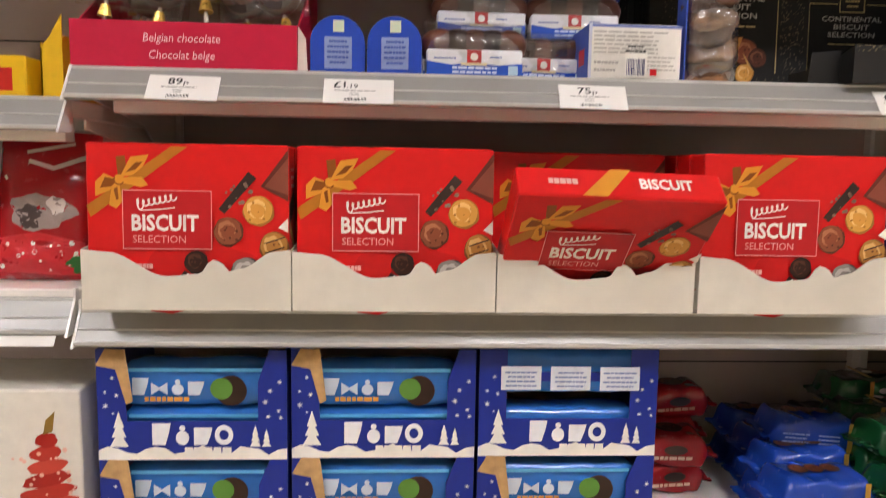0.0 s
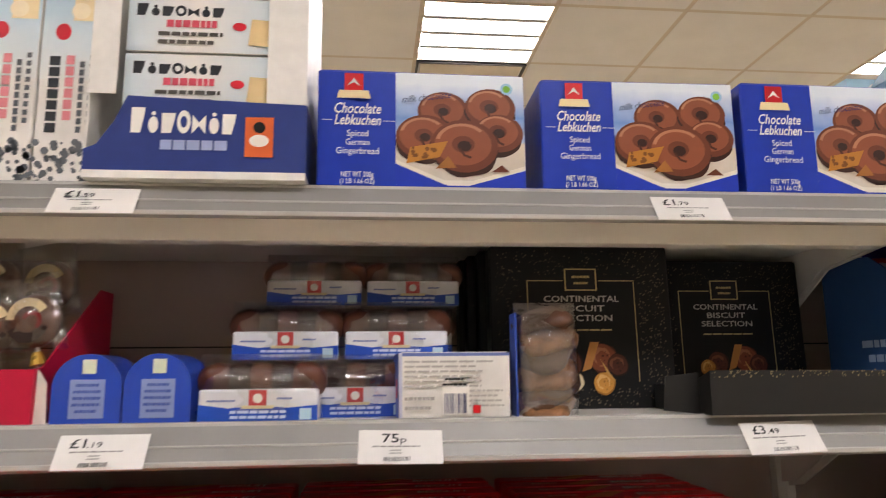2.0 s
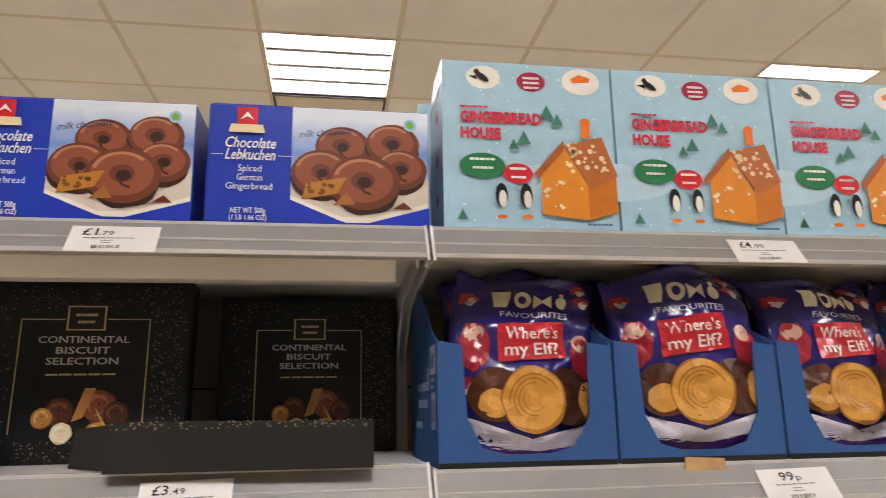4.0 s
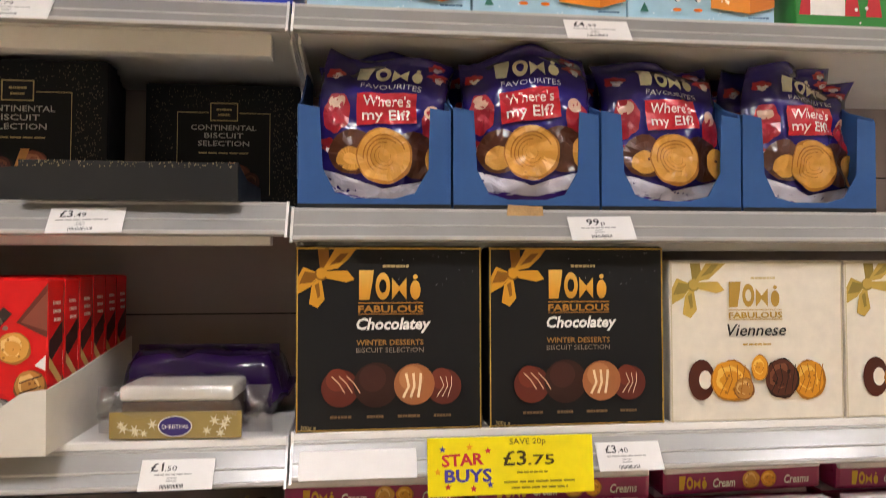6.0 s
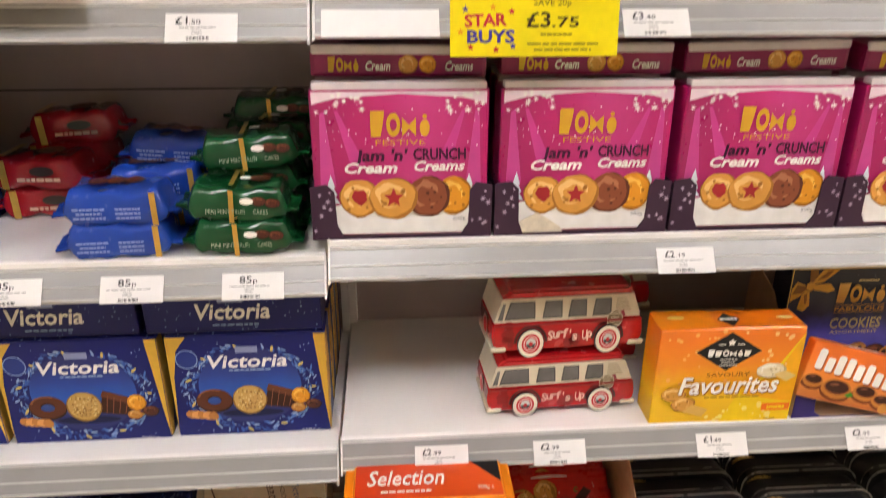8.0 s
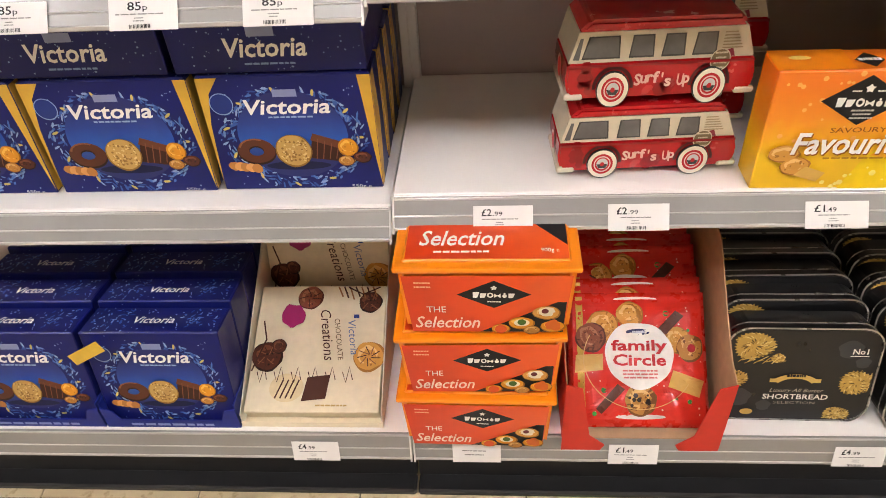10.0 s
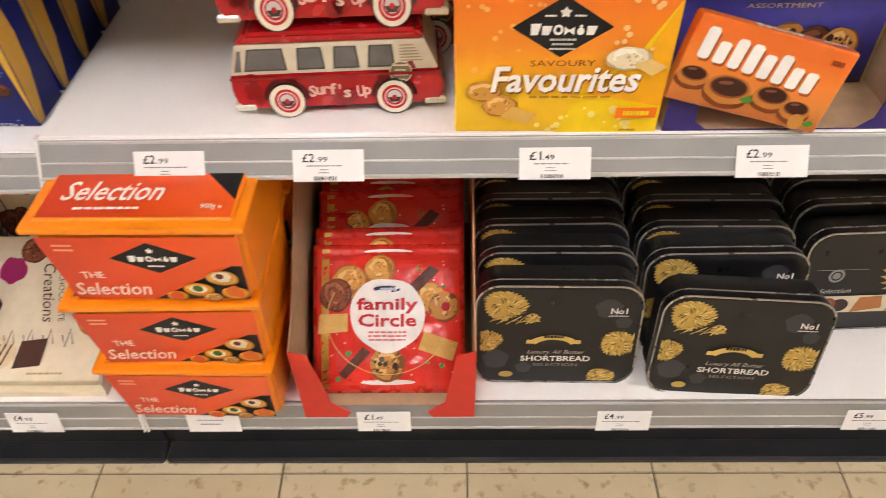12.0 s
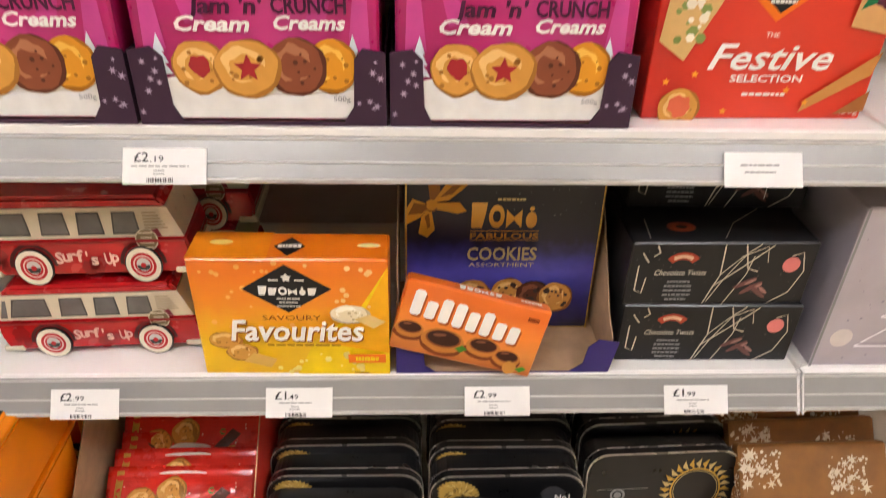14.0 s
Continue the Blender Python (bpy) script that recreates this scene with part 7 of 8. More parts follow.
# low purple tray with a cookie carton at the back and a leaning toffee carton
pt = thing("shelf_tray", "purple outside, brown inside card tray cut low at the front", "tray", pose(1.558, 0.902, 0.6105))
w = 0.27
outl = [(0, 0), (w, 0), (w + 0.008, 0.048), (w - 0.018, 0.052), (w - 0.03, 0.04), (w - 0.034, 0.014), (w - 0.05, 0.0006), (0.05, 0.0006), (0.036, 0.012), (0.034, 0.036), (0.026, 0.05), (0.0, 0.056)]
part("front_lip", prism(outl, 0, 0.002), ink("35286C", 0.5, 0.1), pt, "purple card front with rounded cut")
for x, o in ((0, 1), (w - 0.002, 0)):
    part("side_wall", side_prism([(0.002, 0), (0.2, 0), (0.2, 0.2), (0.12, 0.17), (0.03, 0.07), (0.002, 0.054)], x, x + 0.002), CARDBOARD, pt)
part("tray_floor", box_bm(0.002, w - 0.002, 0.002, 0.2, 0, 0.002), CARDBOARD, pt)
square_box(pose(1.568, 0.99, 0.6128, -2), "cookie", 0.25, 0.222, 0.05)
tf = carton("toffee_carton", "orange card carton of caramel chocolate cups leaning askew", "box", Matrix.Translation((1.549, 0.893, 0.662)) @ pose(0, 0, 0, -10, 15, -2), 0.18, 0.094, 0.02, fade("toffee_blend", ("B8642C", "DC8838", "EE842A", "E46E1E"), "Z", 0, 0.085, 0.35, 0.3))
a = Art(0.18, 0.094)
for i in range(8):
    u, hh = 0.1 + 0.098 * i, (0.36, 0.25, 0.34, 0.34, 0.28, 0.34, 0.25, 0.25)[i]
    q = [(u + dx, 0.54 - 0.015 * i + dz * hh) for dx, dz in ((-0.034, 0.08), (-0.02, 0.0), (0.024, 0.0), (0.038, 0.08), (0.046, 0.9), (0.03, 1.0), (-0.014, 1.0), (-0.028, 0.9))]
    a.poly([(x + 0.012, z - 0.03) for x, z in q], ink("A8501A")), a.poly(q, WHITE)
    a.done("maker_mark", tf)
for u, v, r in ((0.1, 0.33, 0.1), (0.62, 0.3, 0.12), (0.34, 0.27, 0.15), (0.8, 0.22, 0.1)):
    a.disc(u, v - 0.05, r * 1.05, ink("7A3A14"), rz=r * 0.62, wob=0.05), a.disc(u, v, r, ink("C07A34"), rz=r * 0.6, wob=0.04), a.disc(u, v + 0.03, r * 0.82, ink("8A4A20"), rz=r * 0.45), a.disc(u, v + 0.035, r * 0.74, ink("3A160C"), rz=r * 0.38), a.disc(u - r * 0.2, v + 0.075, r * 0.3, ink("7A4A34"), rz=r * 0.08, rot=10)
    a.done("cup_picture", tf)
a.disc(0.84, 0.1, 0.05, ink("C88A3E"), wob=0.06), a.poly([(0.88, 0.1), (0.93, 0.16), (0.96, 0.12), (0.92, 0.06)], ink("4A8A2A")), a.poly([(0.43, 0.2), (0.48, 0.27), (0.52, 0.22), (0.48, 0.16)], ink("4A8A2A"))
a.done("nut_picture", tf)
a.bars(0.84, 0.94, 0.82, 1, 0.1, 0.06, ink("8A3A10"), 3)
a.done("small_print", tf)
b = Art(0.18, 0.02, top_of(0.094 + 0.0009))
b.mark(0.35, 0.25, 0.65, 0.8, WHITE, 6, 3), b.bars(0.76, 0.95, 0.35, 1, 0.1, 0.3, WHITE, 3)
b.done("top_print", tf)


def twist_box(m, w=0.228, h=0.0895, d=0.09):
    t = carton("chocolate_twist_carton", "black card carton of chocolate twists with cream swirls", "box", m, w, h, d, ink("1A1A1C", 0.36, 0.3), "stacked chocolate twist cartons")
    a = Art(w, h)
    cr = ink("C8BCA8")
    a.line([(0.06, 0.85), (0.1, 0.7)], 0.008, cr), a.line([(0.05, 0.65), (0.05, 0.25), (0.09, 0.2), (0.1, 0.45)], 0.008, cr)
    a.line([(0.46, 0.05), (0.52, 0.4), (0.62, 0.85), (0.68, 0.98)], 0.006, cr), a.line([(0.5, 0.5), (0.6, 0.8), (0.72, 0.95), (0.74, 0.7)], 0.006, cr), a.line([(0.55, 0.0), (0.64, 0.5), (0.66, 0.8)], 0.006, cr)
    a.line([(0.8, 0.02), (0.9, 0.2), (0.95, 0.55), (0.92, 0.85), (0.86, 0.8)], 0.007, cr)
    for p in ([(0.44, 0.02), (0.5, 0.5), (0.49, 0.97)], [(0.47, 0.3), (0.6, 0.6), (0.75, 0.97)], [(0.6, 0.98), (0.64, 0.6), (0.7, 0.55)], [(0.13, 0.97), (0.15, 0.86), (0.12, 0.8)]):
        a.line(p, 0.008, cr)
    a.specks(0.02, 0.02, 0.98, 0.98, ink("4A4844"), 50, 0.004, 8)
    a.done("swirl_print", t)
    a.ring(0.28, 0.56, 0.115, 0.62, ink("A84028"), rz=0.12, arc=(42, 138)), a.ring(0.28, 0.56, 0.1, 0.8, ink("D8B898"), rz=0.105, arc=(56, 124))
    a.disc(0.87, 0.66, 0.048, ink("D87A74"))
    a.done("maker_mark", t)
    a.text("Chocolate Twists", 0.28, 0.5, 0.085, ink("D8CFC0"), wide=0.28, shear=0.25), a.bars(0.2, 0.36, 0.38, 5, 0.07, 0.03, GREY, 4)
    a.done("lettering", t)
    for u, v, r in ((0.64, 0.38, 30), (0.68, 0.3, 35), (0.72, 0.24, -40)):
        a.disc(u, v, 0.07, ink("6A4440"), rz=0.015, rot=r, n=10), a.disc(u + 0.03, v + 0.02, 0.035, ink("9A7068"), rz=0.01, rot=r, n=10)
        a.done("twist_picture", t)
    b = Art(w, d, top_of(h + 0.0009))
    b.ring(0.3, 0.4, 0.08, 0.4, ink("A85030"), rz=0.05), b.line([(0.5, 0.1), (0.6, 0.5), (0.8, 0.9)], 0.006, cr), b.line([(0.1, 0.1), (0.12, 0.6)], 0.006, cr)
    b.done("top_print", t)
    return t


tb = twist_box(pose(1.841, 0.924, 0.6105, 0, 0, -0.5))
for x, y, z, r in ((1.838, 0.926, 0.7, 0.5), (1.85, 1.02, 0.6105, 0), (1.848, 1.02, 0.7, 1), (1.852, 1.015, 0.79, -1), (1.85, 1.115, 0.6105, 0), (1.85, 1.115, 0.7, 0), (1.85, 1.115, 0.79, 0)):
    copy_thing(tb, pose(x, y, z, 0, 0, r))
st = thing("paper_tag", "small curled white paper tag on the shelf upright", "paper", pose(2.074, 0.905, 0.575, 0, 14, 20))
part("paper", box_bm(0, 0.014, 0, 0.001, 0, 0.042, 0.0004), CARD_WHITE, st)
lb = thing("price_ticket", "loose white card price ticket on a carton side", "price ticket", Matrix.Translation((2.02, 1.0, 0.81)) @ pose(0, 0, 0, 0, 18, 60))
part("card", box_bm(0, 0.06, 0, 0.0008, 0, 0.04, 0.0003), CARD_WHITE, lb)
a = Art(0.06, 0.04)
a.bars(0.1, 0.8, 0.6, 2, 0.25, 0.12, TICKET_INK, 3)
a.done("small_print", lb)

# ---- lowest shelf ----
for k, x in enumerate((0.286, 0.04)):
    vt = thing("shelf_tray", "dark blue card tray with a printed base band", "tray", pose(x, 0.832, 0.1655), "dark blue base trays")
    w = 0.242
    outl = [(0, 0), (w, 0), (w, 0.05), (w - 0.02, 0.045), (w - 0.03, 0.02), (0.03, 0.02), (0.02, 0.045), (0, 0.05)]
    open_tray(vt, w, 0.4, 0.06, outl, ink("18267C", 0.4, 0.2), CARDBOARD)
    a = Art(w, 0.02)
    a.bars(0.1, 0.9, 0.3, 1, 0.1, 0.3, ink("8A94C8"), 3)
    a.done("band_print", vt)
    if k == 0:
        ab2 = assortment_box(pose(x + 0.003, 0.842, 0.168, -8), gold=False)
    for j in range(5):
        if k == 0 and j == 0:
            continue
        copy_thing(ab2, pose(x + 0.003, 0.842 + 0.075 * j, 0.168, -8, 0, 0))
    yl = thing("offer_sticker", "yellow gold corner sticker on a blue carton", "label", Matrix.Translation((x + 0.0, 0.838, 0.322)) @ pose(0, 0, 0, -8, -30, 0))
    part("paper", box_bm(0, 0.07, 0, 0.0008, 0, 0.022, 0.0003), ink("D6B040"), yl)

ct = thing("shelf_tray", "cream card tray with a tall rear panel", "tray", pose(0.53, 0.835, 0.1655))
CREAMC = ink("E4D6B8", 0.5, 0.1)
w = 0.25
part("front_lip", prism([(0, 0), (w, 0), (w, 0.012), (0, 0.012)], 0, 0.002), CREAMC, ct)
for x in (0, w - 0.002):
    part("side_wall", side_prism([(0.002, 0), (0.36, 0), (0.36, 0.22), (0.002, 0.03)], x, x + 0.002), CARD_GREY, ct)
part("tray_floor", box_bm(0.002, w - 0.002, 0.002, 0.36, 0, 0.002), CREAMC, ct)


def cream_carton(m, w=0.238, h=0.242, d=0.03):
    t = carton("chocolate_creation_carton", "cream card carton printed with chocolates and drizzles", "box", m, w, h, d, CREAMC, "cream chocolate cartons")
    a = Art(w, h)
    br = ink("4A2418")
    for u, v, r, k in ((0.4, 0.9, 0.1, "milk"), (0.12, 0.42, 0.12, "choc"), (0.9, 0.42, 0.12, "plain"), (0.88, 0.86, 0.09, "choc"), (0.2, 0.5, 0.06, "choc")):
        biscuit(a, u, v, r, k, 3)
    a.done("chocolate_picture", t)
    a.disc(0.28, 0.75, 0.095, ink("A01E62"), wob=0.12)
    a.done("chocolate_picture", t)
    a.disc(0.3, 0.18, 0.13, WCHOC, rz=0.11), a.poly([(0.42, 0.08), (0.6, 0.1), (0.62, 0.28), (0.45, 0.26)], br)
    for i in range(4):
        a.line([(0.22 + 0.04 * i, 0.1), (0.27 + 0.04 * i, 0.24)], 0.012, br)
    for i in range(6):
        u = 0.06 + 0.13 * i
        a.line([(u, 0.3), (u + 0.03, 0.22), (u + 0.05, 0.34), (u + 0.08, 0.24)], 0.008, br)
    for u, v in ((0.12, 0.42), (0.88, 0.86), (0.4, 0.9), (0.9, 0.42)):
        for q in range(9):
            an = q * 0.7
            a.line([(u + 0.02 * math.cos(an), v + 0.02 * math.sin(an)), (u + 0.09 * math.cos(an + 0.5), v + 0.08 * math.sin(an + 0.5))], 0.007, (br, ink("8A5A3A"))[q % 2])
    for i in range(7):
        a.line([(0.62 + 0.045 * i, 0.985), (0.66 + 0.045 * i, 0.9 - 0.012 * (i % 3))], 0.012, (ink("9A6A40"), br)[i % 2])
    a.line([(0.02, 0.3), (0.1, 0.55), (0.06, 0.7)], 0.012, br), a.line([(0.7, 0.98), (0.82, 0.92), (0.95, 0.98)], 0.012, br)
    a.done("chocolate_picture", t)
    a.text("CHOCOLATE", 0.64, 0.55, 0.04, ink("6A5438"), wide=0.34, rot=-80), a.text("Creations", 0.53, 0.58, 0.08, br, wide=0.42, shear=0.25, rot=-80), a.bars(0.5, 0.8, 0.04, 1, 0.1, 0.012, ink("B89A60"), 3)
    a.text("Victoria", 0.74, 0.56, 0.06, ink("6A7AA0"), wide=0.28, shear=0.2, rot=-80), a.rect(0.76, 0.72, 0.8, 0.75, ink("2E3E8A"))
    a.done("lettering", t)
    return t


cc = cream_carton(pose(0.536, 0.842, 0.1965, -68))
copy_thing(cc, pose(0.536, 1.09, 0.173, -14))
copy_thing(cc, pose(0.537, 1.125, 0.173, -12))

TUBOR = surface("tub_orange", "F58C0E", 0.35, 0, 0.06, 20, 0.02, 300, 0.3)
SELR = fade("selection_label", ("D43A12", "E44A16", "EC5C1E"), "X", 0, 0.25, 0.36, 0.3)


def cracker_tub(m):
    """A tapered orange plastic tub with a red paper band and a lipped lid."""
    t = thing("cracker_tub", "orange plastic tub with a red label and lipped lid", "tub", m, "stacked orange cracker tubs")
    W, D, H, tp = 0.242, 0.2, 0.136, 0.006
    b = bmesh.new()
    bmesh.ops.create_cube(b, size=1)
    for v in b.verts:
        k = 0 if v.co.z > 0 else tp
        v.co = ((W - k) if v.co.x > 0 else k, (D - k) if v.co.y > 0 else k, (H - 0.012) if v.co.z > 0 else 0)
    bmesh.ops.bevel(b, geom=[e for e in b.edges], offset=0.01, segments=3, affect="EDGES")
    part("tub_body", b, TUBOR, t)
    lid = part("lid", joined(box_bm(-0.005, W + 0.005, -0.005, D + 0.005, H - 0.0125, H - 0.003, 0.004, 2), box_bm(0.008, W - 0.008, 0.008, D - 0.008, H - 0.004, H, 0.003)), TUBOR, t, "orange lipped lid")
    a = Art(W, D, top_of(H))
    a.rect(0.05, 0.06, 0.95, 0.94, SELR), a.poly([(0.4, 0.94), (0.95, 0.94), (0.95, 0.2)], BLACK)
    a.text("THE", 0.32, 0.44, 0.08, WHITE, wide=0.12), a.text("Selection", 0.36, 0.2, 0.16, WHITE, wide=0.48, shear=0.25, bold=0.012), a.bars(0.16, 0.56, 0.12, 1, 0.1, 0.02, WHITE, 3)
    biscuit(a, 0.66, 0.84, 0.07, "gold", 2, 0.05), a.disc(0.66, 0.86, 0.045, ink("D8582A")), biscuit(a, 0.82, 0.74, 0.07, "gold", 5, 0.05), a.disc(0.81, 0.76, 0.04, ink("D06A24")), biscuit(a, 0.89, 0.5, 0.055, "white", 3, 0.05), a.disc(0.89, 0.52, 0.03, ink("5A7A2E")), a.text("900g e", 0.85, 0.12, 0.04, WHITE, wide=0.1)
    a.done("lid_print", lid)
    lean = math.degrees(math.atan2(tp, H - 0.012))
    m2 = Matrix.Translation((0, tp - 0.0004, 0)) @ Matrix.Rotation(radians(lean), 4, "X")
    a = Art(W, H - 0.016, m2)
    a.poly([(0.06, 0.05), (0.94, 0.05), (0.975, 0.97), (0.025, 0.97)], SELR)
    a.poly([(0.46, 0.05), (0.94, 0.05), (0.95, 0.56), (0.9, 0.56)], BLACK)
    a.done("label", t)
    a.poly([(0.33, 0.68), (0.54, 0.46), (0.75, 0.68), (0.54, 0.9)], BLACK), a.mark(0.42, 0.63, 0.66, 0.72, WHITE, 6, 3), star(a, 0.54, 0.79, 0.02, WHITE, 5, 0.6), a.bars(0.5, 0.58, 0.56, 1, 0.1, 0.02, WHITE, 2), a.bars(0.08, 0.2, 0.86, 2, 0.06, 0.025, ink("F0B898"), 3)
    a.done("maker_mark", t)
    a.text("THE", 0.21, 0.4, 0.1, WHITE, wide=0.11), a.text("Selection", 0.27, 0.14, 0.19, ink("F6D8C8"), wide=0.38, shear=0.3, bold=0.012), a.text("900g e", 0.87, 0.09, 0.05, WHITE, wide=0.09)
    a.done("lettering", t)
    for u, v, r, k in ((0.58, 0.12, 0.055, "gold"), (0.7, 0.22, 0.075, "gold"), (0.84, 0.4, 0.08, "plain"), (0.88, 0.17, 0.07, "gold"), (0.76, 0.11, 0.05, "nut")):
        biscuit(a, u, v, r, k, 4, r * 0.7)
    a.disc(0.7, 0.24, 0.045, ink("E8E0C8"), rz=0.03), a.disc(0.7, 0.25, 0.025, ink("4A6A2A")), a.disc(0.58, 0.13, 0.035, ink("D8582A")), a.disc(0.84, 0.43, 0.05, ink("E6DCC0"), rz=0.035, wob=0.2), a.disc(0.83, 0.44, 0.02, ink("6A2A2A")), a.disc(0.88, 0.2, 0.045, ink("D86A2A"), wob=0.2)
    a.done("food_picture", t)
    return t


tub = cracker_tub(pose(0.823, 0.795, 0.1655, 0, 0, -1))
for i, r in ((1, 0.5), (2, -0.5)):
    copy_thing(tub, pose(0.821 + 0.011 * i, 0.795 - 0.001 * i, 0.1655 + 0.1363 * i, 0, 0, r))
for i in range(3):
    copy_thing(tub, pose(0.832 + 0.004 * i, 1.01, 0.1655 + 0.1363 * i, 0, 0, 0.4 * i))

REDT = ink("D23A2C", 0.5, 0.1)
ft = thing("shelf_tray", "red outside, brown inside card tray full of biscuit packs", "tray", pose(1.086, 0.815, 0.155))
w = 0.262
outl = [(0, -0.02), (0.065, -0.02), (0.072, -0.006), (0.045, 0.02), (0.034, 0.09), (0.026, 0.14), (0, 0.15)]
part("front_corner", prism(outl, 0, 0.002), REDT, ft), part("front_corner", prism([(w - x, z) for x, z in outl][::-1], 0, 0.002), REDT, ft)
for x, mm in ((0, CARDBOARD), (w - 0.002, CARDBOARD)):
    part("side_wall", side_prism([(0.002, 0.012), (0.4, 0.012), (0.4, 0.3), (0.2, 0.28), (0.1, 0.2), (0.04, 0.16), (0.002, 0.148)], x, x + 0.002), mm, ft, "brown inside card wall")
part("side_skin", side_prism([(0.002, 0.012), (0.4, 0.012), (0.4, 0.298), (0.2, 0.278), (0.1, 0.198), (0.04, 0.158), (0.002, 0.146)], w, w + 0.0006), REDT, ft), part("side_skin", side_prism([(0.002, 0.012), (0.4, 0.012), (0.4, 0.298), (0.2, 0.278), (0.1, 0.198), (0.04, 0.158), (0.002, 0.146)], -0.0006, 0.0), REDT, ft)
part("tray_floor", box_bm(0.002, w - 0.002, 0.002, 0.4, 0.0105, 0.0125), CARDBOARD, ft)


def family_pack(m):
    w, h, d = 0.232, 0.228, 0.036
    t = thing("assorted_biscuit_pack", "red film pack of assorted biscuits with a white badge", "biscuit pack", m, "red assorted biscuit packs")
    b, wp = pillow_bm(w, h, d, 24, 24, 0.0035, 6, 0.07)
    part("film_wrap", b, ink("D62A1E", 0.28, 0.45), t, smooth=True)
    a = Art(w, h, warp=wp, lift=0.001)
    a.rect(0.03, 0.06, 0.97, 0.94, ink("DA2E22", 0.3, 0.4)), a.specks(0.04, 0.08, 0.96, 0.92, ink("E8C8B8"), 70, 0.005, 4), a.specks(0.06, 0.1, 0.94, 0.9, ink("3A8A3A"), 12, 0.016, 5)
    a.rect(0.06, 0.03, 0.11, 0.97, GOLD)
    a.disc(0.5, 0.08, 0.18, ink("E6DCD8"), rz=0.018), a.disc(0.5, 0.95, 0.16, ink("E6DCD8"), rz=0.018)
    a.done("background_print", t)
    for u, v, r, k in ((0.25, 0.74, 0.12, "plain"), (0.45, 0.83, 0.1, "plain"), (0.78, 0.64, 0.1, "plain"), (0.87, 0.58, 0.1, "nut"), (0.16, 0.66, 0.11, "milk"), (0.5, 0.2, 0.115, "nut")):
        biscuit(a, u, v, r, k, 3)
    a.poly([(0.64, 0.72), (0.78, 0.86), (0.84, 0.82), (0.7, 0.68)], ink("5A2C1C")), a.poly([(0.18, 0.14), (0.34, 0.32), (0.39, 0.28), (0.22, 0.1)], ink("5A2C1C")), a.poly([(0.04, 0.4), (0.24, 0.42), (0.24, 0.54), (0.05, 0.53)], ink("D6AE62")), a.poly([(0.7, 0.3), (0.92, 0.22), (0.96, 0.34), (0.74, 0.42)], ink("D2A658"))
    a.specks(0.42, 0.14, 0.58, 0.26, DCHOC, 10, 0.014, 6), a.disc(0.88, 0.58, 0.03, ink("A81E28"))
    a.done("biscuit_picture", t)
    a.ring(0.5, 0.5, 0.4, 0.985, ink("D8B070"), rz=0.36, n=40, arc=(150, 330))
    a.disc(0.5, 0.53, 0.25, ink("EEEAE4"), rz=0.235, wob=0.05, n=44)
    a.disc(0.5, 0.7, 0.09, ink("1E2A5A"), rz=0.022), a.bars(0.44, 0.56, 0.69, 1, 0.1, 0.018, ink("C8CCDC"), 3)
    a.text("family", 0.5, 0.565, 0.075, ink("C01A22"), wide=0.4, bold=0.025), a.text("Circle", 0.5, 0.455, 0.08, ink("C01A22"), wide=0.38, bold=0.025), a.bars(0.34, 0.66, 0.41, 3, 0.025, 0.012, ink("D87878"), 3)
    a.done("badge", t)
    return t


fp = family_pack(pose(1.101, 0.835, 0.172, -48, 0, 0))
for i in range(1, 8):
    copy_thing(fp, pose(1.101 + 0.002 * (i % 2), 0.835 + 0.036 * i, 0.172 + (0.014 if i > 2 else 0.0), -48 + 1.5 * i, (0.6, -0.8)[i % 2], 0))

TIN = surface("black_tin", "161617", 0.3, 0.2, 0.15, 30, 0.02, 300, 0.4)
TINEDGE = surface("tin_rim", "B4B0A7", 0.28, 0.7, 0.1, 30, 0.02, 300)


def round_rect(w, h, r, n=6):
    pts = []
    for cx, cz, a0 in ((w - r, r, -90), (w - r, h - r, 0), (r, h - r, 90), (r, r, 180)):
        pts += [(cx + r * math.cos(radians(a0 + 90 * i / n)), cz + r * math.sin(radians(a0 + 90 * i / n))) for i in range(n + 1)]
    return pts


def grow(pts, w, h, s):
    return [(w / 2 + (x - w / 2) * (1 + s / w * 2), h / 2 + (z - h / 2) * (1 + s / h * 2)) for x, z in pts]


def hoop(outer, inner, y0, y1):
    bm = bmesh.new()
    ls = [[bm.verts.new((x, y, z)) for x, z in p] for p, y in ((outer, y1), (outer, y0), (inner, y0), (inner, y1))]
    n = len(outer)
    for p, q in zip(ls, ls[1:] + ls[:1]):
        for i in range(n):
            bm.faces.new((p[i], p[(i + 1) % n], q[(i + 1) % n], q[i]))
    bmesh.ops.recalc_face_normals(bm, faces=bm.faces[:])
    return bm


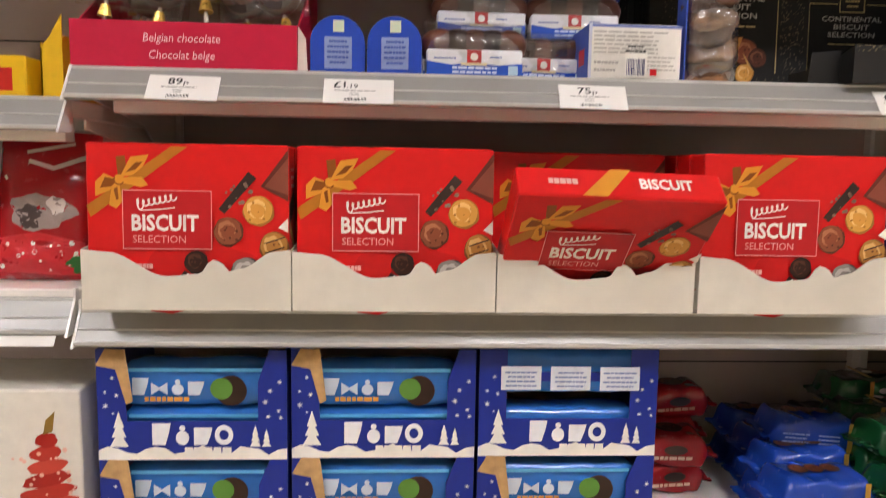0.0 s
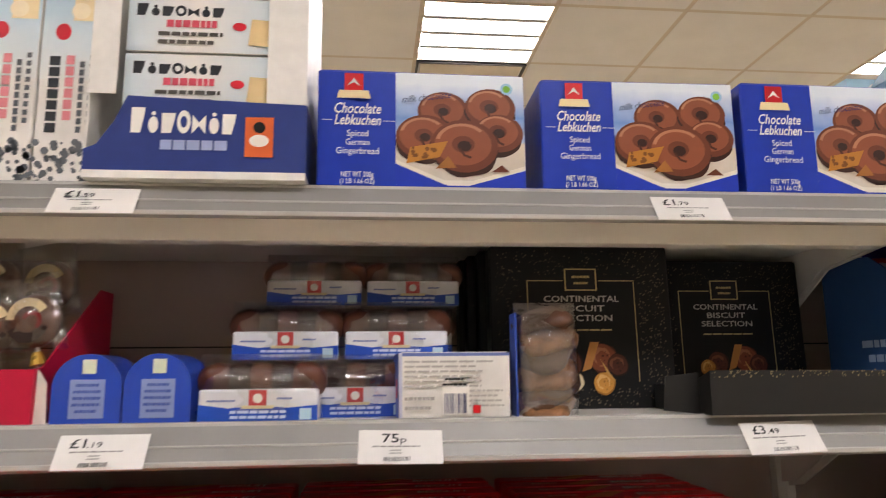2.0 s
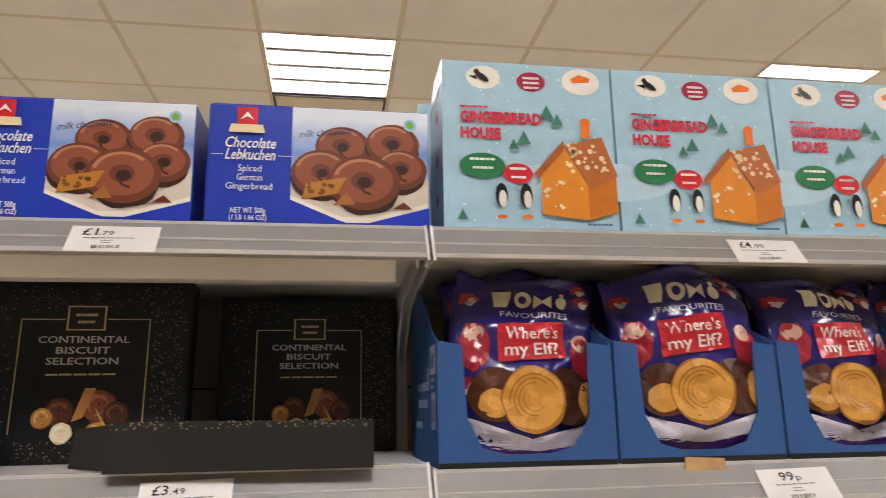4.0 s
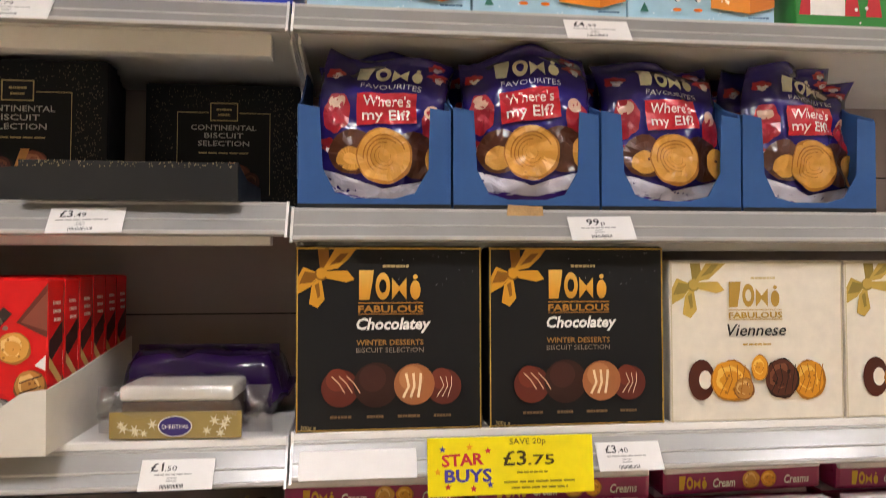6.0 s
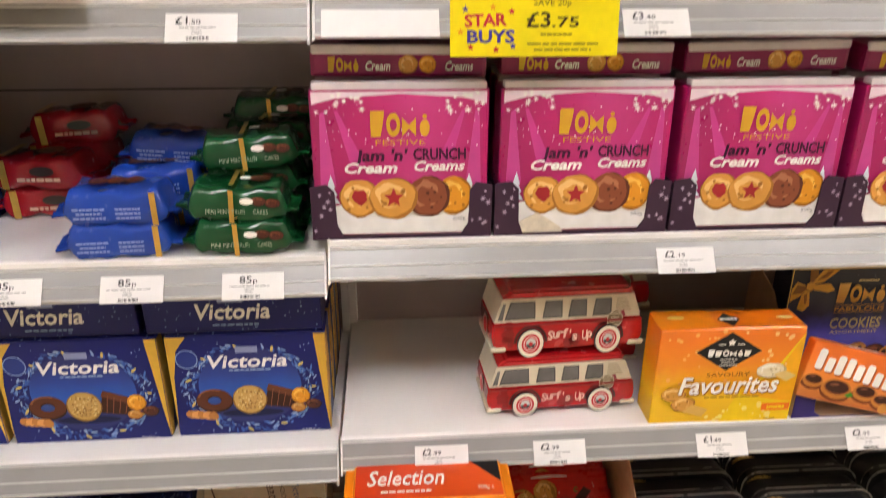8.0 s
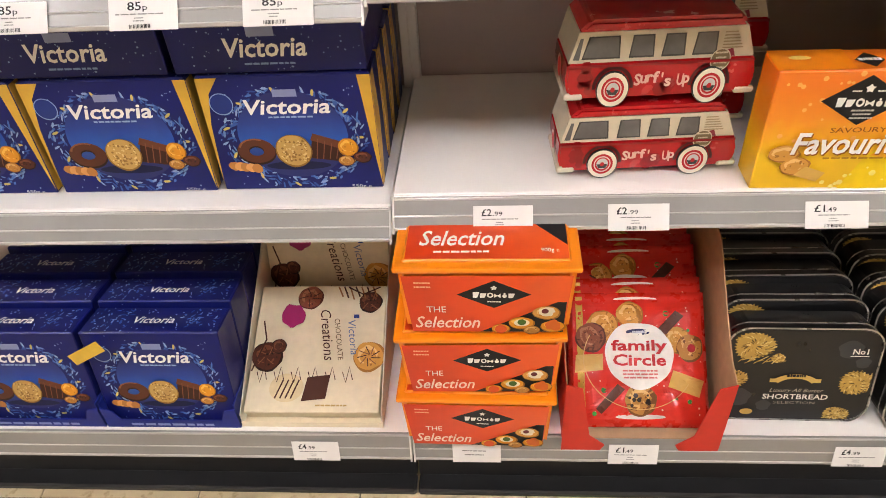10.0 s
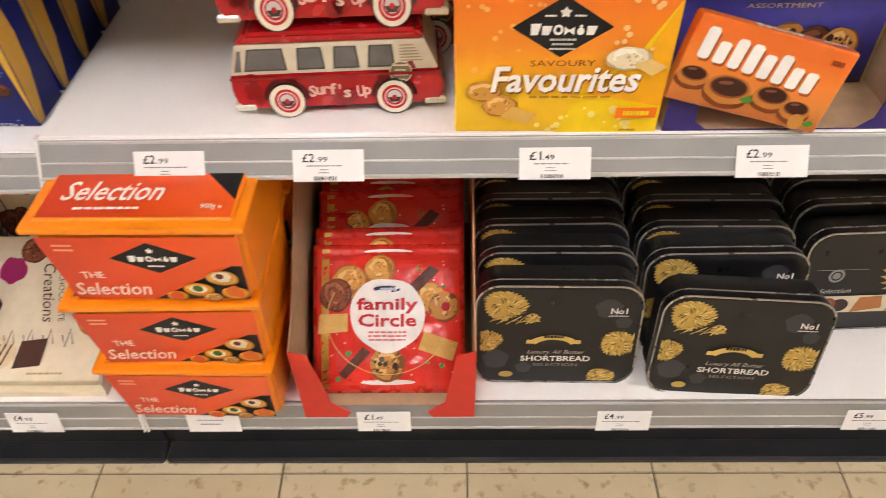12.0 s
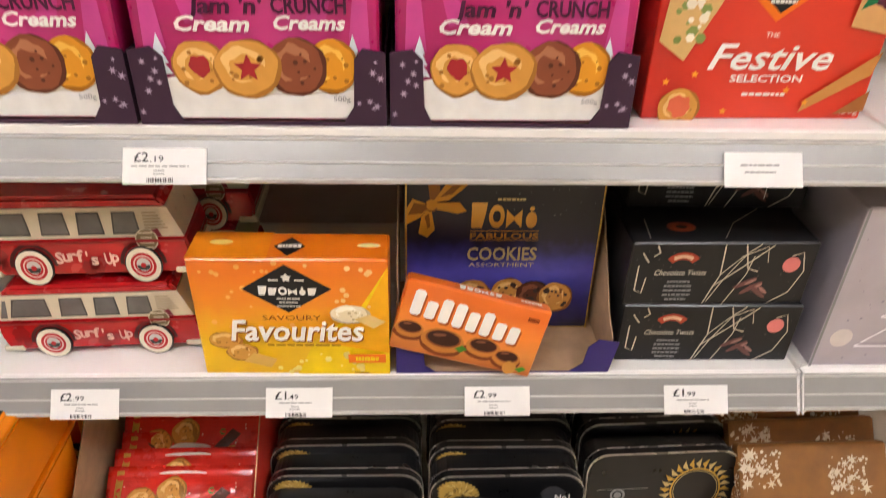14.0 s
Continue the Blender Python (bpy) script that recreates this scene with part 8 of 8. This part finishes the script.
def shortbread_tin(m, sun=False):
    w, h, d = (0.238, 0.18, 0.058) if not sun else (0.25, 0.185, 0.055)
    t = thing("biscuit_tin", "black rounded shortbread tin printed with gold flowers" if not sun else "black rounded biscuit tin with a gold sunburst", "tin", m, "black shortbread tins" if not sun else "")
    r = 0.034
    rp = round_rect(w, h, r)
    part("tin_body", prism(rp, 0.016, d), TIN, t)
    lid_b = prism(grow(rp, w, h, 0.0018), 0.0, 0.018)
    bmesh.ops.bevel(lid_b, geom=[e for e in lid_b.edges if all(v.co.y < 0.001 for v in e.verts)], offset=0.0035, segments=2, affect="EDGES")
    lid = part("lid", lid_b, TIN, t, "black lid with a rolled rim")
    part("rim", hoop(grow(rp, w, h, 0.0026), grow(rp, w, h, 0.0006), -0.0004, 0.0018), TINEDGE, t, "bright rolled metal rim")
    part("seam", prism(grow(rp, w, h, 0.0026), 0.017, 0.019), TINEDGE, t)
    a = Art(w, h)
    if not sun:
        rr = random.Random(4)
        golds = (ink("B8964A"), ink("C8A85A"), ink("9A7C38"), ink("D8BE78"))
        def inside(x, z, c=0.03, g=0.006):
            """Keeps print within the lid's rounded outline."""
            x, z = min(w - g, max(g, x)), min(h - g, max(g, z))
            qx, qz = min(w - c, max(c, x)), min(h - c, max(c, z))
            e = math.hypot(x - qx, z - qz)
            return (x, z) if e <= c - g else (qx + (x - qx) * (c - g) / e, qz + (z - qz) * (c - g) / e)

        dusk, deep = ink("3A3A3C"), ink("5E4A1E")
        for u, v, r in ((0.8, 0.8, 0.08), (0.12, 0.26, 0.085), (0.3, 0.17, 0.05), (0.9, 0.66, 0.05)):
            a.raw([inside(u * w + math.cos(q) * r * w * (1 + 0.12 * math.sin(5 * q)), v * h + math.sin(q) * r * w * 0.9) for q in (radians(15 * i) for i in range(24))], dusk)
        for u, v, r in ((0.17, 0.83, 0.135), (0.06, 0.46, 0.1), (0.89, 0.44, 0.12), (0.8, 0.07, 0.09), (0.34, 0.7, 0.045)):
            cx, cz, rad = u * w, v * h, r * w
            pts = []
            for i in range(56):
                q = 2 * math.pi * i / 56
                e = rad * (0.9 + 0.14 * (i % 2) + 0.06 * math.sin(3 * q + u * 9))
                pts.append(inside(cx + math.cos(q) * e, cz + math.sin(q) * e * 0.82))
            a.raw(pts, golds[0])
            base = a.off
            for i in range(90):
                a.off = base + 0.00004 * (i % 8)
                q, e = rr.uniform(0, 6.283), rad * rr.uniform(0.12, 0.92)
                p0 = inside(cx + math.cos(q) * e, cz + math.sin(q) * e * 0.82)
                p1 = inside(cx + math.cos(q + 0.16) * (e + rad * 0.2), cz + math.sin(q + 0.16) * (e + rad * 0.2) * 0.82)
                a.line([(p0[0] / w, p0[1] / h), (p1[0] / w, p1[1] / h)], 0.0065, (golds[1], golds[3], deep, golds[3], golds[2], deep)[i % 6])
        for i in range(14):
            u = 0.08 + 0.02 * i
            a.line([(u, 0.66 + 0.02 * math.sin(i * 2.1)), (u + 0.05, 0.7 + 0.025 * math.cos(i * 1.7))], 0.006, golds[i % 4])
        a.disc(0.19, 0.1, 0.045, ink("B89A4E"), rz=0.025)
        a.done("flower_print", lid, stuff=True)
        a.ring(0.48, 0.36, 0.19, 0.72, ink("C8A85A"), rz=0.13, arc=(35, 145)), a.rect(0.31, 0.44, 0.37, 0.48, ink("C8A85A")), a.rect(0.59, 0.44, 0.65, 0.48, ink("C8A85A")), a.bars(0.4, 0.56, 0.5, 1, 0.1, 0.03, BLACK, 3)
        a.done("maker_mark", lid)
        a.text("Luxury All Butter", 0.5, 0.335, 0.04, ink("B0A89A"), wide=0.36, shear=0.3), a.text("SHORTBREAD", 0.5, 0.255, 0.055, ink("E8E4DC"), wide=0.44, bold=0.015), a.text("SELECTION", 0.5, 0.2, 0.03, ink("8A8478"), wide=0.28)
        a.text("No1", 0.86, 0.76, 0.055, ink("E8E4DC"), wide=0.1, bold=0.02), a.rect(0.8, 0.735, 0.92, 0.742, ink("E8E4DC"))
        a.done("lettering", lid)
    else:
        for i in range(28):
            q = 360 * i / 28
            c, s = math.cos(radians(q)), math.sin(radians(q))
            k = w / h
            a.poly([(0.72 + c * 0.16 + s * 0.014, 0.62 + (s * 0.16 - c * 0.014) * k), (0.72 + c * 0.24 + s * 0.02, 0.62 + (s * 0.24 - c * 0.02) * k), (0.72 + c * 0.2 - s * 0.016, 0.62 + (s * 0.2 + c * 0.016) * k)], (GOLD, PALEGOLD)[i % 2])
        a.ring(0.72, 0.62, 0.17, 0.93, GOLD, n=32), a.ring(0.72, 0.62, 0.15, 0.97, PALEGOLD, n=32)
        a.done("sunburst", lid, stuff=True)
        a.rect(0.002, 0.2, 0.998, 0.38, ink("D8CCAE")), a.disc(0.28, 0.28, 0.06, DCHOC, rz=0.05), a.poly([(0.36, 0.2), (0.56, 0.24), (0.54, 0.37), (0.4, 0.36)], ink("B0703A")), biscuit(a, 0.2, 0.28, 0.06, "milk", 2), a.poly([(0.58, 0.2), (0.62, 0.2), (0.68, 0.36), (0.64, 0.36)], ink("C08A4A"))
        a.bars(0.74, 0.94, 0.3, 2, 0.06, 0.02, ink("A89A78"), 3)
        a.done("biscuit_band", lid)
        a.ring(0.2, 0.6, 0.05, 0.7, GREY), a.disc(0.2, 0.6, 0.025, GREY), a.text("Selection", 0.22, 0.42, 0.05, ink("C8C4BC"), wide=0.2, shear=0.25), a.rect(0.06, 0.66, 0.4, 0.665, GREY)
        a.done("lettering", lid)
    return t


tn = shortbread_tin(pose(1.351, 0.86, 0.166, -13, 0, -1))
copy_thing(tn, pose(1.611, 0.842, 0.166, -13, 1.6, -3))
for i in range(1, 6):
    copy_thing(tn, pose(1.352 + 0.002 * (i % 2), 0.866 + 0.062 * i, 0.166, -13 + i, (0, 0.5, -0.4)[i % 3], 0))
    copy_thing(tn, pose(1.606 + 0.003 * (i % 2), 0.86 + 0.062 * i, 0.166, -13 + i, (0.4, -0.6, 0.5)[i % 3], 0))
s1 = shortbread_tin(pose(1.862, 0.955, 0.166, -12, 0, 2), True)
copy_thing(s1, pose(1.862, 1.025, 0.166, -10, 0, 2)), copy_thing(s1, pose(1.862, 1.09, 0.166, -8, 0, 0)), copy_thing(s1, pose(1.862, 1.15, 0.166, -6))

# ---- edges of the next bays ----
yc = carton("yellow_carton", "bright yellow card carton with red lettering", "box", pose(-0.68, 0.92, 1.5045), 0.2, 0.05, 0.15, ink("E6B818", 0.4, 0.2))
a = Art(0.2, 0.05)
a.text("1", 0.88, 0.2, 0.5, ink("C02018"), wide=0.08, bold=0.04), a.bars(0.3, 0.8, 0.3, 1, 0.1, 0.4, ink("E88A18"), 3)
a.done("front_print", yc)
yd = thing("yellow_display_side", "torn yellow card display side panel", "tray", pose(-0.462, 0.92, 1.5045))
part("side_wall", side_prism([(0, 0), (0.2, 0), (0.2, 0.09), (0.06, 0.085), (0.04, 0.07), (0, 0.066)], 0, 0.002), ink("D8A818"), yd), part("front_lip", prism([(0.0, 0), (0.026, 0), (0.026, 0.1), (0.012, 0.075), (0, 0.06)], 0.0, 0.002), ink("E0B41C"), yd)
for i, (x, r) in enumerate(((-0.56, 4), (-0.69, -3))):
    jb = thing("sweet_bag", "red and white glossy festive sweet bag", "bag", pose(x, 0.97, 1.274, -8, 3, r), "red festive bags")
    b, wp = pillow_bm(0.125, 0.2, 0.05, 20, 22, 0.005, 3 + i, 0.06)
    part("film_bag", b, ink("A81820", 0.25, 0.5), jb, smooth=True)
    a = Art(0.125, 0.2, warp=wp, lift=0.001)
    a.poly([(0, 0.05), (1, 0.05), (1, 0.26), (0.5, 0.32), (0, 0.26)], ink("C8202A", 0.3, 0.4)), a.specks(0.05, 0.06, 0.95, 0.26, WHITE, 20, 0.02, 3), a.disc(0.5, 0.45, 0.3, ink("9A8A84", 0.3, 0.4), rz=0.2, wob=0.2), a.disc(0.4, 0.42, 0.12, ink("4A3A36"), wob=0.3), a.disc(0.65, 0.5, 0.09, ink("D8CFC8"), wob=0.3)
    a.line([(0.1, 0.66), (0.35, 0.78), (0.6, 0.74), (0.9, 0.84)], 0.05, ink("DCC8C4")), a.line([(0.3, 0.84), (0.75, 0.92)], 0.04, ink("DCC8C4")), a.disc(0.9, 0.12, 0.1, ink("3A7A3A"), wob=0.3)
    a.done("front_print", jb)
sw = carton("strawberry_carton", "white card carton with painted red strawberry swirls", "box", pose(-0.62, 0.905, 0.9535), 0.195, 0.19, 0.15, ink("E2DCD2", 0.5, 0.1))
a = Art(0.195, 0.19)
for i in range(7):
    a.disc(0.78 - 0.01 * (i % 2), 0.12 + 0.09 * i, 0.24 - 0.028 * i, ink(("A8241E", "C8483A", "B8342A")[i % 3]), rz=0.05, rot=12, wob=0.1)
a.poly([(0.76, 0.7), (0.82, 0.72), (0.84, 0.86), (0.78, 0.8)], ink("8A6A2A")), a.specks(0.55, 0.1, 0.95, 0.6, ink("E8B8A8"), 26, 0.012, 3)
a.done("swirl_picture", sw)
a.text("y", 0.3, 0.46, 0.16, ink("2A2624"), wide=0.16, shear=0.3)
a.line([(0.04, 0.44), (0.12, 0.6), (0.18, 0.44)], 0.02, ink("2A2624"))
a.done("lettering", sw)
tg = carton("silver_gift_carton", "pale silver carton printed with an outlined fir tree", "box", pose(2.095, 0.912, 0.6105), 0.24, 0.235, 0.2, surface("silver_card", "B9B2BC", 0.35, 0.3, 0.12, 14, 0.03, 300, 0.2))
a = Art(0.24, 0.235)
wl = ink("EDEAF0", 0.3, 0.3)
for q in range(3):
    y0 = 0.14 + 0.2 * q
    s = 0.34 - 0.08 * q
    a.line([(0.55 - s, y0), (0.55, y0 + 0.3), (0.55 + s, y0), (0.55 - s, y0)], 0.012, wl)
    a.disc(0.55, y0 + 0.02, s, ink("A8A0AE", 0.3, 0.3), rz=0.012)
a.rect(0.5, 0.05, 0.6, 0.14, wl), a.specks(0.02, 0.02, 0.98, 0.95, ink("9A94A4"), 60, 0.006, 3), a.disc(0.12, 0.2, 0.06, ink("D8D0CC"))
a.rect(0.0, 0.0, 0.014, 1.0, GREY)
a.done("tree_print", tg)
KRAFT = surface("kraft_print", "8A5A24", 0.6, 0, 0.2, 30, 0.1, 300)
for j in range(6):
    kc = carton("kraft_carton", "slim brown kraft carton printed with white frost, leaning back", "box", pose(2.105 + 0.004 * (j % 2), 0.845 + 0.052 * j, 0.1665, -40 + 2 * j, (0.6, -0.5, 0.3)[j % 3], 1.5), 0.25, 0.25, 0.026, KRAFT, "leaning frosted kraft cartons", 0.004, False)
    a = Art(0.25, 0.25)
    lace = ink("D8C8B0")
    for u0, v0 in ((0.12, 0.85), (0.7, 0.8), (0.4, 0.5)):
        snow(a, u0 - 0.1, v0 - 0.1, u0 + 0.14, v0 + 0.1, 9, 0.045, j + int(u0 * 10), lace), a.specks(u0 - 0.11, v0 - 0.12, u0 + 0.15, v0 + 0.11, lace, 70, 0.009, j)
    a.done("frost_print", kc, stuff=True)
    c = Art(0.026, 0.25, left_of(0.026))
    c.specks(0.1, 0.45, 0.9, 0.8, lace, 60, 0.06, j + 3)
    c.done("frost_print", kc, stuff=True)

# ---- floor tiles, the nearest as single pieces ----
def tile_material():
    m = surface("stone_tile", "CFBE9C", 0.3, 0, 0.1, 7, 0.03, 300, 0.1, stain=0.12)
    nt = m.node_tree
    b = nt.nodes["Principled BSDF"]
    old = b.inputs["Base Color"].links[0].from_socket
    geo = nt.nodes.new("ShaderNodeNewGeometry")
    vo = nt.nodes.new("ShaderNodeTexVoronoi")
    vo.inputs["Scale"].default_value = 95
    nt.links.new(geo.outputs["Position"], vo.inputs["Vector"])
    nz = nt.nodes.new("ShaderNodeTexNoise")
    nz.inputs["Scale"].default_value = 42
    nz.inputs["Detail"].default_value = 6
    nt.links.new(geo.outputs["Position"], nz.inputs["Vector"])
    rp = nt.nodes.new("ShaderNodeValToRGB")
    rp.color_ramp.elements[0].position, rp.color_ramp.elements[1].position = 0.58, 0.7
    nt.links.new(nz.outputs["Fac"], rp.inputs["Fac"])
    mx = nt.nodes.new("ShaderNodeMix")
    mx.data_type, mx.blend_type = "RGBA", "MULTIPLY"
    mx.inputs["B"].default_value = (0.6, 0.52, 0.42, 1)
    nt.links.new(rp.outputs["Color"], mx.inputs["Factor"])
    nt.links.new(old, mx.inputs["A"])
    m2 = nt.nodes.new("ShaderNodeMix")
    m2.data_type, m2.blend_type = "RGBA", "MULTIPLY"
    r2 = nt.nodes.new("ShaderNodeValToRGB")
    r2.color_ramp.elements[0].color, r2.color_ramp.elements[1].color = (0.85, 0.82, 0.78, 1), (1, 1, 1, 1)
    oi = nt.nodes.new("ShaderNodeObjectInfo")
    nt.links.new(oi.outputs["Random"], r2.inputs["Fac"])
    m2.inputs["Factor"].default_value = 1
    nt.links.new(mx.outputs["Result"], m2.inputs["A"])
    nt.links.new(r2.outputs["Color"], m2.inputs["B"])
    nt.links.new(m2.outputs["Result"], b.inputs["Base Color"])
    return m


TILE = tile_material()
TS, TX, TY = 0.3075, 0.722, 0.79
bm = box_bm(0.0016, TS - 0.0016, 0.0016, TS - 0.0016, -0.012, 0.0, 0.0008)
tile_me = bpy.data.meshes.new("floor_tile")
bm.to_mesh(tile_me)
bm.free()
tile_me.materials.append(TILE)
rest = bmesh.new()
for i in range(-21, 27):
    for j in range(-12, 27):
        x, y = TX + TS * i, TY + TS * (j - 1)
        if x < ROOM[0] or x > ROOM[1] - TS or y < ROOM[2] or y > ROOM[3] - TS:
            continue
        if -5 <= i <= 7 and -5 <= j <= 2:
            o = new("floor_tile", tile_me)
            o.location = (x, y, 0)
            o.parent = floor
        else:
            v = [rest.verts.new((x + a * TS + (0.0016, -0.0016)[a], y + c * TS + (0.0016, -0.0016)[c], 0)) for a, c in ((0, 0), (1, 0), (1, 1), (0, 1))]
            rest.faces.new(v)
ro = part("floor_tile_field", rest, TILE, floor)
tagged(ro, kind="stuff")
